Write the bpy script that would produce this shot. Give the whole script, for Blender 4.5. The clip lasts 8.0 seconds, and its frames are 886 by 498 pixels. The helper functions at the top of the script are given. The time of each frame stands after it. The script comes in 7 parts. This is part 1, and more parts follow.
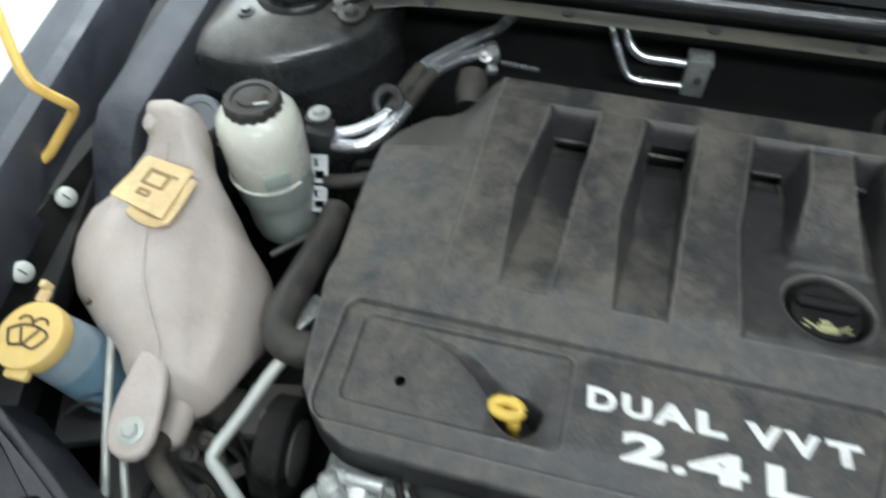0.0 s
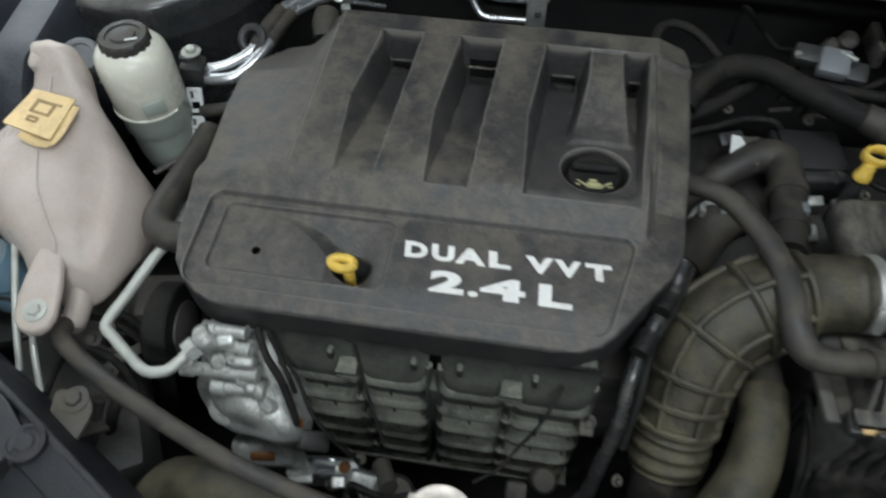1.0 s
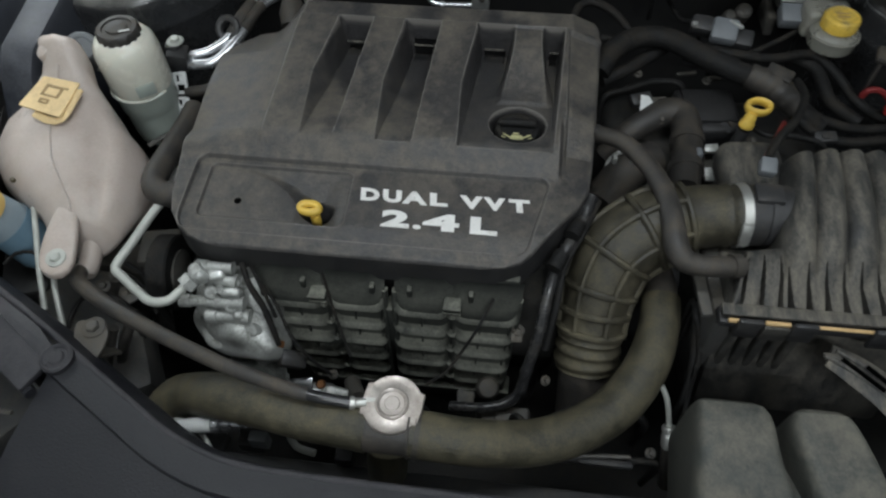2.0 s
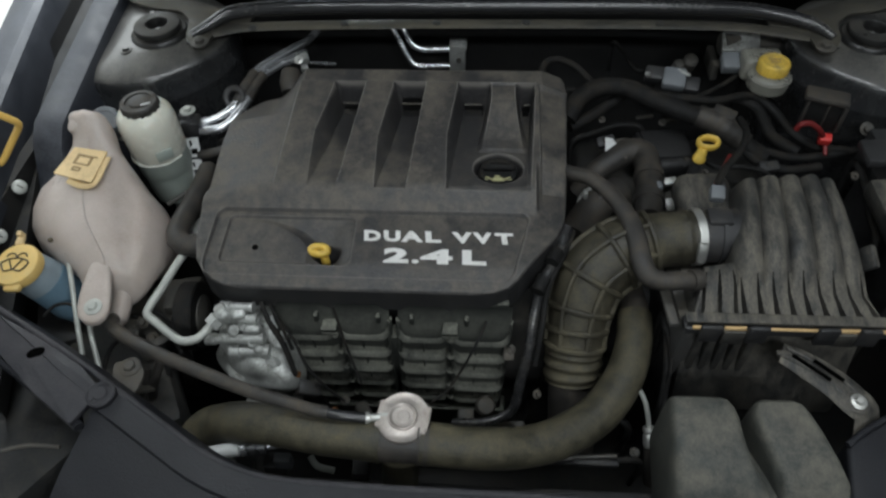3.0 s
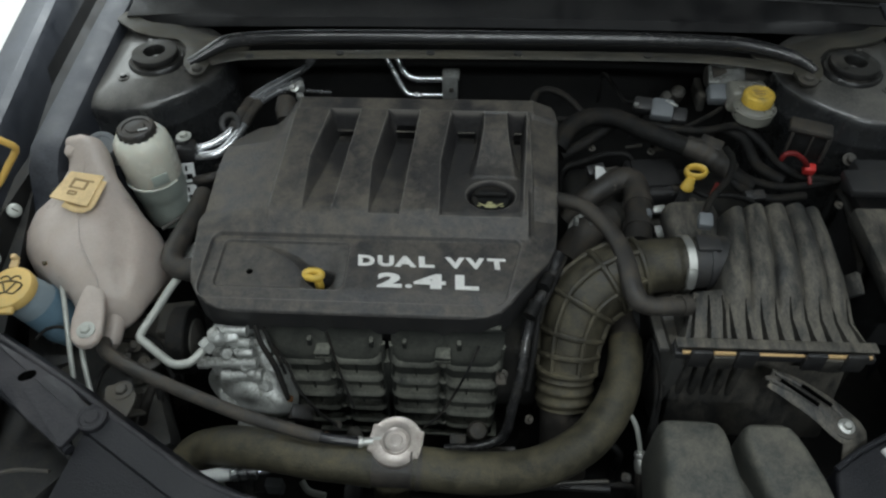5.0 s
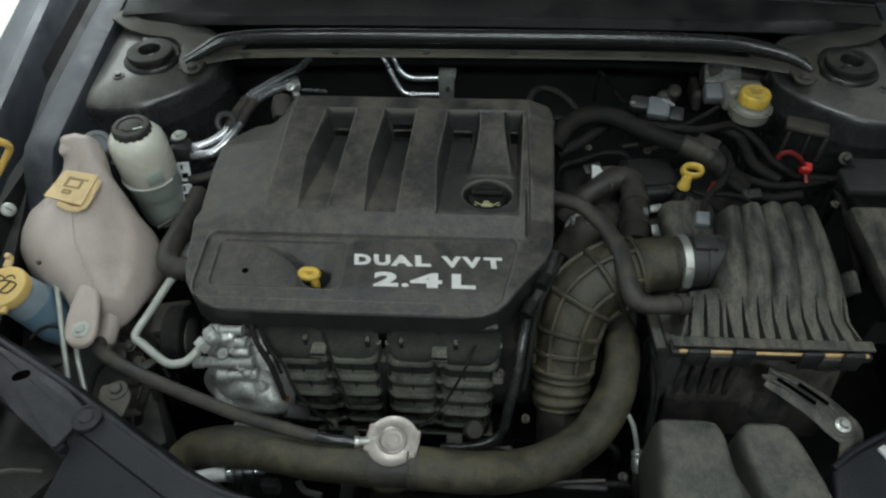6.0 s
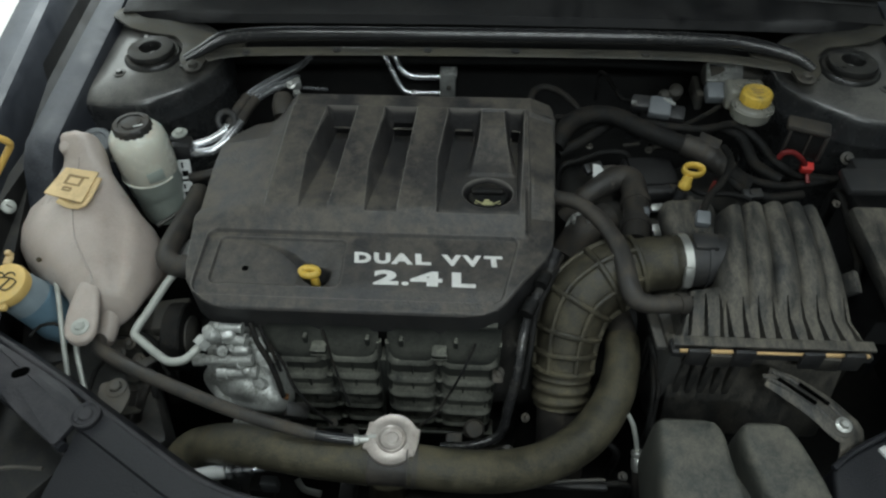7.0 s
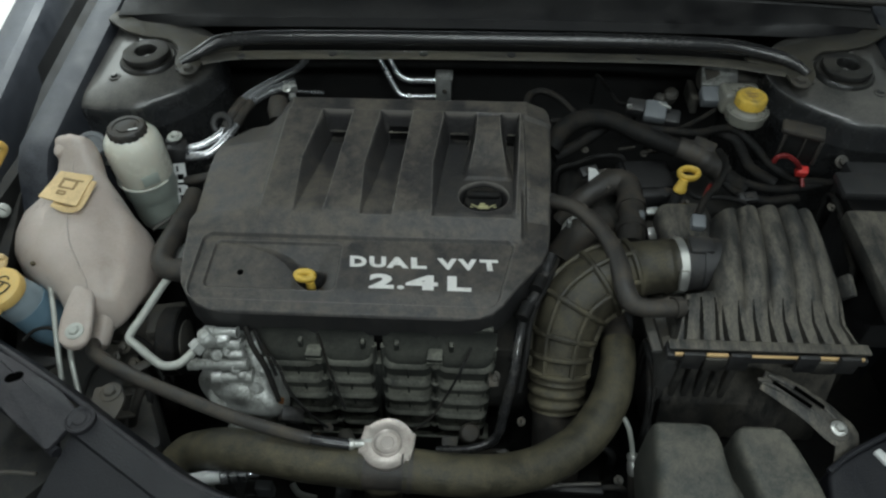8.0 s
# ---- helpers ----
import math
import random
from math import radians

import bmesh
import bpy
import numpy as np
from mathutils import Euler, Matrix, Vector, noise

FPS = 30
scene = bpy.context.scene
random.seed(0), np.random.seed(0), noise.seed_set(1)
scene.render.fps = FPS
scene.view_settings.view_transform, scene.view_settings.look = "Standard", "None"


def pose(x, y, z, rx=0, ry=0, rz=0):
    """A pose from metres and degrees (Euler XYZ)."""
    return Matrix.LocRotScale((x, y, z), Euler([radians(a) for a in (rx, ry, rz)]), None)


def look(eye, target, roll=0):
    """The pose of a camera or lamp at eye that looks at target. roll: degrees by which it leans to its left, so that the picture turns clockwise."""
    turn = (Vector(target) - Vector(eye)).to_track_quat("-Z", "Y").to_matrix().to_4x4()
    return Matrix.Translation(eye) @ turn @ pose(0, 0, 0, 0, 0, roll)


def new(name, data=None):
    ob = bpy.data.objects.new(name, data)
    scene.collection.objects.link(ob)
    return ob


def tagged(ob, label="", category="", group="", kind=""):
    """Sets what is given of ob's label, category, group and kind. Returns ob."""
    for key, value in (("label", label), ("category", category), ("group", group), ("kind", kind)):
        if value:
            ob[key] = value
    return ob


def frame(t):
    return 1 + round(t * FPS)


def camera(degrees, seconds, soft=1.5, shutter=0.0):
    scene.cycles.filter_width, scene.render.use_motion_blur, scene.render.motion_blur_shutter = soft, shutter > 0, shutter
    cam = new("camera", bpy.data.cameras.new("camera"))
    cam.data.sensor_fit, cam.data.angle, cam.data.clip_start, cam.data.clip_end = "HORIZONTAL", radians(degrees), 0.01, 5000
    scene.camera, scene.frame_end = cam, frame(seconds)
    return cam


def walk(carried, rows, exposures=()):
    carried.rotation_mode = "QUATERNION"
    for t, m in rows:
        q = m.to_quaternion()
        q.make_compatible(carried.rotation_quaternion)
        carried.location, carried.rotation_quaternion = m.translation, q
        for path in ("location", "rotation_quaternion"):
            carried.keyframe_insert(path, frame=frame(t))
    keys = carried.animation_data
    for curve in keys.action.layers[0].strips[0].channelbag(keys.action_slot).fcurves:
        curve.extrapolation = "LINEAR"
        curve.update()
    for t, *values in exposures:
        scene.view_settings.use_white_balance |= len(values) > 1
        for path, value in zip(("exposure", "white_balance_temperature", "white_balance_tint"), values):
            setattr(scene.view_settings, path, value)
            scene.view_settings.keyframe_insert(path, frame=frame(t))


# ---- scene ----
cam = camera(65.1, 8.0, soft=2.3, shutter=0.5)
PATH = [
    (0, (-0.207, -0.193, 1.371), (-0.552, 0.984, -0.208), -1.7),
    (0.5, (-0.135, -0.251, 1.391), (-0.375, 0.9, -0.227), -1.0),
    (1, (-0.075, -0.315, 1.419), (-0.272, 0.846, -0.198), -0.6),
    (1.5, (-0.017, -0.382, 1.45), (-0.209, 0.76, -0.181), -0.8),
    (2.8, (-0.012, -0.502, 1.56), (-0.128, 0.728, -0.013), -2.9),
    (3, (-0.017, -0.514, 1.564), (-0.144, 0.757, 0.026), -2.9),
    (3.5, (-0.018, -0.515, 1.564), (-0.141, 0.798, 0.06), -2.7),
    (4, (-0.023, -0.528, 1.568), (-0.166, 0.798, 0.078), -3.0),
    (4.5, (-0.021, -0.525, 1.569), (-0.141, 0.809, 0.084), -2.2),
    (6, (-0.021, -0.524, 1.566), (-0.11, 0.813, 0.081), -1.2),
    (6.5, (-0.019, -0.525, 1.564), (-0.111, 0.817, 0.084), -1.4),
    (7, (-0.02, -0.524, 1.564), (-0.112, 0.812, 0.078), -1.1),
    (7.5, (-0.019, -0.523, 1.565), (-0.109, 0.819, 0.085), -1.0),
    (8, (-0.019, -0.523, 1.564), (-0.101, 0.82, 0.084), -0.8),
]
EXPOSURES = [(0, 0.92, 6300, 8), (0.5, 0.78, 6400, 9), (1.0, 0.56, 6450, 10), (1.5, 0.38, 6500, 11), (2.8, 0.12, 6500, 11), (3.5, 0.02, 6500, 11), (4.6, 0.0, 6500, 10), (6.0, 0.02, 6500, 5), (8.0, 0.02, 6500, 5)]
walk(cam, [(t, look(eye, target, roll)) for t, eye, target, roll in PATH], EXPOSURES)

# ---- world and light ----
world = bpy.data.worlds.new("world")
scene.world = world
world.use_nodes = True
world.node_tree.nodes["Background"].inputs[0].default_value = (0.8, 0.85, 0.9, 1)
world.node_tree.nodes["Background"].inputs[1].default_value = 0.05


def area_lamp(name, eye, target, sx, sy, watts, colour):
    data = bpy.data.lights.new(name, "AREA")
    data.shape, data.size, data.size_y, data.energy, data.color = "RECTANGLE", sx, sy, watts, colour
    ob = new(name, data)
    ob.matrix_world = look(eye, target)
    return ob


# unseen lamps; the last three only added as fill and to whiten the wall
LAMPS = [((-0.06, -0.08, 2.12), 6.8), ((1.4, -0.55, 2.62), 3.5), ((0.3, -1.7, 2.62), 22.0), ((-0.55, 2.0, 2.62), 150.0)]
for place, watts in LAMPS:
    area_lamp("unseen_area_light", place, (place[0], place[1], 0), 1.2, 0.12, watts, (0.89, 0.965, 1.0))


# ---- materials ----
def material(name, base, rough=0.6, metal=0.0, dust=None, dust_amount=0.0, dust_scale=9.0, grain=0.15, bump=0.15,
             bump_scale=220.0, coat=0.0, sss=0.0, dust_rough=0.9, stretch=(1, 1, 1), spec=0.5, worn=None, clear=0.0, spread=0.03, patch=0.3, settle=(-0.1, 0.75, 0.2), wiped_and_shaded=()):
    m = bpy.data.materials.new(name)
    m.use_nodes = True
    n, l = m.node_tree.nodes, m.node_tree.links
    b = n["Principled BSDF"]
    b.inputs["Metallic"].default_value = metal
    b.inputs["Specular IOR Level"].default_value = spec
    b.inputs["Coat Weight"].default_value = coat
    b.inputs["Transmission Weight"].default_value = clear
    b.inputs["Coat Roughness"].default_value = 0.12
    if sss:
        b.inputs["Subsurface Weight"].default_value = sss
        b.inputs["Subsurface Radius"].default_value = (0.03, 0.022, 0.018)
        b.inputs["Subsurface Scale"].default_value = 0.6
    co = n.new("ShaderNodeTexCoord")
    mp = n.new("ShaderNodeMapping")
    mp.inputs["Scale"].default_value = stretch
    l.new(co.outputs["Object"], mp.inputs["Vector"])

    def noise_tex(scale, detail=4.0, rough_=0.6, dist=0.0):
        t = n.new("ShaderNodeTexNoise")
        t.inputs["Scale"].default_value, t.inputs["Detail"].default_value = scale, detail
        t.inputs["Roughness"].default_value, t.inputs["Distortion"].default_value = rough_, dist
        l.new(mp.outputs["Vector"], t.inputs["Vector"])
        return t.outputs["Fac"]

    def mixed(fac, a, c, blend="MIX"):
        x = n.new("ShaderNodeMix")
        x.data_type, x.blend_type = "RGBA", blend
        for key, v in ((0, fac), (6, a), (7, c)):
            if isinstance(v, (float, int)):
                x.inputs[key].default_value = v
            elif isinstance(v, tuple):
                x.inputs[key].default_value = (*v, 1)
            else:
                l.new(v, x.inputs[key])
        return x.outputs[2]

    def ramp(fac, lo, hi, a=0.0, c=1.0):
        r = n.new("ShaderNodeMapRange")
        r.inputs["From Min"].default_value, r.inputs["From Max"].default_value = lo, hi
        r.inputs["To Min"].default_value, r.inputs["To Max"].default_value = a, c
        l.new(fac, r.inputs["Value"])
        return r.outputs["Result"]

    fine = noise_tex(bump_scale, 3.0)
    mid = noise_tex(dust_scale * 4, 5.0, 0.65, 0.6)
    col = mixed(ramp(mid, 0.3, 0.75), tuple(c * (1 - grain) for c in base), tuple(min(1, c * (1 + grain)) for c in base))
    rgh = ramp(mid, 0.25, 0.75, max(0.03, rough - 0.1), min(1, rough + 0.1))
    if dust:
        big = noise_tex(dust_scale * 2.2, 9.0, 0.72, 0.25)
        speck = noise_tex(bump_scale * 1.7, 2.0)
        add = n.new("ShaderNodeMath")
        add.operation = "MULTIPLY_ADD"
        l.new(speck, add.inputs[0])
        add.inputs[1].default_value = 0.35
        # wide patches where the dust lies thicker or is rubbed off
        wide_ = n.new("ShaderNodeMath")
        wide_.operation = "MULTIPLY_ADD"
        l.new(noise_tex(dust_scale * 0.55, 2.0, 0.5, 0.8), wide_.inputs[0])
        wide_.inputs[1].default_value = patch
        l.new(big, wide_.inputs[2])
        off = n.new("ShaderNodeMath")
        off.operation = "SUBTRACT"
        l.new(wide_.outputs[0], off.inputs[0])
        off.inputs[1].default_value = patch * 0.5
        l.new(off.outputs[0], add.inputs[2])
        fac = ramp(add.outputs[0], 0.80 - dust_amount * 0.40 - spread, 1.0 - dust_amount * 0.40 + spread)
        # dust settles on level faces; upright faces left darker also stand in for shade
        geo_d = n.new("ShaderNodeNewGeometry")
        sep = n.new("ShaderNodeSeparateXYZ")
        l.new(geo_d.outputs["Normal"], sep.inputs[0])
        mul = n.new("ShaderNodeMath")
        mul.operation = "MULTIPLY"
        l.new(fac, mul.inputs[0])
        l.new(ramp(sep.outputs["Z"], settle[0], settle[1], settle[2], 1.0), mul.inputs[1])
        fac = mul.outputs[0]
        # places rubbed or washed clean of dust, and slot rears darkened as painted shade
        for (wx, wy, wz), (rx_, ry_), left_over in wiped_and_shaded:
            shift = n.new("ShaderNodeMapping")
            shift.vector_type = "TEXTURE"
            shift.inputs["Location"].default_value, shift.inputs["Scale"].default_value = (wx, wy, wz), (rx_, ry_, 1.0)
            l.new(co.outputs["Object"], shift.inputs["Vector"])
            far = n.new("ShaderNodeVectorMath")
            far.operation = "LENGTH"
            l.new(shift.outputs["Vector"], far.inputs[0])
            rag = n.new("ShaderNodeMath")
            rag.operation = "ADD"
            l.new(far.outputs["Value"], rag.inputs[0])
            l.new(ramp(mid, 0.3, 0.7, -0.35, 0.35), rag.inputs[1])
            thinned = n.new("ShaderNodeMath")
            thinned.operation = "MULTIPLY"
            l.new(fac, thinned.inputs[0])
            l.new(ramp(rag.outputs[0], 0.65, 1.15, left_over, 1.0), thinned.inputs[1])
            fac = thinned.outputs[0]
        col = mixed(fac, col, dust)
        mx = n.new("ShaderNodeMix")
        l.new(fac, mx.inputs[0])
        l.new(rgh, mx.inputs[2])
        mx.inputs[3].default_value = dust_rough
        rgh = mx.outputs[0]
    if worn:
        # convex edges rubbed pale
        geo = n.new("ShaderNodeNewGeometry")
        col = mixed(ramp(geo.outputs["Pointiness"], 0.518, 0.555, 0.0, 0.8), col, worn)
    l.new(col, b.inputs["Base Color"])
    l.new(rgh, b.inputs["Roughness"])
    if bump:
        bp = n.new("ShaderNodeBump")
        bp.inputs["Strength"].default_value, bp.inputs["Distance"].default_value = bump, 0.002
        l.new(fine, bp.inputs["Height"])
        l.new(bp.outputs["Normal"], b.inputs["Normal"])
    return m


# first two ellipses are wiped dust; the last three paint shade into the slots
COVER = material("dusty_cover_plastic", (0.037, 0.036, 0.037), 0.42, dust=(0.122, 0.107, 0.087), dust_amount=0.50, dust_scale=26, grain=0.35, bump=0.45, bump_scale=280, worn=(0.20, 0.187, 0.17), dust_rough=0.72, spread=0.07, spec=0.45, patch=0.6, settle=(0.35, 0.97, 0.2),
                 wiped_and_shaded=(((-0.035, 0.175, 0.92), (0.085, 0.080), 0.30), ((-0.150, 0.030, 0.90), (0.260, 0.060), 0.62), ((-0.224, 0.290, 0.88), (0.020, 0.100), 0.05), ((-0.134, 0.285, 0.88), (0.021, 0.105), 0.05), ((-0.046, 0.290, 0.88), (0.018, 0.085), 0.05)))
PLASTIC = material("black_plastic", (0.026, 0.026, 0.027), 0.48, dust=(0.07, 0.06, 0.048), dust_amount=0.25, dust_scale=11)
AIRBOX = material("dusty_airbox_plastic", (0.028, 0.028, 0.027), 0.5, dust=(0.150, 0.135, 0.110), dust_amount=0.50, dust_scale=18, grain=0.35, spread=0.05, stretch=(1.8, 0.55, 1), patch=0.55, bump=0.35)
SNORKEL = material("pale_dusty_snorkel_plastic", (0.044, 0.047, 0.042), 0.55, dust=(0.142, 0.132, 0.108), dust_amount=0.50, dust_scale=20, grain=0.35, spread=0.08, bump=0.45, bump_scale=260, patch=0.6)
# upright walls kept near black, pocket shade put into the colour; tops dusty
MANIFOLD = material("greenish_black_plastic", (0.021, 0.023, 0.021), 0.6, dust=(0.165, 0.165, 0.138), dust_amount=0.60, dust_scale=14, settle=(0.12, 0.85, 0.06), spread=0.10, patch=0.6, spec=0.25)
RUBBER = material("dusty_rubber", (0.030, 0.028, 0.019), 0.45, dust=(0.110, 0.095, 0.057), dust_amount=0.50, dust_scale=14, spread=0.05, grain=0.3, bump=0.35, bump_scale=300, patch=0.65)
DUCT = material("ribbed_duct_rubber", (0.028, 0.025, 0.017), 0.5, dust=(0.102, 0.089, 0.055), dust_amount=0.46, dust_scale=12, grain=0.25)
HOSE = material("black_hose_rubber", (0.028, 0.026, 0.024), 0.5, dust=(0.08, 0.066, 0.05), dust_amount=0.4, dust_scale=12)
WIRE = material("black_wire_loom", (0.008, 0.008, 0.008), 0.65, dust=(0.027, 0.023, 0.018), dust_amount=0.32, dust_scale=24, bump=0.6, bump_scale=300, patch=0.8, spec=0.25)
COWL = material("black_cowl_plastic", (0.011, 0.011, 0.012), 0.38, dust=(0.026, 0.025, 0.024), dust_amount=0.4, dust_scale=5, grain=0.2, spread=0.1)
TANK = material("cloudy_tank_plastic", (0.49, 0.425, 0.384), 0.30, dust=(0.38, 0.315, 0.265), dust_amount=0.40, dust_scale=7, grain=0.05, bump=0.06, sss=0.18, spread=0.14, patch=0.6)
MILKY = material("milky_reservoir_plastic", (0.66, 0.645, 0.56), 0.25, grain=0.03, bump=0.02, sss=0.35)
CLOUDY = material("cloudy_clear_plastic", (0.48, 0.47, 0.41), 0.3, grain=0.08, bump=0.03, clear=0.65)
SUPPORT = material("dusty_support_plastic", (0.014, 0.014, 0.018), 0.5, dust=(0.052, 0.049, 0.053), dust_amount=0.46, dust_scale=18, grain=0.2, bump=0.3, bump_scale=300, patch=0.6)
BUSHING = material("dusty_black_bushing", (0.012, 0.012, 0.012), 0.32, dust=(0.066, 0.061, 0.052), dust_amount=0.55, dust_scale=10, bump=0.15, settle=(0.6, 0.97, 0.2))
NECK = material("pale_washer_neck_plastic", (0.22, 0.27, 0.30), 0.4, grain=0.1, bump=0.04, sss=0.2)
FLUID = material("fluid_tinted_plastic", (0.36, 0.40, 0.36), 0.35, grain=0.08, bump=0.03, sss=0.2)
WASHER = material("blue_washer_tank_plastic", (0.13, 0.21, 0.27), 0.4, grain=0.2, dust_scale=6, bump=0.05, sss=0.2)
PALE = material("pale_yellow_plastic", (0.66, 0.45, 0.15), 0.45, grain=0.08, dust=(0.6, 0.45, 0.2), dust_amount=0.25, dust_scale=20, bump=0.05)
YELLOW = material("yellow_plastic", (0.70, 0.47, 0.08), 0.42, grain=0.08, dust=(0.45, 0.3, 0.08), dust_amount=0.2, dust_scale=25, bump=0.05)
CAPYELLOW = material("dusty_yellow_cap", (0.66, 0.44, 0.06), 0.5, dust=(0.26, 0.20, 0.08), dust_amount=0.45, dust_scale=22, bump=0.1)
SYMBOL = material("pale_symbol_print", (0.44, 0.42, 0.22), 0.5, grain=0.1, bump=0.0)
LABEL = material("faded_yellow_label", (0.72, 0.53, 0.27), 0.5, grain=0.08, bump=0.03, dust=(0.55, 0.40, 0.22), dust_amount=0.3, dust_scale=20)
ROD = material("yellow_rod_paint", (0.78, 0.50, 0.13), 0.35, grain=0.06, bump=0.04)
FADED = material("faded_brown_print", (0.30, 0.20, 0.09), 0.6, grain=0.2, bump=0.0)
INK = material("dark_print", (0.06, 0.045, 0.02), 0.6, grain=0.1, bump=0.0)
WHITE = material("white_lettering", (0.72, 0.71, 0.69), 0.5, grain=0.08, dust=(0.45, 0.42, 0.38), dust_amount=0.15, dust_scale=30, bump=0.05)
CLIP = material("white_clip_plastic", (0.62, 0.63, 0.62), 0.4, grain=0.1, bump=0.03)
ALLOY = material("cast_aluminium", (0.52, 0.53, 0.51), 0.36, 0.68, dust=(0.27, 0.27, 0.25), dust_amount=0.45, dust_scale=16, grain=0.2, bump=0.35, bump_scale=200, patch=0.5)
PIPE = material("bare_aluminium_pipe", (0.60, 0.61, 0.63), 0.22, 0.85, grain=0.05, bump=0.03)
DULLPIPE = material("dull_steel_pipe", (0.44, 0.45, 0.415), 0.48, 0.35, grain=0.14, bump=0.12)
CAPMETAL = material("worn_cap_metal", (0.52, 0.475, 0.44), 0.34, 0.8, dust=(0.33, 0.285, 0.25), dust_amount=0.36, dust_scale=20, grain=0.06, bump=0.06, spread=0.14, patch=0.5)
# cover plastic made blacker to paint the shade under the rear lips
SLOT = material("shade_black_slot_plastic", (0.016, 0.016, 0.017), 0.45, dust=(0.075, 0.066, 0.054), dust_amount=0.32, dust_scale=18, grain=0.2, patch=0.7)
BOLT = material("zinc_bolt", (0.60, 0.60, 0.57), 0.4, 0.8, grain=0.15, bump=0.1)
PAINT = material("dark_body_paint", (0.015, 0.018, 0.025), 0.5, dust=(0.070, 0.074, 0.086), dust_amount=0.50, dust_scale=7, grain=0.25, bump=0.1, dust_rough=0.75, spread=0.10)
STRUT = material("dusty_painted_steel", (0.018, 0.020, 0.023), 0.22, dust=(0.125, 0.118, 0.106), dust_amount=0.66, dust_scale=7, grain=0.2, coat=0.5, bump=0.06, dust_rough=0.55, spread=0.10, settle=(0.55, 0.93, 0.2))
BRACE = material("dusty_brace_steel", (0.035, 0.034, 0.03), 0.42, 0.2, dust=(0.095, 0.085, 0.064), dust_amount=0.55, dust_scale=8, stretch=(0.4, 1, 1))
TUBE = material("black_brace_tube", (0.022, 0.022, 0.023), 0.18, dust=(0.06, 0.054, 0.045), dust_amount=0.2, dust_scale=8, coat=0.3, stretch=(0.4, 1, 1))
STEEL = material("dull_dark_steel", (0.075, 0.072, 0.066), 0.55, 0.3, dust=(0.11, 0.095, 0.075), dust_amount=0.4, dust_scale=14)
PANEL = material("blue_black_panel_plastic", (0.009, 0.0095, 0.013), 0.5, dust=(0.022, 0.022, 0.025), dust_amount=0.3, dust_scale=10, grain=0.15, bump=0.35, bump_scale=500)
BAY = material("grimy_bay_metal", (0.045, 0.045, 0.044), 0.55, dust=(0.100, 0.090, 0.074), dust_amount=0.45, dust_scale=10, patch=0.6, bump=0.4)
# darker copy of the bay metal for the shell
FIREWALL = material("dark_bay_lining", (0.021, 0.021, 0.021), 0.7, dust=(0.046, 0.042, 0.036), dust_amount=0.35, dust_scale=8, spec=0.3)
BLACK = material("black_opening", (0.002, 0.002, 0.002), 1.0, bump=0.0, spec=0.0)
CASTING = material("dark_gearbox_casting", (0.019, 0.0195, 0.0195), 0.6, dust=(0.055, 0.050, 0.042), dust_amount=0.35, dust_scale=14, bump=0.3)
RED = material("red_plastic", (0.62, 0.04, 0.035), 0.45, grain=0.1, bump=0.03)
DARKRED = material("dark_red_cable", (0.17, 0.015, 0.015), 0.5, grain=0.15, bump=0.05)
ORANGE = material("orange_seal", (0.62, 0.42, 0.20), 0.55, grain=0.15, bump=0.05)
COPPER = material("copper_windings", (0.20, 0.09, 0.035), 0.45, 0.6, grain=0.3, bump=0.4, bump_scale=600)
GREY = material("grey_connector_plastic", (0.14, 0.15, 0.16), 0.5, grain=0.12, bump=0.05)
WALLM = material("white_wall_paint", (0.82, 0.82, 0.80), 0.7, dust=(0.7, 0.69, 0.66), dust_amount=0.2, dust_scale=1.5, grain=0.04, bump=0.1, bump_scale=60)
FLOORM = material("pale_concrete", (0.52, 0.51, 0.48), 0.75, dust=(0.38, 0.37, 0.35), dust_amount=0.4, dust_scale=2.5, grain=0.12, bump=0.3, bump_scale=80)
GREYWALL = material("grey_wall_paint", (0.46, 0.47, 0.47), 0.7, dust=(0.40, 0.40, 0.39), dust_amount=0.3, dust_scale=1.5, grain=0.06, bump=0.1, bump_scale=60)
GLASS = material("dark_windscreen", (0.012, 0.013, 0.014), 0.08, grain=0.0, bump=0.0)


# ---- shape helpers ----
def mesh_of(name, verts, faces, angle=40):
    me = bpy.data.meshes.new(name)
    me.from_pydata([tuple(v) for v in verts], [], faces)
    me.validate()
    bm = bmesh.new()
    bm.from_mesh(me)
    bmesh.ops.recalc_face_normals(bm, faces=bm.faces)
    for f in bm.faces:
        f.smooth = True
    bm.to_mesh(me)
    bm.free()
    me.set_sharp_from_angle(angle=radians(angle))
    return me


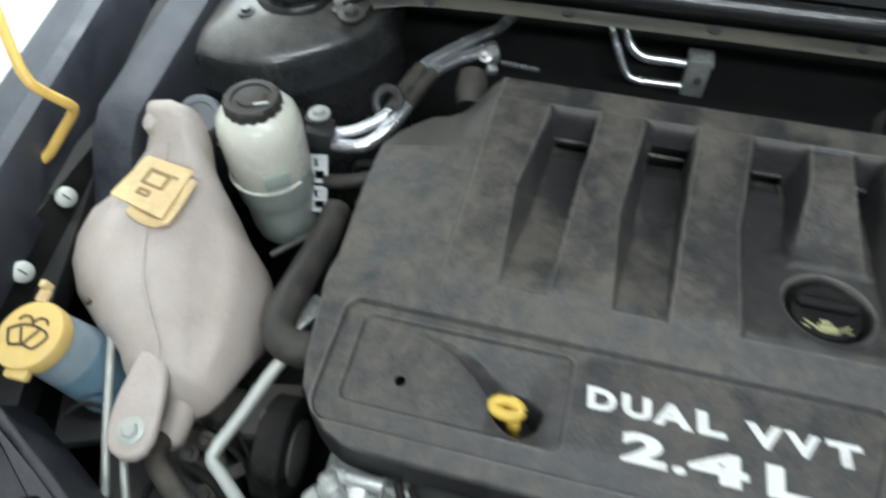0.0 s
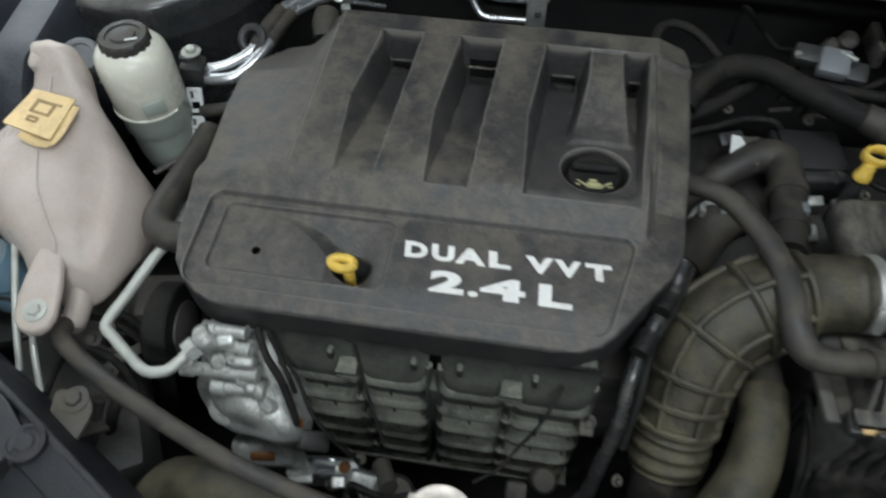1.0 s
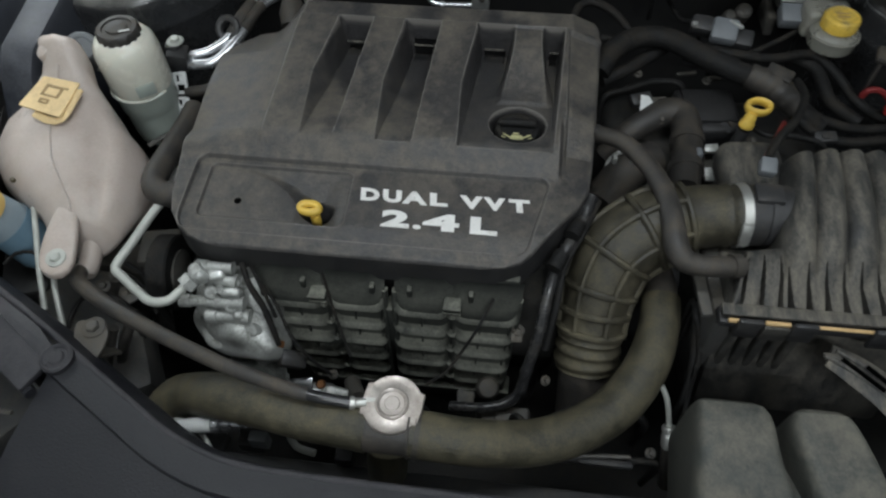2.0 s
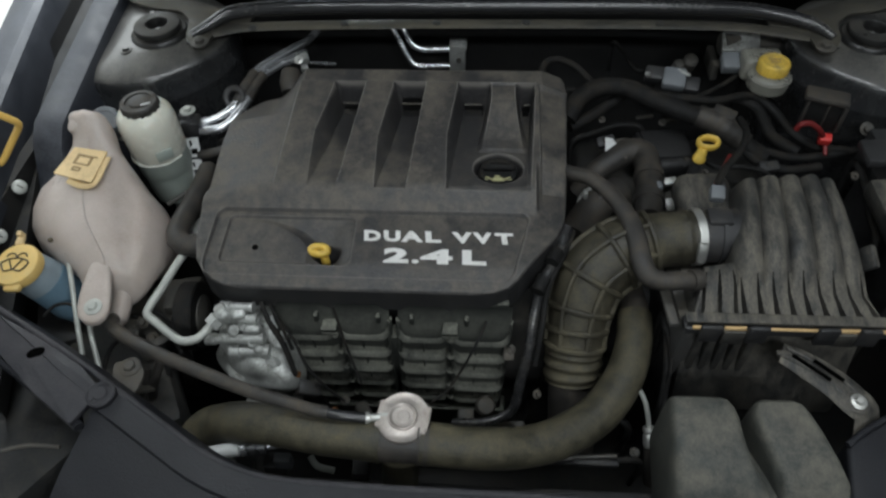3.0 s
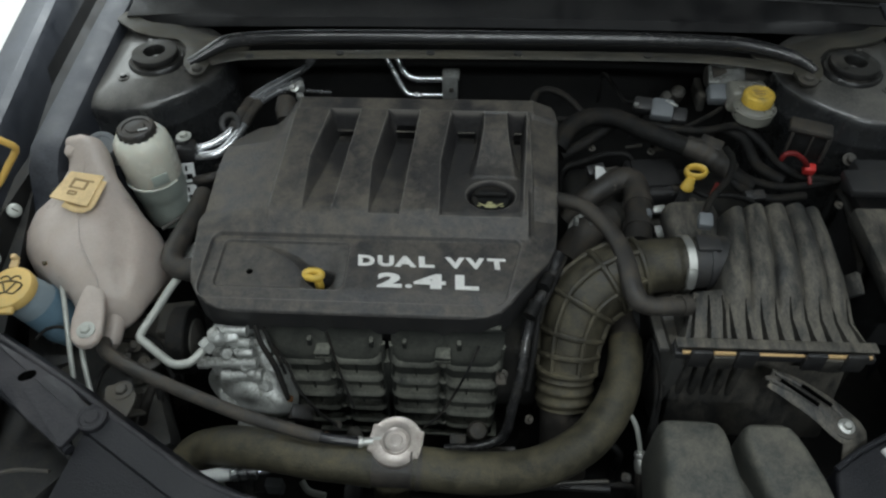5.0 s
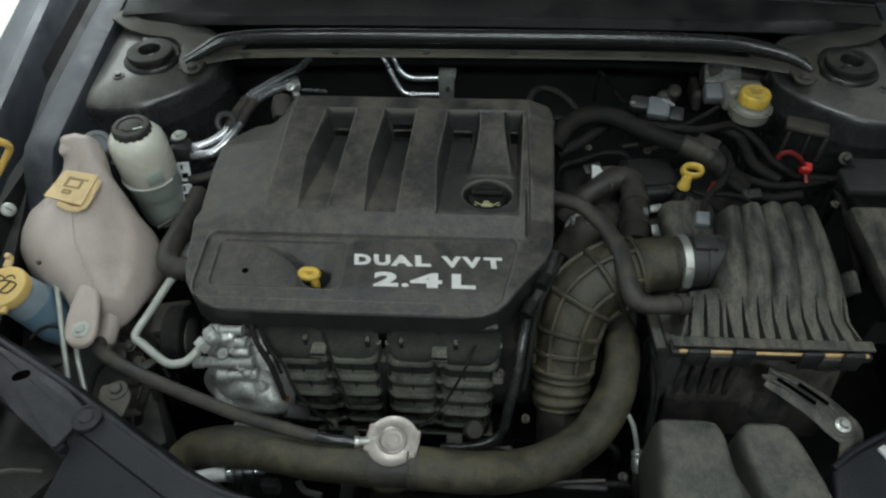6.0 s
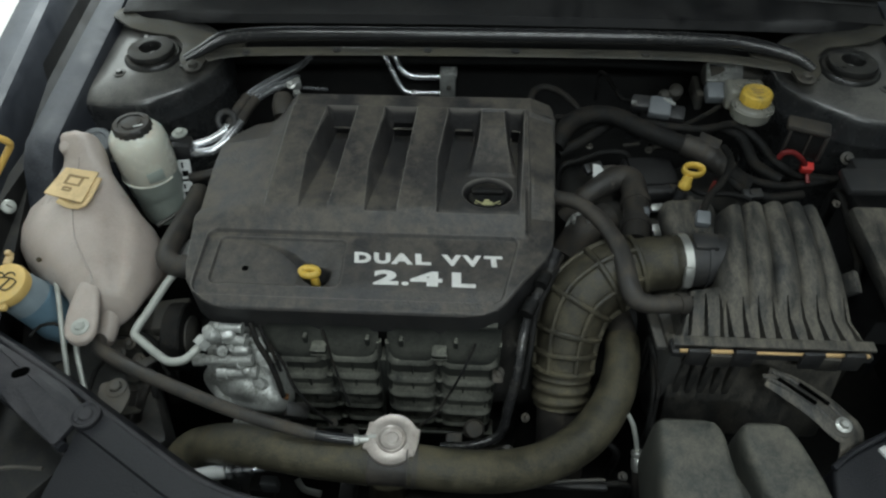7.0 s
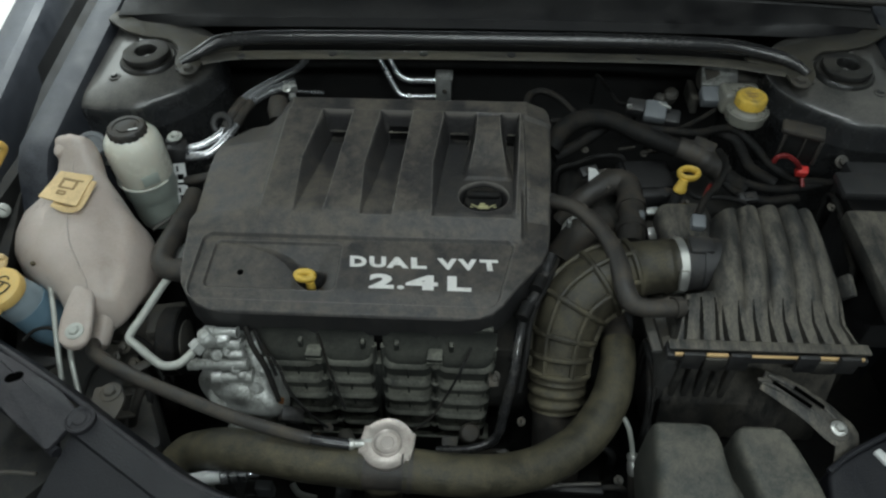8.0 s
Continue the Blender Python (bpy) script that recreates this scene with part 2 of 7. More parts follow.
class Geo:
    """Verts and faces of one part."""

    def __init__(self):
        self.v, self.f = [], []

    def add(self, verts, faces):
        k = len(self.v)
        self.v += [tuple(p) for p in verts]
        self.f += [tuple(i + k for i in f) for f in faces]
        return self

    def bm(self, bm):
        bm.verts.ensure_lookup_table()
        bm.verts.index_update()
        return self.add([v.co[:] for v in bm.verts], [[v.index for v in f.verts] for f in bm.faces])

    def box(self, m, size, bevel=0.002, seg=2):
        """A bevelled box at the pose m (or at a place)."""
        bm = bmesh.new()
        bmesh.ops.create_cube(bm, size=1)
        bmesh.ops.scale(bm, vec=size, verts=bm.verts)
        if bevel:
            bmesh.ops.bevel(bm, geom=bm.edges[:], offset=min(bevel, min(size) * 0.45), segments=seg, affect="EDGES", profile=0.5)
        bm.transform(m if isinstance(m, Matrix) else Matrix.Translation(m))
        self.bm(bm)
        bm.free()
        return self

    def lathe(self, m, profile, sides=28, wave=None):
        """Profile rows (radius, height) turned round the pose's z. wave(a, i) scales the radius."""
        vs, fs, n = [], [], len(profile)
        m = m if isinstance(m, Matrix) else Matrix.Translation(m)
        for i, (r, h) in enumerate(profile):
            for k in range(sides):
                a = 2 * math.pi * k / sides
                q = r * (wave(a, i) if wave else 1)
                vs.append(m @ Vector((q * math.cos(a), q * math.sin(a), h)))
        for i in range(n - 1):
            for k in range(sides):
                j = (k + 1) % sides
                fs.append((i * sides + k, i * sides + j, (i + 1) * sides + j, (i + 1) * sides + k))
        fs.append(tuple(range(sides)))
        fs.append(tuple((n - 1) * sides + k for k in range(sides)))
        return self.add(vs, fs)

    def rings(self, rings, caps=True, closed=True):
        """Skin over rings of equally many points."""
        n = len(rings[0])
        vs = [p for r in rings for p in r]
        fs = []
        for i in range(len(rings) - 1):
            for k in range(n if closed else n - 1):
                j = (k + 1) % n
                fs.append((i * n + k, i * n + j, (i + 1) * n + j, (i + 1) * n + k))
        if caps and closed:
            fs += [tuple(range(n)), tuple((len(rings) - 1) * n + k for k in range(n))]
        return self.add(vs, fs)

    def tube(self, pts, radius, sides=14, step=0.006, shape=None, flat=1.0, caps=True):
        """A smooth tube through pts. radius: a number or one for each point. shape(s, a): scales it by the length s and the angle a."""
        P, R = smooth_path(pts, radius, step)
        vs, s = [], 0.0
        tangent = [(P[min(i + 1, len(P) - 1)] - P[max(i - 1, 0)]).normalized() for i in range(len(P))]
        u = tangent[0].orthogonal().normalized()
        if abs(tangent[0].z) < 0.9:
            u = (Vector((0, 0, 1)) - tangent[0] * tangent[0].z).normalized()
        rings = []
        for i, p in enumerate(P):
            t = tangent[i]
            u = (u - t * u.dot(t)).normalized()
            w = t.cross(u)
            if i:
                s += (p - P[i - 1]).length
            ring = []
            for k in range(sides):
                a = 2 * math.pi * k / sides
                r = R[i] * (shape(s, a) if shape else 1)
                ring.append(p + u * (r * flat * math.cos(a)) + w * (r * math.sin(a)))
            rings.append(ring)
        return self.rings(rings, caps)

    def prism(self, outline, z0, z1, m=None, bevel=0.0, seg=2):
        """An outline of (x, y) raised from z0 to z1, with its top and bottom edges rounded."""
        bm = bmesh.new()
        f = bm.faces.new([bm.verts.new((x, y, z0)) for x, y in outline])
        top = bmesh.ops.extrude_face_region(bm, geom=[f])
        bmesh.ops.translate(bm, vec=(0, 0, z1 - z0), verts=[v for v in top["geom"] if isinstance(v, bmesh.types.BMVert)])
        if bevel:
            rim = [e for e in bm.edges if abs(e.verts[0].co.z - e.verts[1].co.z) < 1e-6]
            bmesh.ops.bevel(bm, geom=rim, offset=bevel, segments=seg, affect="EDGES", profile=0.5)
        if m is not None:
            bm.transform(m)
        self.bm(bm)
        bm.free()
        return self


def smooth_path(pts, radius, step):
    pts = [Vector(p) for p in pts]
    rad = list(radius) if isinstance(radius, (list, tuple)) else [radius] * len(pts)
    if len(pts) == 2:
        n = max(1, int((pts[1] - pts[0]).length / step))
        return [pts[0].lerp(pts[1], i / n) for i in range(n + 1)], [rad[0] + (rad[1] - rad[0]) * i / n for i in range(n + 1)]
    ext = [pts[0] * 2 - pts[1]] + pts + [pts[-1] * 2 - pts[-2]]
    P, R = [], []
    for i in range(1, len(ext) - 2):
        a, b, c, d = ext[i - 1:i + 3]
        n = max(2, int((c - b).length / step))
        for k in range(n):
            t = k / n
            P.append(0.5 * (2 * b + (c - a) * t + (2 * a - 5 * b + 4 * c - d) * t * t + (3 * b - a - 3 * c + d) * t ** 3))
            R.append(rad[i - 1] + (rad[i] - rad[i - 1]) * t)
    P.append(pts[-1])
    R.append(rad[-1])
    return P, R


def thing(name, label, category, group="", kind=""):
    ob = new(name)
    ob.empty_display_size = 0.02
    return tagged(ob, label, category, group, kind)


def part(name, geo, mat, parent=None, label="", angle=40):
    me = mesh_of(name, geo.v, geo.f, angle) if isinstance(geo, Geo) else geo
    me.materials.clear()
    me.materials.append(mat)
    ob = new(name, me)
    if parent:
        ob.parent = parent
    if label:
        ob["label"] = label
    return ob


def solo(name, geo, mat, label, category, kind="", angle=40):
    return tagged(part(name, geo, mat, None, "", angle), label, category, kind=kind)


def aim(a, b):
    """A pose at a whose z points to b."""
    return Matrix.Translation(a) @ (Vector(b) - Vector(a)).to_track_quat("Z", "Y").to_matrix().to_4x4()


def hex_bolt(geo, m, r=0.007, h=0.006, washer=True):
    m = m if isinstance(m, Matrix) else Matrix.Translation(m)
    if washer:
        geo.lathe(m, [(r * 1.7, 0), (r * 1.7, 0.0015), (r * 1.5, 0.0022)], 18)
    return geo.lathe(m, [(r, 0.001), (r, h), (r * 0.8, h + 0.0012)], 6)


def rounded(outline, r, seg=5):
    """Round the corners of an outline of (x, y)."""
    out, n = [], len(outline)
    for i in range(n):
        p, a, b = Vector(outline[i]), Vector(outline[i - 1]), Vector(outline[(i + 1) % n])
        q = min(r, (a - p).length * 0.45, (b - p).length * 0.45)
        s, e = p + (a - p).normalized() * q, p + (b - p).normalized() * q
        for k in range(seg + 1):
            t = k / seg
            out.append(tuple((1 - t) ** 2 * s + 2 * t * (1 - t) * p + t * t * e))
    return out


def step01(x, a, b):
    t = min(1.0, max(0.0, (x - a) / (b - a)))
    return t * t * (3 - 2 * t)


# ---- the room ----
def slab(name, lo, hi, mat, label, category):
    g = Geo().box(tuple((a + b) / 2 for a, b in zip(lo, hi)), tuple(b - a for a, b in zip(lo, hi)), 0)
    return solo(name, g, mat, label, category, "structure")


slab("floor", (-1.62, -3.2, -0.12), (3.6, 4.2, 0), FLOORM, "pale concrete workshop floor under the car", "floor")
slab("ceiling", (-1.62, -3.2, 2.8), (3.6, 4.2, 2.92), GREYWALL, "grey painted workshop ceiling", "ceiling")
slab("wall_west", (-1.62, -3.2, 0), (-1.5, 4.2, 2.8), WALLM, "white painted workshop wall", "wall")
slab("wall_east", (3.6, -3.2, 0), (3.72, 4.2, 2.8), GREYWALL, "grey painted workshop wall", "wall")
slab("wall_north", (-1.5, 4.2, 0), (3.6, 4.32, 2.8), GREYWALL, "grey painted workshop wall", "wall")
slab("wall_south", (-1.5, -3.32, 0), (3.6, -3.2, 2.8), GREYWALL, "grey painted workshop wall", "wall")

# ---- the engine bay shell ----
slab("bay_floor", (-0.74, -0.42, 0.40), (0.78, 0.80, 0.43), FIREWALL, "grimy black engine bay undertray", "undertray")
slab("bay_firewall", (-0.74, 0.72, 0.43), (0.78, 0.75, 1.0), FIREWALL, "black firewall behind the engine", "firewall")
slab("bay_front", (-0.74, -0.42, 0.43), (0.78, -0.40, 0.72), FIREWALL, "black radiator behind the bumper", "radiator")
slab("bay_side_west", (-0.74, -0.40, 0.43), (-0.715, 0.72, 0.86), FIREWALL, "black inner fender wall", "inner fender")
slab("bay_side_east", (0.74, -0.40, 0.43), (0.78, 0.72, 0.92), FIREWALL, "black inner fender wall", "inner fender")


def lerp_rows(rows, y):
    for (a, p), (b, q) in zip(rows, rows[1:]):
        if y <= b:
            return p + (q - p) * max(0.0, (y - a) / (b - a))
    return rows[-1][1]


# left fender, channel and inner flange, one pressed profile drawn along the car
def fender_strip(name, profile, y0, y1, mat, label, category, sign=1, taper=0.16, fall=0.0):
    rings = []
    for i in range(25):
        y = y0 + (y1 - y0) * i / 24
        rings.append([((x - taper * (y - 0.35)) * sign, y, z + 0.01 * math.sin((y - 0.2) * 2.5) - fall * max(0.0, 0.2 - y)) for x, z in profile])
    return solo(name, Geo().rings(rings, closed=False), mat, label, category, "structure", 35)


APRON = [(-0.632, 0.72), (-0.634, 0.925), (-0.638, 0.934), (-0.655, 0.939), (-0.672, 0.941), (-0.678, 0.938), (-0.680, 0.90)]
CHANNEL = [(-0.680, 0.905), (-0.683, 0.875), (-0.69, 0.862), (-0.715, 0.862), (-0.745, 0.88), (-0.747, 0.905)]
FENDER = [(-0.738, 0.87), (-0.740, 0.928), (-0.746, 0.942), (-0.757, 0.948), (-0.760, 0.942), (-0.769, 0.943), (-0.786, 0.941), (-0.812, 0.930), (-0.85, 0.875), (-0.88, 0.77), (-0.89, 0.60), (-0.88, 0.42), (-0.87, 0.22)]
for sign, side in ((1, "west"), (-1, "east")):
    fender_strip("inner_apron_" + side, APRON, 0.10, 0.80, PAINT, "dusty painted inner fender flange", "inner fender", sign, 0.100, 1.3)
    fender_strip("fender_channel_" + side, CHANNEL, -0.15, 0.80, FIREWALL, "black water channel beside the inner fender", "fender channel", sign, 0.115, 0.30)
    fender_strip("fender_" + side, FENDER, -0.40, 0.95, PAINT, "dark painted front fender of the car", "fender", sign, 0.19)

# cowl and windscreen base
g = Geo()
cowl_profile = [(0.60, 0.926), (0.57, 0.930), (0.575, 0.945), (0.60, 0.95), (0.645, 0.958), (0.65, 0.966), (0.662, 0.966), (0.668, 0.958), (0.74, 0.975), (0.76, 0.985), (0.79, 1.0), (0.95, 1.06)]
rings = []
for i in range(33):
    x = -0.645 + 1.29 * i / 32
    sag = 0.05 * (x / 0.7) ** 2
    rings.append([(x, y - sag * (0.3 if y < 0.6 else 1.0), z) for y, z in cowl_profile])
g.rings(rings, closed=False)
solo("cowl_panel", g, COWL, "black plastic cowl panel below the windscreen", "cowl panel", "structure")
g = Geo().tube([(-0.66, 0.58, 0.985), (-0.4, 0.632, 0.968), (0.0, 0.648, 0.967), (0.4, 0.632, 0.968), (0.68, 0.58, 0.985)], 0.007, 10, 0.03)
solo("cowl_seal", g, HOSE, "black rubber hood seal lying along the cowl", "rubber seal", "structure")
g = Geo().box(pose(0.02, 1.15, 1.22, 35, 0, 0), (1.46, 0.6, 0.006), 0.002)
solo("windscreen", g, GLASS, "dark windscreen glass above the cowl", "windscreen", "structure")


g = Geo().box(pose(0.0, 0.80, 1.06, -56, 0, 0) @ Matrix.Translation((0, -0.58, 0)), (1.34, 1.12, 0.03), 0.012)
solo("hood", g, PAINT, "dark painted hood propped open above the bay", "hood", "structure")

# ---- strut towers and brace ----
def strut_tower(x, sign):
    t = thing("strut_tower", "dusty black pressed steel strut tower", "strut tower", "strut towers")
    c = Matrix.Translation((x, 0.443, 0))
    # the dome is round to the engine and flat along the fender
    plan = [(-0.109, 0.157), (-0.100, -0.106), (-0.038, -0.115), (0.016, -0.105), (0.059, -0.070), (0.089, -0.035), (0.104, 0.0), (0.109, 0.032), (0.101, 0.075), (0.07, 0.122), (0.02, 0.157)]
    plan = rounded(plan, 0.022, 5)
    rings = [[(x + sign * px_ * q, 0.443 + py_ * q, z) for px_, py_ in plan] for q, z in
             ((1.0, 0.62), (1.0, 0.868), (1.012, 0.872), (1.012, 0.877), (0.997, 0.880), (0.997, 0.902), (0.994, 0.909), (0.984, 0.9145), (0.966, 0.918), (0.92, 0.9215), (0.80, 0.927), (0.62, 0.932), (0.48, 0.936), (0.30, 0.938), (0.05, 0.938))]
    part("dome", Geo().rings(rings), STRUT, t)
    part("strut_bushing", Geo().lathe(c, [(0.046, 0.934), (0.045, 0.940), (0.042, 0.943), (0.034, 0.943), (0.034, 0.946), (0.0370, 0.9465), (0.0372, 0.951), (0.036, 0.954), (0.033, 0.955), (0.0180, 0.9555), (0.0165, 0.953), (0.0165, 0.939), (0.004, 0.9385)], 44), BUSHING, t, "dusty black strut bushing")
    part("strut_nut", Geo().lathe(c, [(0.006, 0.9385), (0.006, 0.944), (0.004, 0.945)], 6), BOLT, t)
    for k in range(3):
        a = radians(118 + 112 * k) if sign > 0 else radians(62 - 112 * k)
        p = (x + 0.062 * math.cos(a), 0.443 + 0.062 * math.sin(a), 0.9355)
        part("stud", hex_bolt(Geo(), p, 0.006, 0.005), STRUT, t)
    # gusset that ties the tower to the brace
    o = [(0.050, -0.018), (0.063, -0.040), (0.074, -0.055), (0.092, -0.050), (0.097, -0.002), (0.118, 0.005), (0.148, 0.018), (0.148, 0.050), (0.085, 0.058), (0.060, 0.070), (0.012, 0.095), (-0.050, 0.106), (-0.098, 0.142), (-0.110, 0.112), (-0.062, 0.072), (-0.024, 0.058), (0.022, 0.050), (0.045, 0.022)]
    o = rounded([(x + sign * a, 0.443 + b) for a, b in (o if sign > 0 else o[::-1])], 0.010, 4)
    part("gusset", Geo().prism(o, 0.9415, 0.9465, bevel=0.0012), BRACE, t, "dusty steel gusset plate")
    part("gusset_bolt", hex_bolt(Geo(), (x + sign * 0.081, 0.402, 0.9465), 0.0085, 0.008), STEEL, t)
    return t


strut_tower(-0.555, 1)
strut_tower(0.555, -1)

brace = thing("strut_brace", "black strut tower brace spanning the bay, dusty", "strut brace")
part("tube", Geo().tube([(-0.492, 0.420, 0.948), (-0.462, 0.442, 0.956), (-0.438, 0.460, 0.962), (-0.387, 0.466, 0.966), (-0.303, 0.469, 0.968), (-0.101, 0.473, 0.968), (0.186, 0.475, 0.968), (0.318, 0.474, 0.966), (0.397, 0.471, 0.962), (0.463, 0.450, 0.956), (0.492, 0.424, 0.948)], [0.007, 0.010, 0.0115, 0.0115, 0.0115, 0.0115, 0.0115, 0.0115, 0.0115, 0.010, 0.007], 16, 0.02), TUBE, brace, "glossy black round brace tube")
front_bar = [(-0.461, 0.427, 0.947), (-0.424, 0.444, 0.946), (-0.342, 0.455, 0.944), (-0.101, 0.462, 0.944), (0.233, 0.464, 0.944), (0.356, 0.458, 0.944), (0.420, 0.441, 0.946), (0.459, 0.428, 0.947)]
part("flat_bar", Geo().tube(front_bar, 0.0125, 12, 0.02, flat=0.25), BRACE, brace, "flat dusty steel brace bar")
for px_, py_, pz_ in ((-0.400, 0.444, 0.948), (-0.253, 0.456, 0.949), (-0.106, 0.460, 0.949), (0.035, 0.462, 0.949), (0.241, 0.461, 0.949)):
    part("plug", Geo().lathe((px_, py_, pz_ - 0.002), [(0.007, 0), (0.007, 0.002), (0.004, 0.003)], 12), PLASTIC, brace)

# ---- engine ----
COVER_LEFT = [(-0.030, -0.315), (-0.028, -0.336), (-0.021, -0.352), (-0.010, -0.366), (0.006, -0.377), (0.03, -0.384), (0.08, -0.391), (0.21, -0.399), (0.262, -0.397), (0.285, -0.390), (0.302, -0.379), (0.320, -0.364), (0.338, -0.344), (0.350, -0.326), (0.355, -0.31)]
COVER_RIGHT = [(-0.030, -0.03), (-0.028, -0.006), (-0.021, 0.010), (-0.010, 0.022), (0.006, 0.034), (0.056, 0.070), (0.08, 0.080), (0.115, 0.084), (0.325, 0.094), (0.342, 0.0925), (0.351, 0.089), (0.355, 0.084)]
ARC = [(0.0, -0.240), (0.030, -0.241), (0.045, -0.256), (0.057, -0.272), (0.066, -0.292), (0.072, -0.318), (0.078, -0.350)]
# rib edge, floor edge and far wall of the slots, by their place along the car
SLOTS = (
    ([(0.115, -0.254), (0.215, -0.260), (0.309, -0.247)], [(0.115, -0.252), (0.215, -0.243), (0.309, -0.240)], [(0.112, -0.215), (0.213, -0.209), (0.31, -0.202)]),
    ([(0.115, -0.166), (0.205, -0.171), (0.309, -0.160)], [(0.115, -0.164), (0.205, -0.155), (0.309, -0.151)], [(0.112, -0.124), (0.213, -0.119), (0.31, -0.113)]),
)
WELL = ([(0.112, -0.072), (0.21, -0.076), (0.31, -0.066)], [(0.112, -0.070), (0.21, -0.064), (0.31, -0.058)])


def panel_mask(x, y, x0, x1, y0, y1, r, w):
    """1 inside a rounded rectangle, falling to 0 over the width w inside its edge."""
    qx, qy = abs(x - (x0 + x1) / 2) - (x1 - x0) / 2 + r, abs(y - (y0 + y1) / 2) - (y1 - y0) / 2 + r
    d = math.hypot(max(qx, 0.0), max(qy, 0.0)) + min(max(qx, qy), 0.0) - r
    return step01(-d, 0, w)


def cover_height(x, y):
    side = step01(x, 0.043, 0.049)
    slope = min(1.0, max(0.0, (y - 0.124) / 0.046))
    rise = step01(y, 0.080, 0.124) * (1 - side) + slope * side
    z = (0.912 - 0.06 * (0.085 - y) - 0.008 * step01(-y, -0.012, 0.032)) * (1 - rise) + (0.930 + 0.05 * (y - 0.115)) * rise
    back = step01(y, 0.09, 0.13)
    # the outer left field lies lower and falls away to the side
    z -= back * (0.0035 * step01(-x, 0.298, 0.301) + 0.22 * max(0.0, -0.300 - x))
    # and its rear corner dips
    z -= 0.36 * max(0.0, y - 0.255) * step01(-x, 0.297, 0.340)
    # the right shoulder falls away
    z -= rise * 0.42 * max(0.0, x - 0.056) + (1 - rise) * 0.18 * max(0.0, x - 0.045)
    z -= 0.004 * step01(x, 0.050, 0.053) * back * step01(-y, -0.315, -0.305)
    # front panel with the lettering, and the pocket round the dipstick
    shear = x + 0.23 * (0.085 - y) * step01(x, -0.10, 0.02)
    z -= 0.0045 * panel_mask(shear, y, -0.368, 0.038, -0.014, 0.0865, 0.014, 0.0028)
    arc = lerp_rows(ARC, y)
    pocket = panel_mask(x, y, -0.351, -0.184, 0.003, 0.078, 0.009, 0.003)
    z -= pocket * (0.003 + 0.014 * min(1.0, max(0.0, (x - arc) / 0.026)) * step01(-x, 0.186, 0.215) * step01(0.080 - y, 0.0, 0.042))
    z -= 0.03 * (1 - step01(math.hypot((x + 0.2195) / 1.25, y - 0.0285), 0.0105, 0.0165))
    # slots between the ribs, deepening to the rear
    t = min(1.0, max(0.0, (y - 0.112) / 0.198))
    rear = step01(-y, -0.319, -0.314)
    for (rib_edge, floor_edge, wall), first in zip(SLOTS, (0.0006, 0.0032)):
        l_, f_, r_ = lerp_rows(rib_edge, y), lerp_rows(floor_edge, y), lerp_rows(wall, y)
        m = min(1.0, max(0.0, (x - l_) / (f_ - l_)), step01(-x, -r_, -r_ + 0.0016))
        z -= min(step01(y, 0.112, 0.116), rear) * m * (first + 0.050 * t ** 1.12)
    # the well with the oil filler and the tongue behind it
    depth = 0.0035 + 0.046 * t ** 1.12
    l_, f_ = lerp_rows(WELL[0], y), lerp_rows(WELL[1], y)
    r_ = lerp_rows([(0.112, 0.037), (0.31, 0.046)], y)
    well = min(step01(y, 0.112, 0.115), rear, min(1.0, max(0.0, (x - l_) / (f_ - l_))), min(1.0, max(0.0, (r_ - x) / 0.005)))
    half = 0.0172 + 0.010 * step01(-y, -0.30, -0.195)
    rib = min(min(1.0, max(0.0, (half + 0.009 - abs(x - 0.0005)) / 0.009)), step01(y, 0.196, 0.206))
    z -= well * (depth * (1 - rib) + rib * min(depth, 0.0025 + 0.017 * step01(-y, -0.30, -0.205)))
    z -= 0.026 * (1 - step01(math.hypot(x + 0.005, (y - 0.161) * 0.95), 0.0285, 0.0340))
    # back lip
    z -= 0.006 * step01(y, 0.319, 0.323)
    return z


def slot_mouth(x, y, z):
    """The slots and the well open into the engine below their rear wall."""
    if not 0.300 < y < 0.3195 or z > 0.9045:
        return False
    for _, floor_edge, wall in SLOTS:
        if lerp_rows(floor_edge, y) + 0.002 < x < lerp_rows(wall, y) - 0.002:
            return True
    return lerp_rows(WELL[1], y) + 0.002 < x < lerp_rows([(0.112, 0.037), (0.31, 0.046)], y) - 0.006 and abs(x - 0.0005) > 0.029


def cover_mesh():
    nx, ny = 400, 330
    rows = []
    for j in range(ny):
        y = -0.030 + 0.385 * j / (ny - 1)
        l_, r_ = lerp_rows(COVER_LEFT, y), lerp_rows(COVER_RIGHT, y)
        row = []
        for i in range(nx):
            x = l_ + (r_ - l_) * i / (nx - 1)
            d = min(x - l_, r_ - x, (y + 0.030), 0.355 - y)
            edge = 0.004 - math.sqrt(max(0.0, 0.004 ** 2 - max(0.0, 0.004 - d) ** 2))
            row.append((x, y, cover_height(x, y) - edge))
        rows.append(row)
    g = Geo().rings(rows, closed=False)
    g.f = [f for f in g.f if not slot_mouth(*[sum(g.v[i][k] for i in f) / 4 for k in range(3)])]
    rim = rows[0] + [r[-1] for r in rows[1:-1]] + rows[-1][::-1] + [r[0] for r in rows[-2:0:-1]]
    cx, cy = -0.15, 0.16
    loops = [rim]
    for drop, out in ((0.0015, 0.0), (0.035, 0.0), (0.037, -0.002), (0.035, -0.006), (0.012, -0.007)):
        loop = []
        for x, y, z in rim:
            d = Vector((x - cx, y - cy)).normalized()
            loop.append((x + d.x * out, y + d.y * out, min(z - drop, 0.893 - drop if drop > 0.02 else 9)))
        loops.append(loop)
    return g, Geo().rings(loops, caps=False)


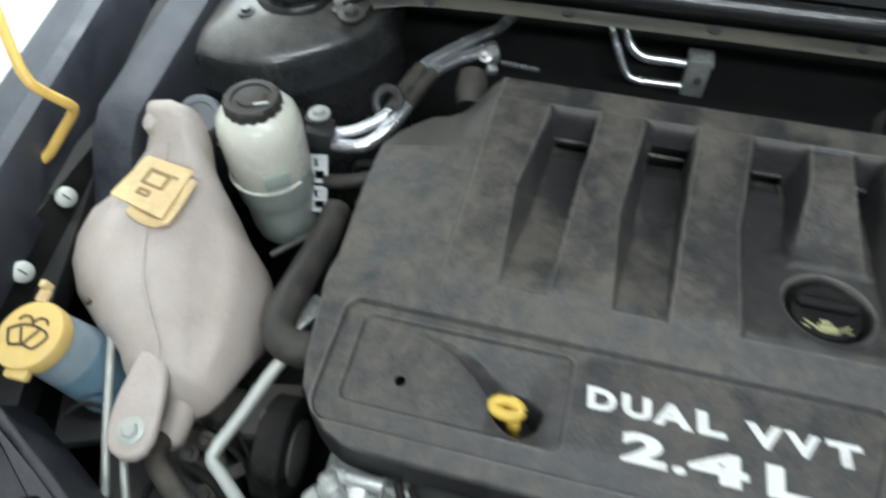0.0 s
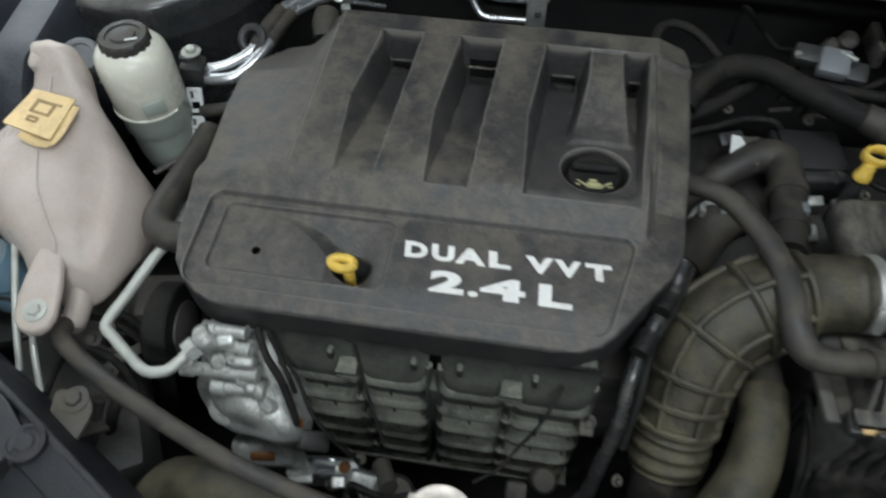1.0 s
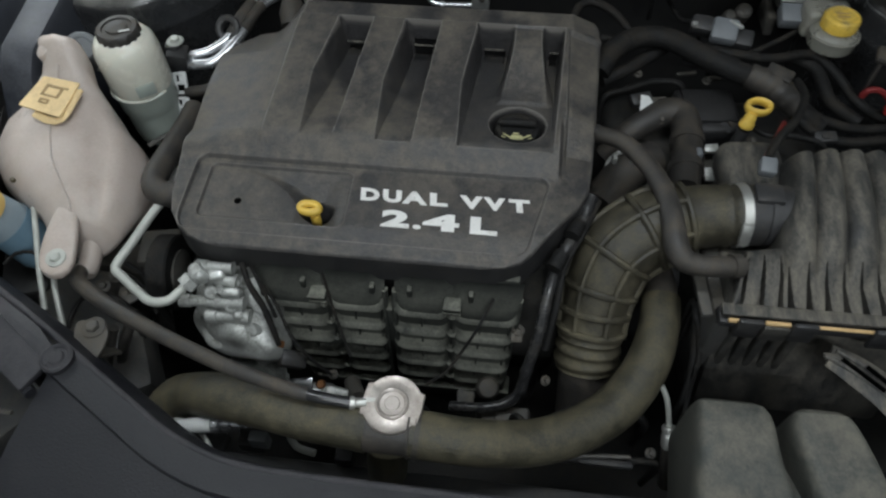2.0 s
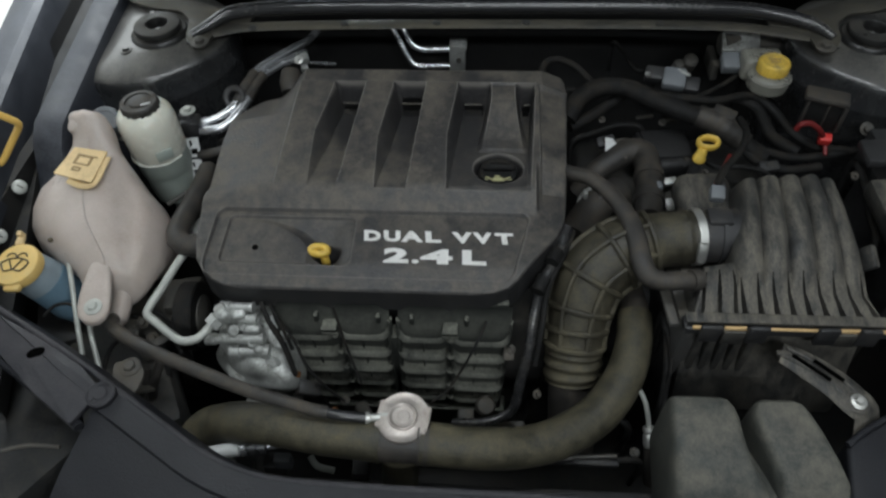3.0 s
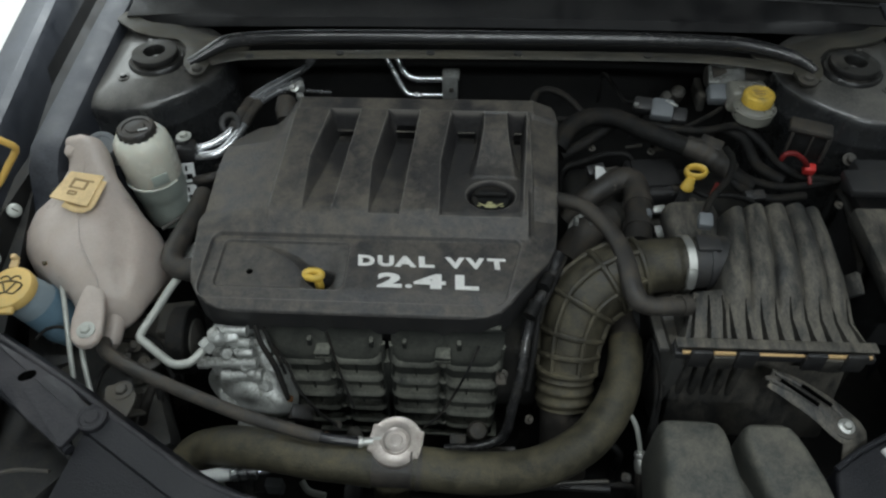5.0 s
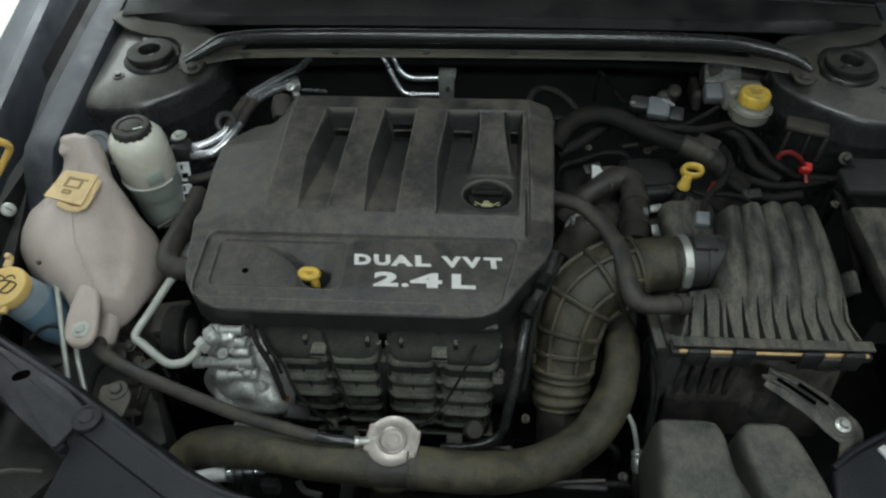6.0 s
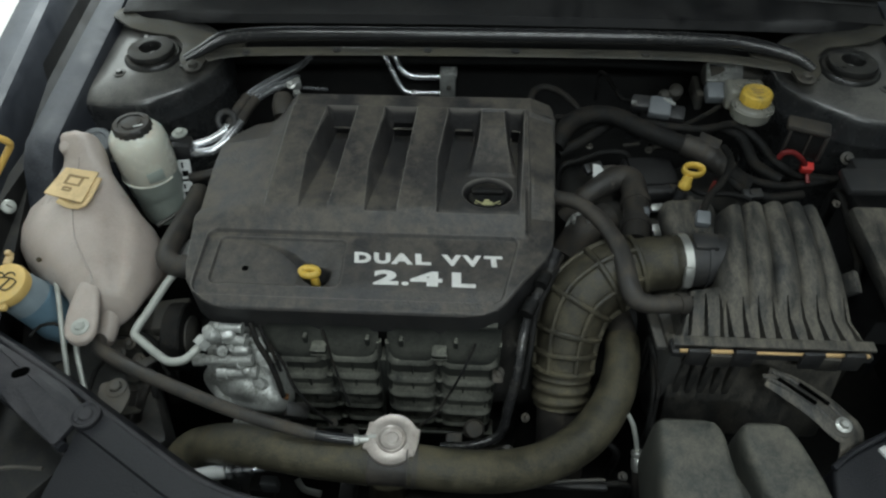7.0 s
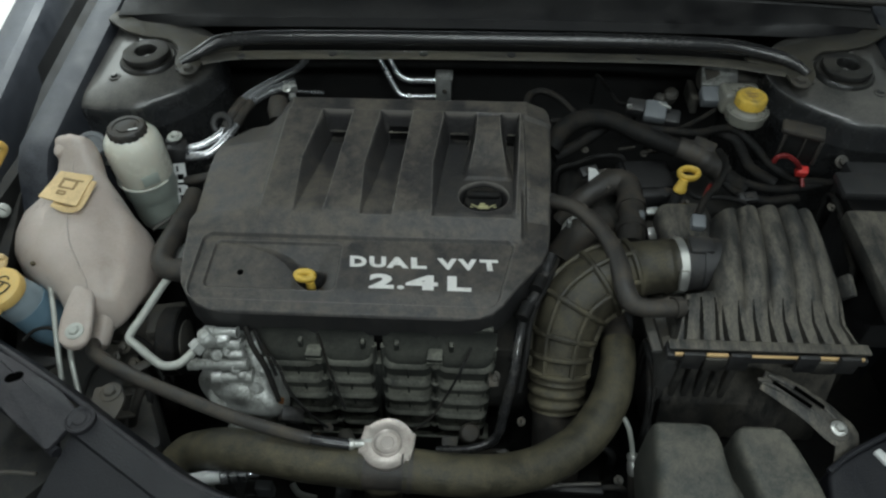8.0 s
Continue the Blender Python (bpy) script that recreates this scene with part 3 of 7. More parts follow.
def lettering(text, bl, br, tl, depth=0.0012, bold=0.05):
    """Letters in the built-in font, fitted between the corners of their line."""
    cu = bpy.data.curves.new("lettering", "FONT")
    cu.body, cu.extrude, cu.offset, cu.space_character = text, 0.05, bold, 1.12
    cu.resolution_u = 3
    ob = bpy.data.objects.new("lettering", cu)
    scene.collection.objects.link(ob)
    bpy.context.view_layer.update()
    me = bpy.data.meshes.new_from_object(ob)
    bpy.data.objects.remove(ob)
    xs, ys, zs = zip(*[v.co[:] for v in me.vertices])
    bl, br, tl = Vector(bl), Vector(br), Vector(tl)
    ax, ay = br - bl, tl - bl
    for v in me.vertices:
        u, w = (v.co.x - min(xs)) / (max(xs) - min(xs)), (v.co.y - min(ys)) / (max(ys) - min(ys))
        q = (v.co.z - min(zs)) / (max(zs) - min(zs))
        v.co = bl + ax * u + ay * w
        v.co.z = cover_height(v.co.x, v.co.y) + depth * q - 0.0005
    return me


cover = thing("engine_cover", "dusty black plastic engine cover with four ribs", "engine cover")
shell, skirt = cover_mesh()
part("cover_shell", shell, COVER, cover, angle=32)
# near-black sheet added to give the slot openings their dark depth
part("slot_shade_sheet", Geo().box(pose(-0.108, 0.308, 0.868, 0, 0, 0), (0.315, 0.040, 0.003), 0.001), WIRE, cover, "dark sheet standing in for shade behind the slot floors")
# slot floors in the blacker plastic, shade painted below each lip
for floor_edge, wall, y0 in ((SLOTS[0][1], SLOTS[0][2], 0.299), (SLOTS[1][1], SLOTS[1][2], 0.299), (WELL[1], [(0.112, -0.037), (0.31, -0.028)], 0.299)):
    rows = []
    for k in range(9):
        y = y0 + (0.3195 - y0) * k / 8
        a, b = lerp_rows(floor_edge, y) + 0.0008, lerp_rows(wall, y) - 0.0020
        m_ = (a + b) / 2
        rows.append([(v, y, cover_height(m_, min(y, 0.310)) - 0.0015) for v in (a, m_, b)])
    part("slot_floor", Geo().rings(rows, closed=False), SLOT, cover, "slot floor coloured black as the shade under the rear lip")
for lx0, lx1 in ((-0.240, -0.207), (-0.150, -0.118), (-0.056, -0.030), (0.030, 0.042)):
    part("slot_lip", Geo().box(((lx0 + lx1) / 2, 0.3125, 0.9035), (lx1 - lx0, 0.004, 0.0014), 0.0005), AIRBOX, cover, "thin pale lip below the rear wall")
part("cover_skirt", skirt, PLASTIC, cover, "black plastic skirt below the edge", 32)
LINES = (("DUAL VVT", (-0.171, 0.0405, 0.907), (0.0165, 0.0405, 0.907), (-0.173, 0.0575, 0.910), ((0.0, 0.113), (0.133, 0.245), (0.248, 0.395), (0.413, 0.517), None, (0.592, 0.725), (0.731, 0.858), (0.877, 1.0))),
         ("2.4L", (-0.1435, 0.0085, 0.904), (-0.0175, 0.0080, 0.904), (-0.1445, 0.0305, 0.907), ((0.0, 0.245), (0.277, 0.347), (0.36, 0.675), (0.768, 1.0))))
for words, bl, br, tl, spans in LINES:
    bl, br, tl = Vector(bl), Vector(br), Vector(tl)
    for ch, span in zip(words, spans):
        if span:
            a, b = bl.lerp(br, span[0]), bl.lerp(br, span[1])
            part("letter", lettering(ch, a, b, a + (tl - bl) * (0.24 if ch == "." else 1)), WHITE, cover, "white bold raised letter")
part("stud_hole", Geo().lathe((-0.3085, 0.0285, cover_height(-0.3085, 0.0285)), [(0.0042, -0.004), (0.0042, 0.0006), (0.003, 0.0008)], 12), BLACK, cover, "dark square hole in the panel")

cap = thing("oil_filler_cap", "black oil filler cap with yellow can symbol", "oil cap")
cm = pose(-0.005, 0.160, 0.9085, 0, 0, 0)
part("cap_body", Geo().lathe(cm, [(0.0262, -0.02), (0.0268, 0.0), (0.0262, 0.004), (0.0245, 0.006), (0.020, 0.0064), (0.0192, 0.0054), (0.010, 0.0054)], 48, lambda a, i: 1 + 0.014 * math.cos(24 * a) * (i in (0, 1, 2))), WIRE, cap)
part("grip", Geo().box(pose(-0.005, 0.165, 0.9175, 0, 0, 0), (0.046, 0.010, 0.009), 0.004, 3), WIRE, cap, "raised grip bar")
sz = 0.9146
sym = Geo().box((-0.005, 0.1455, sz), (0.013, 0.0050, 0.0010), 0.0003, 1).box((-0.006, 0.1505, sz), (0.007, 0.0028, 0.0010), 0.0003, 1).box((-0.005, 0.1415, sz), (0.016, 0.0014, 0.0010), 0.0003, 1)
sym.box(pose(0.0065, 0.1465, sz, 0, 0, 32), (0.012, 0.0017, 0.0010), 0.0003, 1).box(pose(-0.0165, 0.1465, sz, 0, 0, -32), (0.012, 0.0017, 0.0010), 0.0003, 1)
sym.box(pose(0.0105, 0.1440, sz, 0, 0, 20), (0.005, 0.0014, 0.0010), 0.0003, 1).box(pose(-0.0205, 0.1440, sz, 0, 0, -20), (0.005, 0.0014, 0.0010), 0.0003, 1)
part("oil_symbol", sym, SYMBOL, cap, "yellow oil can symbol")

dip = thing("oil_dipstick", "yellow engine oil dipstick pull in its pocket", "dipstick")
loop_c = Vector((-0.2270, 0.0285, 0.8985))
loop_x, loop_y = Vector((1, 0, -0.05)), Vector((0, 0.97, 0.20))
ring_ = [loop_c + loop_x * (0.0103 * math.cos(a)) + loop_y * (0.0054 * math.sin(a)) for a in [2 * math.pi * k / 20 for k in range(21)]]
part("pull_loop", Geo().tube(ring_, 0.0046, 12, 0.003, flat=1.15), YELLOW, dip)
part("pull_web", Geo().box(Matrix.Translation(loop_c + Vector((0, 0.001, -0.002))) @ pose(0, 0, 0, 10, 0, 0), (0.020, 0.014, 0.003), 0.001), INK, dip)
part("pull_stem", Geo().lathe(aim((-0.2210, 0.0245, 0.8905), (-0.217, 0.019, 0.83)), [(0.0058, -0.002), (0.0058, 0.010), (0.0046, 0.014), (0.0046, 0.055)], 14), YELLOW, dip)
part("pull_print", Geo().box(Matrix.Translation(loop_c + Vector((-0.003, 0.0080, 0.0060))) @ pose(0, 0, 0, 8, 0, 0), (0.010, 0.0022, 0.0006), 0), INK, dip)

# intake manifold under the cover: a bowed face with scalloped ribs
manifold = thing("intake_manifold", "dark plastic intake manifold with scalloped ribs", "intake manifold")
# columns of the face: left and right edge at the head and at the foot
COLUMNS = (((-0.289, -0.214), (-0.240, -0.190)), ((-0.208, -0.137), (-0.184, -0.137)), ((-0.126, -0.064), (-0.126, -0.066)), ((-0.056, 0.017), (-0.060, 0.002)))
LEDGES = (0.8135, 0.7815, 0.7490, 0.7185, 0.6900)
HEAD, FOOT = 0.868, 0.655


def column_x(col, u, z):
    (a0, a1), (b0, b1) = COLUMNS[col]
    t = (HEAD - z) / (HEAD - FOOT)
    return (a0 + (a1 - a0) * u) * (1 - t) + (b0 + (b1 - b0) * u) * t


def runner_face(z, extra=0.0):
    """The recessed face of the manifold at the height z."""
    return -0.026 - 0.10 * (0.87 - z) - 0.010 * step01(0.866 - z, 0.0, 0.05) - extra


def recess(z):
    """The wall lies back under each lip and comes forward to the next."""
    for upper, lower in zip(LEDGES, LEDGES[1:] + (0.663,)):
        if lower <= z < upper:
            t = (upper - z) / (upper - lower)
            return (0.003 if upper == LEDGES[0] else 0.006) * (1 - t)
    return 0.0


def cup_lift(u, row):
    """How far a cup's lip curls up towards its ends."""
    e = max(0.0, (abs(2 * u - 1) - 0.55) / 0.45)
    return (0.020 if row == 0 else 0.016) * (1 - math.sqrt(max(0.0, 1 - e * e)))


def cup_drop(col, row):
    """The cups of neighbouring columns hang a little lower or higher."""
    return (0.0, 0.0035, 0.001, -0.0035)[col] + 0.0008 * math.sin(7 * col + 3 * row)


for col in range(4):
    # the runner bulges under the cover and lies back behind the cups
    rows = []
    for k in range(91):
        z = HEAD - (HEAD - FOOT) * k / 90
        row = []
        for i in range(25):
            u = i / 24
            bulge = (1 - abs(2 * u - 1) ** 4) * 0.0045 * step01(z - cup_drop(col, 0) - cup_lift(u, 0), 0.808, 0.8135) - recess(z - cup_drop(col, 0) - 0.003 - cup_lift(u, 1) * 0.8)
            wide_u = u * 1.10 - (0.10 if col in (1, 3) else 0.0)
            row.append((column_x(col, wide_u, z), runner_face(z, bulge), z))
        rows.append(row)
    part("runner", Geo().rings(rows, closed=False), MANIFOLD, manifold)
    for n, z in enumerate(LEDGES):
        rings = []
        h = (0.0038, 0.0034, 0.0033, 0.0031, 0.0029)[n]
        for i in range(41):
            u = i / 40
            x = column_x(col, u * 1.05 - 0.025, z)
            y, zz = runner_face(z), z + cup_lift(u, n) + cup_drop(col, n)
            out = 0.0092 - 0.002 * abs(2 * u - 1) ** 6 - (0.0015 if n == 0 else 0.0)
            rings.append([(x, y + 0.004, zz + h + 0.006), (x, y - out + 0.0050, zz + h + 0.001), (x, y - out + 0.0025, zz + h - 0.0008), (x, y - out, zz - h * 0.5), (x, y - out + 0.0012, zz - h), (x, y + 0.012, zz - h + 0.002)])
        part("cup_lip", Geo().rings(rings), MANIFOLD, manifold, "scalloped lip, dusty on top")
    # thin upright webs behind the lips
    for u in ((0.42, 0.9) if col in (1, 3) else (0.5,)):
        rings = []
        for k in range(12):
            z = 0.812 - 0.120 * k / 11
            x, y = column_x(col, u, z), runner_face(z)
            rings.append([(x - 0.0010, y + 0.012, z), (x - 0.0010, y - 0.0020, z), (x + 0.0010, y - 0.0020, z), (x + 0.0010, y + 0.012, z)])
        part("web", Geo().rings(rings), MANIFOLD, manifold)
# links that join the cups of two neighbouring columns
for left_col in (0, 2):
    for n, z in enumerate(LEDGES):
        rings = []
        for i in range(13):
            q = i / 12
            x = column_x(left_col, 0.97, z) * (1 - q) + column_x(left_col + 1, 0.03, z) * q
            zz = z + 0.0075 + cup_drop(left_col, n) * (1 - q) + cup_drop(left_col + 1, n) * q - 0.004 * math.sin(math.pi * q)
            y = runner_face(z)
            rings.append([(x, y + 0.010, zz + 0.006), (x, y - 0.0070, zz + 0.004), (x, y - 0.0092, zz + 0.002), (x, y - 0.0092, zz - 0.003), (x, y - 0.007, zz - 0.0045), (x, y + 0.010, zz - 0.004)])
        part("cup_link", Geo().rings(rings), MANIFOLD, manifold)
# uprights that close the columns
for col, u, wide, out in ((0, 0.0, 0.0025, 0.004), (0, 1.04, 0.003, 0.002), (1, 1.0, 0.003, 0.006), (2, 0.0, 0.003, 0.006), (2, 1.06, 0.003, 0.002), (3, 1.0, 0.0025, 0.004)):
    rings = []
    for k in range(20):
        z = 0.842 - 0.180 * k / 19
        x, y = column_x(col, u, z), runner_face(z)
        o = out * (0.55 + 0.45 * step01(0.83 - z, 0.0, 0.03))
        rings.append([(x - wide, y + 0.004, z), (x - wide, y - o + 0.002, z), (x - wide * 0.4, y - o, z), (x + wide * 0.4, y - o, z), (x + wide, y - o + 0.002, z), (x + wide, y + 0.004, z)])
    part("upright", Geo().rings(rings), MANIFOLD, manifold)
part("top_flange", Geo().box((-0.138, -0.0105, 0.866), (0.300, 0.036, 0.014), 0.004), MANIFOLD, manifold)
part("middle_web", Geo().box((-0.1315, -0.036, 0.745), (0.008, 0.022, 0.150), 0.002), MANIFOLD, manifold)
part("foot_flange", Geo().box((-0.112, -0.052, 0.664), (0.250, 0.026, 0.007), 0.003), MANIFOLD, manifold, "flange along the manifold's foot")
part("back_body", Geo().box((-0.132, 0.034, 0.765), (0.27, 0.092, 0.19), 0.01), WIRE, manifold)
for x in (-0.211, -0.060):
    part("clamp_boss", Geo().box((x, -0.043, 0.837), (0.020, 0.016, 0.013), 0.003).box((x, -0.051, 0.842), (0.020, 0.005, 0.003), 0.001).box((x, -0.051, 0.833), (0.020, 0.005, 0.0025), 0.001), MANIFOLD, manifold)
for x in (-0.228, -0.150, -0.108, -0.040):
    part("tab", Geo().box((x, -0.0365, 0.8480), (0.006, 0.009, 0.014), 0.002), MANIFOLD, manifold, "upright tab at the cover's edge")

# engine block and head, mostly hidden
g = Geo().box((-0.155, 0.17, 0.66), (0.46, 0.30, 0.20), 0.015).box((-0.15, 0.15, 0.53), (0.42, 0.26, 0.2), 0.02)
solo("engine_block", g, BAY, "grimy engine block under the plastic cover", "engine block")

# wires that lie on the manifold
wires = (
    ([(-0.277, -0.042, 0.855), (-0.257, -0.059, 0.830), (-0.240, -0.081, 0.800), (-0.216, -0.095, 0.770), (-0.196, -0.101, 0.750)], 0.0019),
    ([(-0.015, -0.041, 0.855), (-0.030, -0.068, 0.835), (-0.046, -0.080, 0.800), (-0.063, -0.097, 0.780), (-0.084, -0.108, 0.765)], 0.0017),
    ([(-0.206, -0.030, 0.860), (-0.193, -0.055, 0.815), (-0.174, -0.085, 0.770)], 0.0016),
)
for pts, r in wires:
    solo("wire", Geo().tube(pts, r, 8), WIRE, "thin black wire hanging over the intake manifold", "wire")
loom = thing("alternator_wiring", "black taped wiring loom beside the alternator", "wiring loom")
part("sleeve", Geo().tube([(-0.292, -0.036, 0.875), (-0.282, -0.054, 0.860), (-0.269, -0.066, 0.835), (-0.260, -0.079, 0.810), (-0.255, -0.088, 0.790)], [0.0034, 0.0036, 0.0036, 0.0034, 0.0032], 12, shape=lambda s, a: 1 + 0.06 * math.sin(s * 900)), WIRE, loom)
part("strand", Geo().tube([(-0.283, -0.036, 0.870), (-0.268, -0.055, 0.850), (-0.257, -0.069, 0.820)], 0.0022, 8), WIRE, loom)
part("connector", Geo().box(Matrix.Translation((-0.256, -0.085, 0.785)) @ pose(0, 0, 0, 20, 35, 15), (0.010, 0.009, 0.008), 0.002), COPPER, loom, "brown copper-coloured terminals")
part("plug", Geo().box(Matrix.Translation((-0.243, -0.093, 0.765)) @ pose(0, 0, 0, 20, 35, 15), (0.032, 0.020, 0.016), 0.004), PLASTIC, loom)

# ---- alternator side ----
alt = thing("alternator", "bright cast aluminium alternator with ribbed housing", "alternator")
AX = Vector((-0.315, -0.012, 0.775))
am = Matrix.Translation(AX) @ pose(0, 0, 0, 0, 90, 0)
part("housing", Geo().lathe(am, [(0.030, -0.05), (0.050, -0.045), (0.060, -0.03), (0.063, -0.01), (0.063, 0.03), (0.058, 0.045), (0.04, 0.055)], 36, lambda a, i: 1 + 0.04 * math.cos(12 * a) * (i in (2, 3, 4))), ALLOY, alt)
lump = Matrix.Translation((-0.314, -0.065, 0.788)) @ pose(0, 0, 0, 38, 0, -28) @ Matrix.Diagonal((1.10, 0.74, 0.9, 1))
part("bracket_casting", Geo().lathe(lump, [(0.046, -0.05), (0.055, -0.03), (0.056, -0.008), (0.050, 0.008), (0.040, 0.016), (0.030, 0.019), (0.027, 0.024), (0.015, 0.028), (0.003, 0.028)], 40, lambda a, i: 1 + 0.09 * math.cos(3 * a + 0.5) + 0.05 * math.cos(5 * a + 1)), ALLOY, alt, angle=60)
for px_, py_, r_ in ((-0.026, 0.012, 0.012), (0.030, 0.016, 0.010)):
    part("boss", Geo().lathe(lump @ Matrix.Translation((px_, py_, 0.004)), [(r_, -0.01), (r_, 0.012), (r_ * 0.85, 0.016), (r_ * 0.4, 0.0165)], 18), ALLOY, alt)
for i, (a, b, r) in enumerate((((-0.364, -0.067, 0.835), (-0.291, -0.063, 0.835), 0.0065), ((-0.336, -0.073, 0.818), (-0.286, -0.071, 0.818), 0.0075), ((-0.338, -0.045, 0.855), (-0.301, -0.049, 0.855), 0.007), ((-0.343, -0.040, 0.868), (-0.303, -0.040, 0.868), 0.006))):
    part("through_bolt", Geo().lathe(aim(a, b), [(r * 1.2, 0), (r * 1.2, 0.012), (r, 0.013), (r, 0.04), (r * 1.25, 0.041), (r * 1.25, (Vector(b) - Vector(a)).length)], 14), ALLOY, alt)
for p, s, q in (((-0.321, -0.047, 0.862), (0.020, 0.014, 0.016), 15), ((-0.304, -0.059, 0.848), (0.024, 0.012, 0.014), 5), ((-0.298, -0.072, 0.822), (0.014, 0.012, 0.016), 0), ((-0.290, -0.077, 0.790), (0.026, 0.018, 0.03), 20), ((-0.283, -0.086, 0.770), (0.018, 0.018, 0.03), 30)):
    part("lug", Geo().box(Matrix.Translation(p) @ pose(0, 0, 0, 25, 0, q), s, 0.0055, 4), ALLOY, alt)
for p, r, tall in (((-0.330, -0.058, 0.845), 0.0075, 0.009), ((-0.309, -0.066, 0.830), 0.006, 0.010), ((-0.318, -0.056, 0.850), 0.0045, 0.012)):
    part("cast_boss", Geo().lathe(aim(p, Vector(p) + Vector((0.5, -0.6, 0.6))), [(r * 1.15, -0.012), (r, 0.0), (r, tall * 0.8), (r * 0.8, tall), (r * 0.55, tall), (r * 0.5, tall * 0.7)], 18), ALLOY, alt)
for p, r in (((-0.285, -0.074, 0.800), 0.016), ((-0.327, -0.079, 0.790), 0.02), ((-0.277, -0.093, 0.765), 0.010)):
    part("boss", Geo().lathe(aim(p, Vector(p) + Vector((0.0, -0.5, 0.7))), [(r, -0.02), (r, 0.002), (r * 0.8, 0.005), (r * 0.5, 0.0055)], 20), ALLOY, alt)
part("rear_frame", Geo().box(Matrix.Translation((-0.298, -0.088, 0.722)) @ pose(0, 0, 0, 48, 0, 8), (0.066, 0.030, 0.050), 0.008, 3), ALLOY, alt, "cast rear frame with a window")
part("winding", Geo().box(Matrix.Translation((-0.296, -0.0995, 0.7320)) @ pose(0, 0, 0, 48, 0, 8), (0.026, 0.010, 0.024), 0.003), COPPER, alt, "dark copper windings in the window")
for k in range(4):
    part("vent_fin", Geo().box(Matrix.Translation((-0.2665 + 0.002 * k, -0.098 - 0.004 * k, 0.736 - 0.010 * k)) @ pose(0, 0, 0, 40, 0, 8), (0.024, 0.014, 0.0050), 0.0016), ALLOY, alt)

pulley = thing("belt_pulley", "black pulley carrying a ribbed drive belt", "pulley")
part("belt", Geo().lathe(Matrix.Translation((-0.408, -0.010, 0.800)) @ pose(0, 0, 0, 0, 90, 4), [(0.030, -0.013), (0.044, -0.012), (0.046, -0.010), (0.0455, -0.004), (0.046, 0.0), (0.0455, 0.006), (0.046, 0.010), (0.044, 0.012), (0.03, 0.013)], 36), WIRE, pulley)
part("hub", Geo().lathe(Matrix.Translation((-0.408, -0.010, 0.800)) @ pose(0, 0, 0, 0, 90, 4), [(0.028, -0.015), (0.028, 0.015), (0.012, 0.019)], 24), STEEL, pulley)
solo("belt_run", Geo().tube([(-0.452, 0.041, 0.780), (-0.455, 0.020, 0.740), (-0.457, -0.010, 0.680), (-0.459, -0.033, 0.620)], 0.012, 10, flat=0.3), WIRE, "black drive belt running down from the pulley", "drive belt")
solo("engine_mount", Geo().box(Matrix.Translation((-0.425, 0.015, 0.810)) @ pose(0, 0, 0, 0, 0, 12), (0.05, 0.05, 0.02), 0.006).box(Matrix.Translation((-0.470, 0.022, 0.750)), (0.06, 0.05, 0.05), 0.01), STEEL, "grimy steel engine mount bracket", "engine mount")
solo("mount_bolt", hex_bolt(Geo(), (-0.416, 0.006, 0.822), 0.008, 0.008), BOLT, "zinc hex bolt on the engine mount", "bolt")

# dull pipe with two bends
pp = thing("power_steering_pipe", "dull pale steel pipe with two bends", "pipe")
part("pipe", Geo().tube([(-0.406, 0.054, 0.872), (-0.417, 0.028, 0.870), (-0.428, -0.015, 0.866), (-0.436, -0.042, 0.863), (-0.435, -0.052, 0.862), (-0.425, -0.059, 0.861), (-0.402, -0.075, 0.860), (-0.383, -0.086, 0.860), (-0.369, -0.085, 0.860), (-0.360, -0.080, 0.861), (-0.348, -0.060, 0.862)], 0.0052, 12, 0.004), DULLPIPE, pp)
part("fitting_nut", Geo().lathe(aim((-0.351, -0.065, 0.862), (-0.339, -0.052, 0.868)), [(0.008, 0), (0.011, 0.001), (0.011, 0.012), (0.009, 0.013), (0.009, 0.018), (0.013, 0.019), (0.013, 0.028)], 6), ALLOY, pp, "shiny hexagonal pipe nut")
part("fitting_block", Geo().lathe(aim((-0.342, -0.053, 0.866), (-0.329, -0.044, 0.872)), [(0.0115, 0), (0.013, 0.003), (0.013, 0.010), (0.010, 0.014)], 20), ALLOY, pp)

# heater hose beside the cover
hh = thing("coolant_hose", "dusty rubber hose curving beside the engine cover", "hose")
part("hose", Geo().tube([(-0.431, 0.208, 0.860), (-0.427, 0.164, 0.868), (-0.427, 0.112, 0.876), (-0.428, 0.073, 0.880), (-0.421, 0.053, 0.881), (-0.407, 0.046, 0.880), (-0.387, 0.047, 0.878)], 0.0146, 16, 0.005), HOSE, hh)
part("end_collar", Geo().tube([(-0.402, 0.0465, 0.8795), (-0.393, 0.0470, 0.8785)], 0.0158, 16), HOSE, hh)
solo("steel_tie_rod", Geo().tube([(-0.483, 0.155, 0.840), (-0.448, 0.190, 0.845), (-0.437, 0.203, 0.845)], 0.0032, 10), STEEL, "thin pale steel line behind the tank", "pipe")
solo("bracket_plate", Geo().box(Matrix.Translation((-0.418, 0.083, 0.862)) @ pose(0, 0, 0, 0, 0, 60), (0.05, 0.02, 0.006), 0.002), ALLOY, "bright metal plate beside the cover", "bracket")

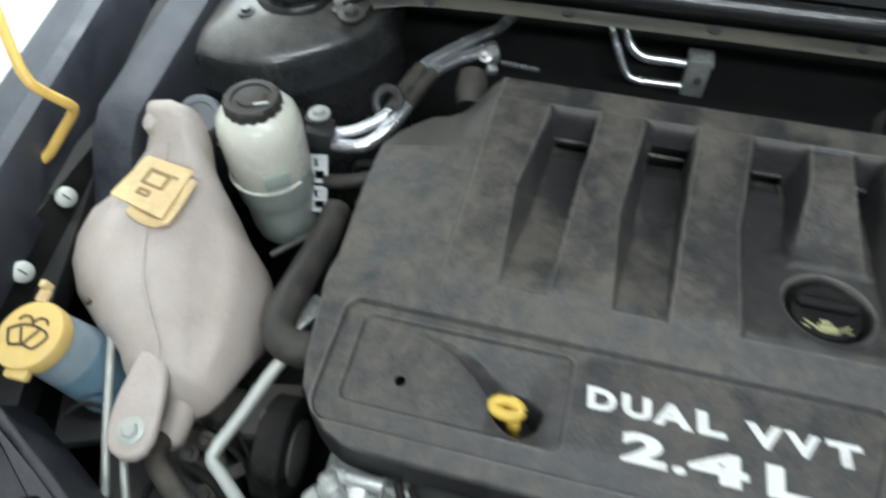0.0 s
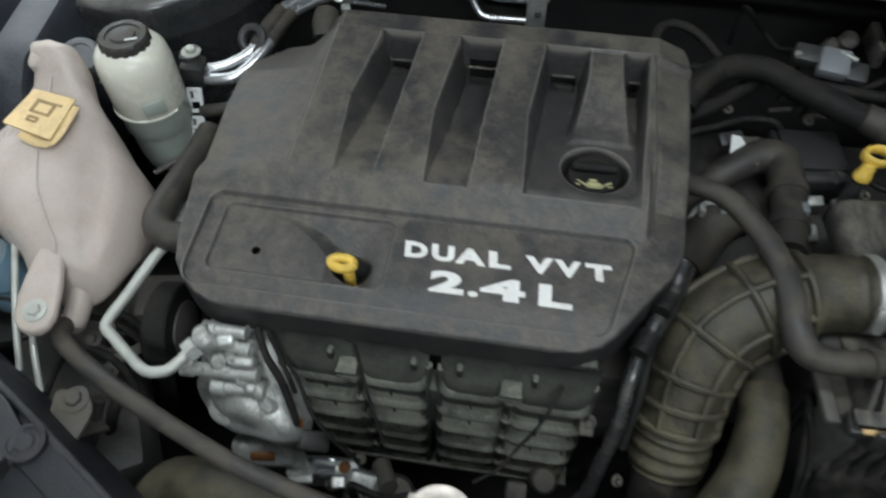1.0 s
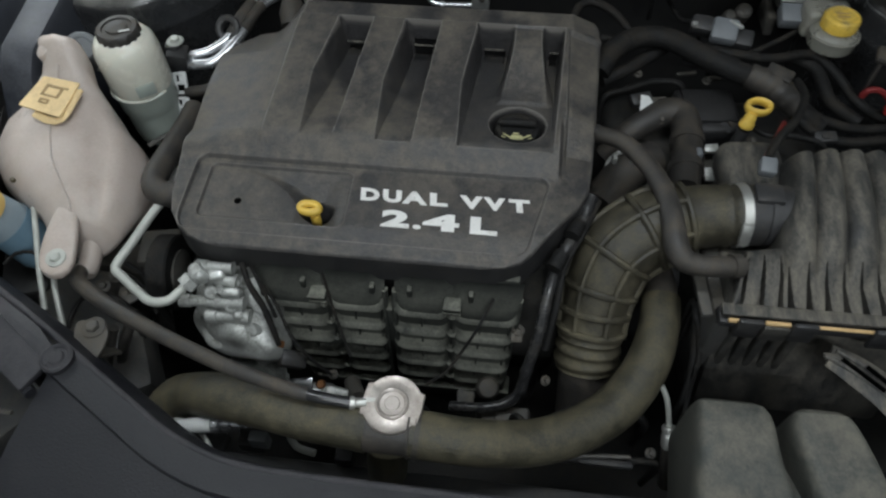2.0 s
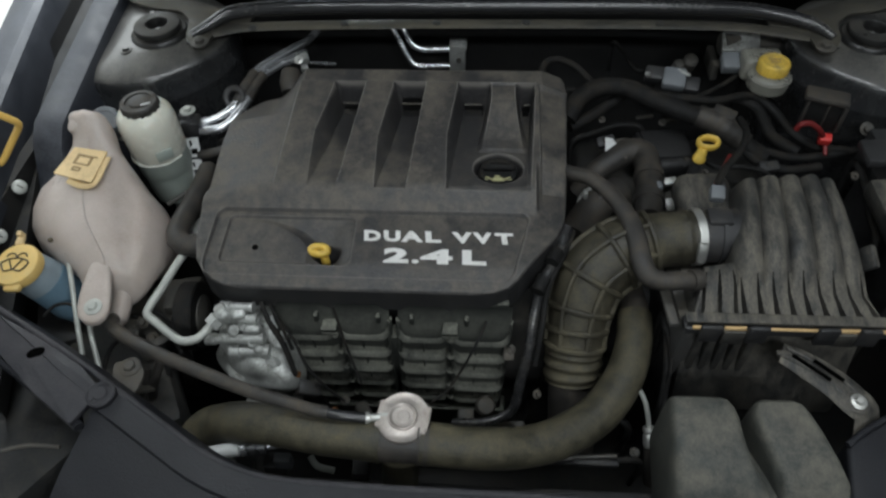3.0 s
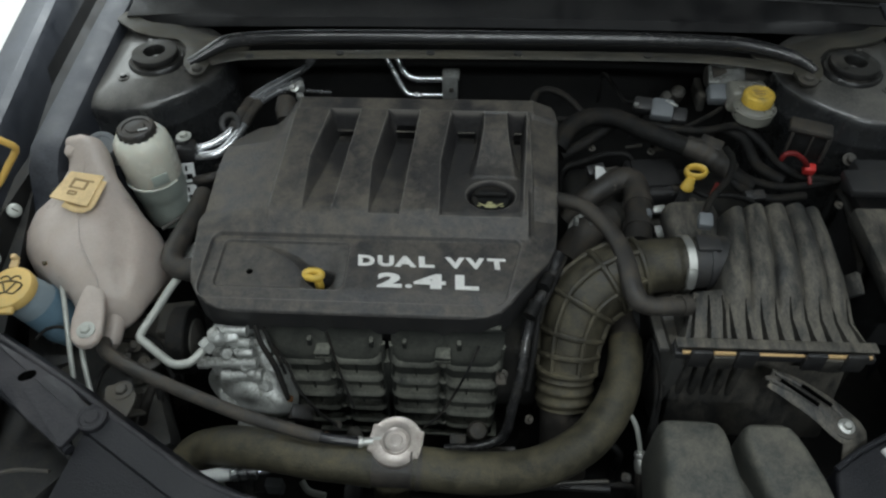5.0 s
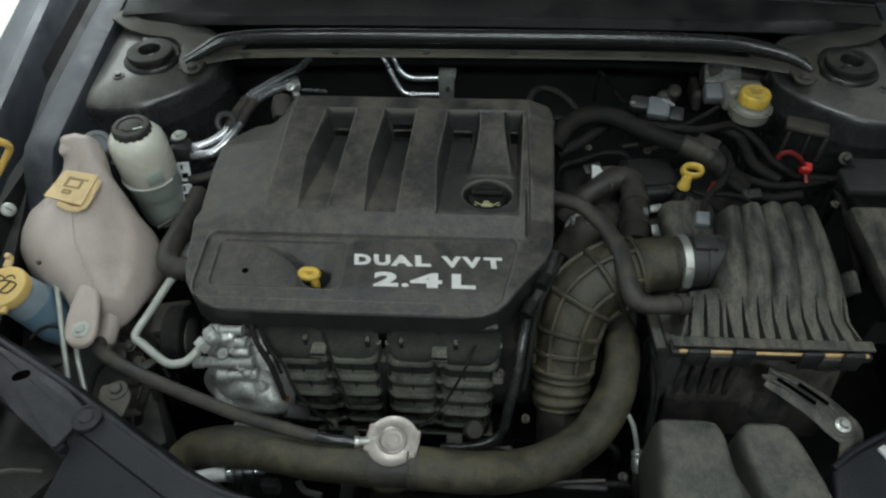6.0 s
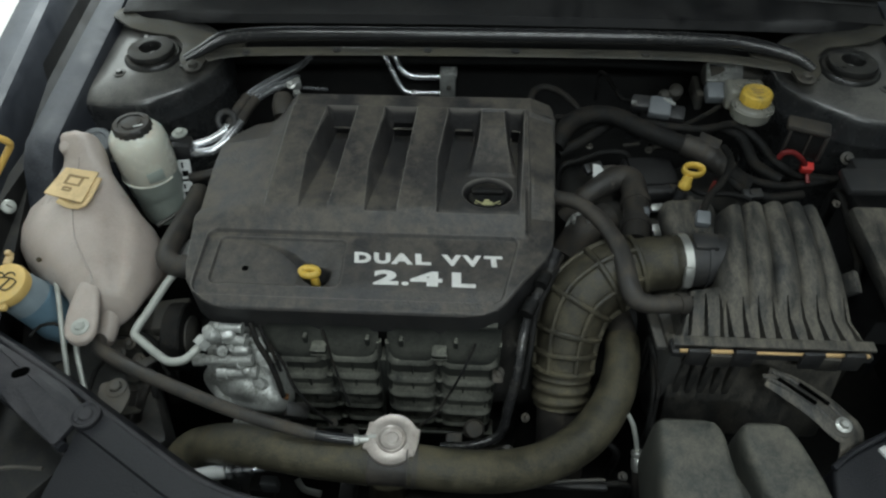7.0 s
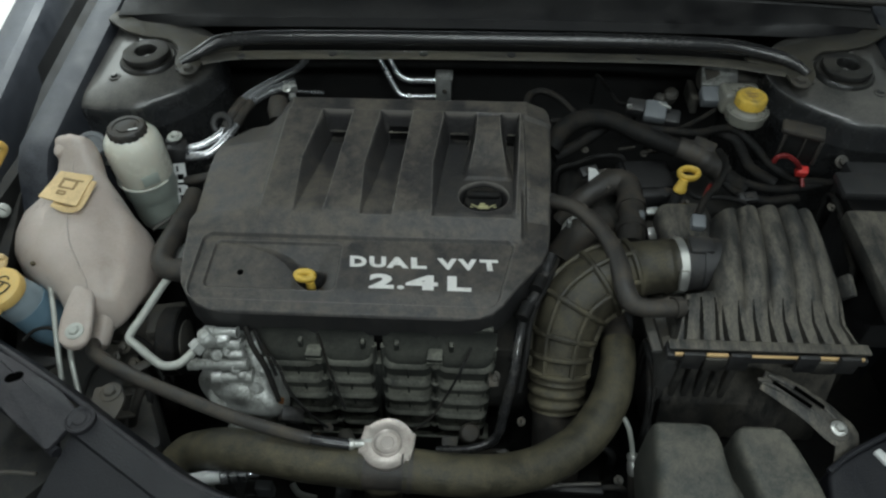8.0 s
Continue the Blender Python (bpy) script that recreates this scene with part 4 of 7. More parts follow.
# ---- coolant tank ----
tank = thing("coolant_tank", "cloudy pinkish white plastic coolant tank", "coolant tank")
SECTIONS = [(0.219, -0.5790, 0.017, 0.952, 0.935), (0.216, -0.5785, 0.0255, 0.961, 0.920), (0.209, -0.5765, 0.0300, 0.967, 0.900), (0.200, -0.5735, 0.0305, 0.967, 0.880),
            (0.190, -0.5700, 0.0305, 0.958, 0.860), (0.180, -0.5680, 0.040, 0.944, 0.820), (0.166, -0.5690, 0.058, 0.931, 0.780), (0.148, -0.5660, 0.072, 0.924, 0.765), (0.130, -0.5650, 0.093, 0.919, 0.755),
            (0.108, -0.5590, 0.101, 0.915, 0.748), (0.085, -0.5510, 0.100, 0.911, 0.752), (0.060, -0.5390, 0.090, 0.906, 0.766), (0.036, -0.5220, 0.072, 0.898, 0.786),
            (0.015, -0.5060, 0.0520, 0.8895, 0.799), (0.002, -0.5025, 0.0445, 0.880, 0.806), (-0.008, -0.5020, 0.0350, 0.862, 0.811), (-0.015, -0.5015, 0.018, 0.838, 0.816)]
rings = []
fine_rows = []
for a, b in zip(SECTIONS, SECTIONS[1:]):
    fine_rows += [tuple(p + (q - p) * k / 3 for p, q in zip(a, b)) for k in range(3)]
fine_rows.append(SECTIONS[-1])
for y, cx, hw, zt, zb in fine_rows:
    ring = []
    for k in range(48):
        a = 2 * math.pi * k / 48
        c, s = math.cos(a), math.sin(a)
        e = 0.86 - 0.2 * step01(y, 0.19, 0.215)
        ux, uz = math.copysign(abs(c) ** e, c), math.copysign(abs(s) ** e, s)
        mid, half = (zt + zb) / 2, (zt - zb) / 2
        ridge = 0.0022 * max(0.0, 1 - abs(c) / 0.06) * (s > 0)
        ux *= 1 - 0.5 * max(0.0, -s) * step01(0.10 - y, 0.0, 0.08)
        flute = (-0.007 * math.exp(-((c - 0.48) / 0.13) ** 2) + 0.003 * math.exp(-((c - 0.74) / 0.08) ** 2)) * (s > 0) * step01(0.15 - y, 0.0, 0.05) * step01(y, -0.01, 0.02)
        ring.append((cx + hw * ux, y, mid + half * uz * (1 - 0.04 * c * c) + ridge + flute))
    rings.append(ring)
part("tank_body", Geo().rings(rings), TANK, tank, angle=60)
part("mould_seam", Geo().tube([Vector(r[12]) + Vector((0, 0, 0.0002)) for r in rings[15:43:2]], 0.0016, 8), TANK, tank)
rows = []
for ty, tx, hw, tz in ((0.030, -0.519, 0.0045, 0.8815), (0.014, -0.512, 0.0100, 0.8830), (0.000, -0.5085, 0.0150, 0.8825), (-0.018, -0.507, 0.0185, 0.8780), (-0.034, -0.506, 0.0205, 0.8725), (-0.050, -0.504, 0.0205, 0.8680), (-0.060, -0.503, 0.0170, 0.8665), (-0.066, -0.502, 0.0105, 0.8660), (-0.0685, -0.502, 0.003, 0.8655)):
    ring = []
    for k in range(20):
        a = 2 * math.pi * k / 20
        c, s_ = math.cos(a), math.sin(a)
        ring.append((tx + hw * math.copysign(abs(c) ** 0.6, c), ty, tz - 0.004 + (0.0065 if hw > 0.008 else 0.004) * math.copysign(abs(s_) ** 0.6, s_)))
    rows.append(ring)
part("mount_tab", Geo().rings(rows), TANK, tank, angle=60)
part("mount_bolt", hex_bolt(Geo(), Matrix.Translation((-0.502, -0.049, 0.8708)) @ pose(0, 0, 0, 8, 2, 0), 0.0066, 0.004), DULLPIPE, tank, "dull flange bolt")
part("neck_lip", Geo().lathe(Matrix.Translation((-0.589, 0.200, 0.950)) @ pose(0, 0, 0, 20, -30, 0), [(0.008, -0.012), (0.0135, -0.006), (0.015, 0.0), (0.012, 0.006), (0.004, 0.009)], 20), TANK, tank)
part("outlet_spout", Geo().tube([(-0.489, 0.000, 0.845), (-0.492, -0.016, 0.832), (-0.495, -0.029, 0.822), (-0.498, -0.032, 0.816)], [0.013, 0.0125, 0.0118, 0.0105], 14), TANK, tank)
part("spout_collar", Geo().lathe(aim((-0.4965, -0.030, 0.8215), (-0.499, -0.040, 0.815)), [(0.0108, -0.004), (0.0125, -0.003), (0.0125, 0.003), (0.0108, 0.004), (0.0100, 0.0035), (0.0100, -0.004)], 22), TANK, tank, "pale collar round the hose end")
part("moulding_pip", Geo().lathe((-0.583, 0.037, 0.8955), [(0.003, -0.003), (0.003, 0.001), (0.0015, 0.002)], 10), INK, tank)
tag = thing("tank_label", "square yellow warning label flap on the tank", "label")
tm = Matrix.Translation((-0.5655, 0.1405, 0.9325)) @ pose(0, 0, 0, 8, 3, -10) @ Matrix.Diagonal((0.92, 0.92, 1, 1))
part("label_flap", Geo().prism(rounded([(-0.032, -0.026), (0.031, -0.029), (0.027, 0.029), (-0.026, 0.026)], 0.003, 3), -0.001, 0.0015, tm, 0.0006, 1), LABEL, tag)
part("label_curl", Geo().tube([tm @ Vector((-0.008, -0.0285, -0.004)), tm @ Vector((0.012, -0.031, -0.008)), tm @ Vector((0.030, -0.026, -0.005)), tm @ Vector((0.031, 0.0, -0.003)), tm @ Vector((0.029, 0.02, -0.003))], 0.006, 8, 0.006, flat=0.5), LABEL, tag)
g = Geo()
for x0, y0, sx, sy in ((0.0, 0.013, 0.026, 0.004), (-0.011, 0.005, 0.004, 0.016), (0.011, 0.005, 0.004, 0.016), (0.0, -0.002, 0.024, 0.003), (-0.003, -0.009, 0.012, 0.003), (-0.003, -0.014, 0.012, 0.003), (-0.008, -0.0115, 0.003, 0.006), (0.003, -0.0115, 0.003, 0.006), (0.016, 0.014, 0.006, 0.003)):
    g.box(tm @ Matrix.Translation((x0, y0, 0.0017)), (sx, sy, 0.0007), 0)
part("label_print", g, FADED, tag)

# overflow hose to the radiator neck
oh = thing("overflow_hose", "dusty black overflow hose from the tank", "hose")
part("hose", Geo().tube([(-0.500, -0.030, 0.815), (-0.498, -0.039, 0.828), (-0.484, -0.060, 0.842), (-0.444, -0.085, 0.850), (-0.389, -0.112, 0.861), (-0.324, -0.139, 0.869), (-0.267, -0.159, 0.872), (-0.208, -0.173, 0.870), (-0.187, -0.176, 0.868)], [0.0090, 0.0090, 0.0088, 0.0086, 0.0083, 0.0079, 0.0076, 0.0072, 0.0071], 14, 0.005), HOSE, oh)
part("end_sleeve", Geo().tube([(-0.192, -0.1755, 0.8685), (-0.172, -0.178, 0.867), (-0.145, -0.178, 0.8625)], 0.0060, 16), TUBE, oh, "shiny black sleeve on the hose end")
part("end_crimp", Geo().lathe(aim((-0.146, -0.178, 0.8625), (-0.130, -0.174, 0.858)), [(0.0062, 0), (0.0064, 0.002), (0.0064, 0.0045), (0.0048, 0.006), (0.0048, 0.016)], 16), BOLT, oh, "crimped metal hose end")

# ---- steering fluid reservoir ----
ps = thing("fluid_reservoir", "milky plastic fluid reservoir with black cap", "fluid reservoir")
pc = pose(-0.512, 0.240, 0, 0, 0, 0) @ Matrix.Diagonal((0.95, 0.95, 1, 1))
part("upper_body", Geo().lathe(pc, [(0.0418, 0.872), (0.0428, 0.876), (0.0428, 0.925), (0.0405, 0.938), (0.0342, 0.947), (0.0270, 0.950), (0.0243, 0.952), (0.0090, 0.952)], 40), MILKY, ps)
part("fluid_band", Geo().lathe(pc, [(0.0387, 0.838), (0.0410, 0.842), (0.0410, 0.870), (0.0414, 0.873)], 40), FLUID, ps, "greenish fluid showing through the plastic")
part("lower_body", Geo().lathe(pc, [(0.0270, 0.780), (0.0342, 0.785), (0.0369, 0.80), (0.0378, 0.832), (0.0396, 0.840)], 40), FLUID, ps)
part("cap", Geo().lathe(pc, [(0.0262, 0.947), (0.0272, 0.949), (0.0272, 0.958), (0.0258, 0.9605), (0.0198, 0.9607), (0.0189, 0.959), (0.0144, 0.959), (0.0135, 0.961), (0.0036, 0.9615)], 64, lambda a, i: 1 + 0.055 * (math.cos(16 * a) > 0) * (i in (0, 1, 2))), HOSE, ps, "ribbed black screw cap")
part("cap_mark", Geo().box(pose(-0.498, 0.232, 0.9620, 0, 0, 25), (0.013, 0.0025, 0.0008), 0), CLIP, ps)
part("level_sticker", Geo().box(Matrix.Translation((-0.4862, 0.2055, 0.890)) @ pose(0, 0, 0, 0, 0, 37), (0.024, 0.0015, 0.018), 0.0005), FLUID, ps)
part("level_rib", Geo().tube([(-0.512 + 0.041 * math.cos(a), 0.240 + 0.041 * math.sin(a), 0.872) for a in [radians(v) for v in range(200, 341, 20)]], 0.0018, 8), MILKY, ps)
for p, tall in (((-0.473, 0.265, 0.852), 0.030), ((-0.471, 0.247, 0.825), 0.028)):
    c = thing("hose_clip", "white plastic hose clip on the reservoir bracket", "clip", "hose clips")
    w = Matrix.Translation(p) @ pose(0, 0, 0, -30, 0, 10)
    part("clip_frame", Geo().box(w @ Matrix.Translation((-0.007, 0, 0)), (0.004, 0.006, tall), 0.001).box(w @ Matrix.Translation((0.007, 0, 0)), (0.004, 0.006, tall), 0.001).box(w @ Matrix.Translation((0, 0, tall / 2 - 0.002)), (0.016, 0.006, 0.004), 0.001).box(w @ Matrix.Translation((0, 0, -tall / 2 + 0.002)), (0.016, 0.006, 0.004), 0.001).box(w, (0.014, 0.005, 0.004), 0.001), CLIP, c)
    part("clip_tongue", Geo().box(w @ Matrix.Translation((0.001, 0.003, 0.005)), (0.007, 0.004, 0.012), 0.001), CLIP, c)
bk = thing("reservoir_bracket", "black bracket holding reservoir and pipes", "bracket")
part("bracket_block", Geo().box(Matrix.Translation((-0.482, 0.297, 0.868)) @ pose(0, 0, 0, 0, 10, 10), (0.03, 0.03, 0.03), 0.005), PLASTIC, bk)
part("bracket_post", Geo().lathe((-0.488, 0.303, 0.870), [(0.012, 0), (0.012, 0.012), (0.009, 0.018)], 16), PLASTIC, bk)
part("bracket_bolt", hex_bolt(Geo(), (-0.484, 0.308, 0.888), 0.007, 0.006), DULLPIPE, bk)
solo("return_line", Geo().tube([(-0.466, 0.260, 0.840), (-0.438, 0.262, 0.845), (-0.414, 0.276, 0.845), (-0.395, 0.303, 0.840)], 0.008, 12), HOSE, "black return hose beside the reservoir", "hose")
solo("rubber_grommet", Geo().lathe(Matrix.Translation((-0.573, 0.239, 0.925)) @ pose(0, 0, 0, 25, 20, 0), [(0.022, -0.03), (0.022, 0.0), (0.018, 0.006), (0.013, 0.0065), (0.012, 0.004), (0.005, 0.004)], 20), GREY, "grey rubber grommet behind the tank neck", "grommet")
for a, b in (((-0.581, 0.251, 0.900), (-0.556, 0.246, 0.900)), ((-0.583, 0.247, 0.890), (-0.555, 0.240, 0.890))):
    solo("steel_line", Geo().tube([a, b], 0.005, 10), DULLPIPE, "short steel line behind the reservoir", "pipe")

# ---- air conditioning pipes ----
ac = thing("refrigerant_pipes", "two bare aluminium refrigerant pipes with a clip", "pipe")
part("pipe", Geo().tube([(-0.480, 0.306, 0.868), (-0.464, 0.305, 0.868), (-0.441, 0.316, 0.870), (-0.422, 0.336, 0.875), (-0.410, 0.368, 0.885), (-0.398, 0.408, 0.890), (-0.378, 0.440, 0.890), (-0.353, 0.480, 0.885), (-0.337, 0.508, 0.880), (-0.328, 0.552, 0.870)], 0.0068, 12, 0.005), PIPE, ac)
part("pipe", Geo().tube([(-0.478, 0.294, 0.862), (-0.455, 0.293, 0.862), (-0.430, 0.301, 0.864), (-0.412, 0.327, 0.872), (-0.400, 0.360, 0.880), (-0.390, 0.401, 0.884), (-0.372, 0.430, 0.884), (-0.353, 0.451, 0.882), (-0.334, 0.477, 0.878)], 0.0075, 12, 0.005), PIPE, ac)
part("hose_sleeve", Geo().tube([(-0.416, 0.341, 0.878), (-0.410, 0.366, 0.886), (-0.400, 0.402, 0.890)], 0.0088, 12), HOSE, ac, "dull black sleeve over the pipes")
part("hose_sleeve", Geo().tube([(-0.403, 0.352, 0.878), (-0.395, 0.384, 0.883), (-0.389, 0.404, 0.884)], 0.0090, 12), HOSE, ac)
ringp = [Vector((-0.421, 0.346, 0.885)) + Vector((0.013 * math.cos(a), 0.010 * math.sin(a), 0.010 * math.sin(a))) for a in [2 * math.pi * k / 14 for k in range(15)]]
part("pipe_clip", Geo().tube(ringp, 0.0055, 8, 0.004), PLASTIC, ac, "black ring clip")
part("manifold_block", Geo().box(Matrix.Translation((-0.334, 0.462, 0.876)) @ pose(0, 0, 0, 10, 0, 20), (0.018, 0.016, 0.018), 0.004).box(Matrix.Translation((-0.330, 0.444, 0.870)) @ pose(0, 0, 0, 20, 10, 30), (0.012, 0.010, 0.012), 0.003), ALLOY, ac, "cast aluminium connection block")
part("block_bolt", hex_bolt(Geo(), Matrix.Translation((-0.338, 0.448, 0.884)) @ pose(0, 0, 0, 30, 0, 0), 0.0045, 0.006), BOLT, ac)
part("block_strap", Geo().box(Matrix.Translation((-0.298, 0.450, 0.876)) @ pose(0, 0, 0, 0, 0, -4), (0.044, 0.0045, 0.0045), 0.001), PIPE, ac)
part("end_bulb", Geo().lathe(aim((-0.341, 0.392, 0.880), (-0.344, 0.417, 0.890)), [(0.014, -0.02), (0.018, 0), (0.015, 0.02), (0.006, 0.024)], 16), HOSE, ac)

ev = thing("expansion_valve", "aluminium expansion valve block with two pipes", "valve")
part("pipe", Geo().tube([(-0.213, 0.665, 0.811), (-0.203, 0.655, 0.796), (-0.178, 0.635, 0.755), (-0.163, 0.630, 0.745), (-0.135, 0.630, 0.744), (-0.095, 0.630, 0.745)], 0.0058, 12, 0.005), PIPE, ev)
part("pipe", Geo().tube([(-0.196, 0.670, 0.816), (-0.185, 0.660, 0.797), (-0.170, 0.645, 0.781), (-0.151, 0.642, 0.774), (-0.123, 0.642, 0.774), (-0.095, 0.642, 0.774)], 0.0066, 12, 0.005), PIPE, ev)
part("valve_block", Geo().box(Matrix.Translation((-0.084, 0.635, 0.766)) @ pose(0, 0, 0, 0, 0, 0), (0.030, 0.03, 0.058), 0.002).box(Matrix.Translation((-0.083, 0.640, 0.787)), (0.034, 0.034, 0.008), 0.002), ALLOY, ev)
part("valve_screw", Geo().lathe(Matrix.Translation((-0.081, 0.619, 0.766)) @ pose(0, 0, 0, 90, 0, 0), [(0.005, 0), (0.005, 0.003), (0.002, 0.0035)], 12), STEEL, ev)

# ---- washer tank ----
wt = thing("washer_tank", "blue-tinted washer fluid tank with yellow cap", "washer tank")
wm = Matrix.Translation((-0.612, -0.003, 0.893)) @ pose(0, 0, 0, 10, -4, 0)
part("filler_neck", Geo().tube([(-0.612, 0.000, 0.885), (-0.606, 0.003, 0.868), (-0.599, 0.006, 0.848)], [0.0265, 0.0275, 0.0290], 24), NECK, wt)
part("tank_body", Geo().tube([(-0.599, 0.006, 0.850), (-0.592, 0.008, 0.83), (-0.584, 0.010, 0.80), (-0.580, 0.010, 0.775)], [0.0292, 0.0302, 0.0305, 0.022], 24), WASHER, wt)
wcap = part("cap", Geo().lathe(wm, [(0.0275, -0.013), (0.0298, -0.012), (0.0302, -0.002), (0.0288, 0.0012), (0.025, 0.002), (0.006, 0.0025)], 40), PALE, wt, "yellow washer cap with wiper symbol")
part("cap_tab", Geo().box(wm @ Matrix.Translation((0.004, -0.031, -0.005)), (0.022, 0.010, 0.008), 0.003), PALE, wt)
part("cap_hinge", Geo().box(wm @ Matrix.Translation((-0.006, 0.034, 0.0)), (0.010, 0.012, 0.006), 0.002).box(wm @ Matrix.Translation((-0.006, 0.042, 0.003)), (0.007, 0.007, 0.012), 0.002), LABEL, wt)
g = Geo()
fan = [(-0.019, 0.003), (-0.010, 0.008), (0.0, 0.0095), (0.010, 0.008), (0.019, 0.003), (0.011, -0.009), (0.0, -0.0065), (-0.011, -0.009), (-0.019, 0.003)]
g.tube([wm @ Vector((x, y - 0.002, 0.003)) for x, y in fan], 0.0011, 6, 0.004)
for x0, y0, x1, y1 in ((0.0, -0.010, -0.008, 0.004), (0.0, -0.010, 0.009, 0.005)):
    g.tube([wm @ Vector((x0, y0, 0.003)), wm @ Vector((x1, y1, 0.003))], 0.0011, 6)
for sx in (-1, 1):
    g.tube([wm @ Vector((0.0, 0.009, 0.003)), wm @ Vector((0.004 * sx, 0.014, 0.003)), wm @ Vector((0.011 * sx, 0.014, 0.003)), wm @ Vector((0.014 * sx, 0.010, 0.003))], 0.001, 6)
part("wiper_symbol", g, INK, wcap)

# two thin pale lines beside the tank
for a in ([(-0.569, 0.026, 0.862), (-0.552, -0.008, 0.858), (-0.534, -0.051, 0.845), (-0.523, -0.088, 0.820)], [(-0.524, -0.043, 0.840), (-0.513, -0.070, 0.830), (-0.499, -0.102, 0.810)]):
    solo("transmission_line", Geo().tube(a, 0.0033, 10), DULLPIPE, "thin pale green steel line running down", "pipe")

# hood prop rod
rod = thing("hood_prop_rod", "yellow painted hood prop rod, bent at its foot", "prop rod")
part("rod", Geo().tube([(-0.85, 0.36, 1.16), (-0.76, 0.262, 1.075), (-0.696, 0.190, 1.018), (-0.679, 0.174, 1.000), (-0.672, 0.174, 0.990), (-0.663, 0.181, 0.973), (-0.661, 0.185, 0.965), (-0.664, 0.187, 0.956), (-0.682, 0.180, 0.934), (-0.700, 0.167, 0.912), (-0.709, 0.162, 0.907), (-0.724, 0.158, 0.906), (-0.738, 0.157, 0.906)], 0.0048, 12, 0.004), ROD, rod)

for p in ((-0.683, 0.145, 0.880), (-0.680, 0.063, 0.868)):
    c = thing("panel_bolt", "round zinc bolt head on the black inner wall", "bolt", "panel bolts")
    part("bolt_head", Geo().lathe(Matrix.Translation(p) @ pose(0, 0, 0, 20, 45, 0), [(0.0100, -0.002), (0.0100, 0.002), (0.008, 0.0035), (0.004, 0.004)], 18), DULLPIPE, c)
    part("bolt_slot", Geo().box(Matrix.Translation(p) @ pose(0, 0, 0, 20, 45, 0) @ Matrix.Translation((0, 0, 0.0047)), (0.009, 0.0018, 0.0008), 0), STEEL, c)
slab("inner_panel_west", (-0.712, -0.30, 0.50), (-0.694, 0.34, 0.884), FIREWALL, "black inner panel beside the tank", "inner fender")

# bright castings low between alternator and hose
sm = thing("starter_motor", "bright aluminium starter casting with bolts", "starter motor")
for p, size, q in (((-0.250, -0.086, 0.655), (0.046, 0.018, 0.016), 6), ((-0.246, -0.080, 0.636), (0.060, 0.030, 0.026), 10), ((-0.226, -0.074, 0.615), (0.034, 0.022, 0.03), -20), ((-0.205, -0.080, 0.605), (0.018, 0.030, 0.04), 15), ((-0.215, -0.095, 0.590), (0.04, 0.02, 0.02), 0)):
    part("lug", Geo().box(Matrix.Translation(p) @ pose(0, 0, 0, 30, 12, q), size, 0.004, 3), ALLOY, sm)
part("contact_plate", Geo().box(Matrix.Translation((-0.242, -0.0985, 0.710)) @ pose(0, 0, 0, 25, 0, 8), (0.030, 0.016, 0.006), 0.002), PIPE, sm, "bright contact plate")
part("terminal", Geo().lathe(aim((-0.217, -0.095, 0.708), (-0.216, -0.101, 0.720)), [(0.0060, 0), (0.0060, 0.007), (0.0045, 0.009)], 12), COPPER, sm, "brown copper terminal")
part("end_casting", Geo().box(Matrix.Translation((-0.196, -0.106, 0.708)) @ pose(0, 0, 0, 25, 10, -6), (0.030, 0.018, 0.014), 0.004, 3), ALLOY, sm)
part("end_casting", Geo().box(Matrix.Translation((-0.222, -0.108, 0.698)) @ pose(0, 0, 0, 20, 0, 12), (0.016, 0.012, 0.012), 0.003, 3).box(Matrix.Translation((-0.268, -0.108, 0.702)) @ pose(0, 0, 0, 25, 0, 0), (0.014, 0.012, 0.010), 0.003, 3), ALLOY, sm)
part("solenoid", Geo().tube([(-0.182, -0.084, 0.700), (-0.168, -0.110, 0.712)], 0.010, 16), STEEL, sm, "grey solenoid body")
part("nose", Geo().lathe(aim((-0.175, -0.085, 0.600), (-0.172, -0.095, 0.625)), [(0.024, -0.02), (0.025, 0.0), (0.021, 0.010), (0.008, 0.012)], 22), STEEL, sm)
part("terminal_bolt", hex_bolt(Geo(), Matrix.Translation((-0.240, -0.095, 0.642)) @ pose(0, 0, 0, 40, 0, 0), 0.005, 0.008), BOLT, sm)
part("terminal_bolt", hex_bolt(Geo(), Matrix.Translation((-0.222, -0.088, 0.630)) @ pose(0, 0, 0, 40, 0, 0), 0.005, 0.008), BOLT, sm)

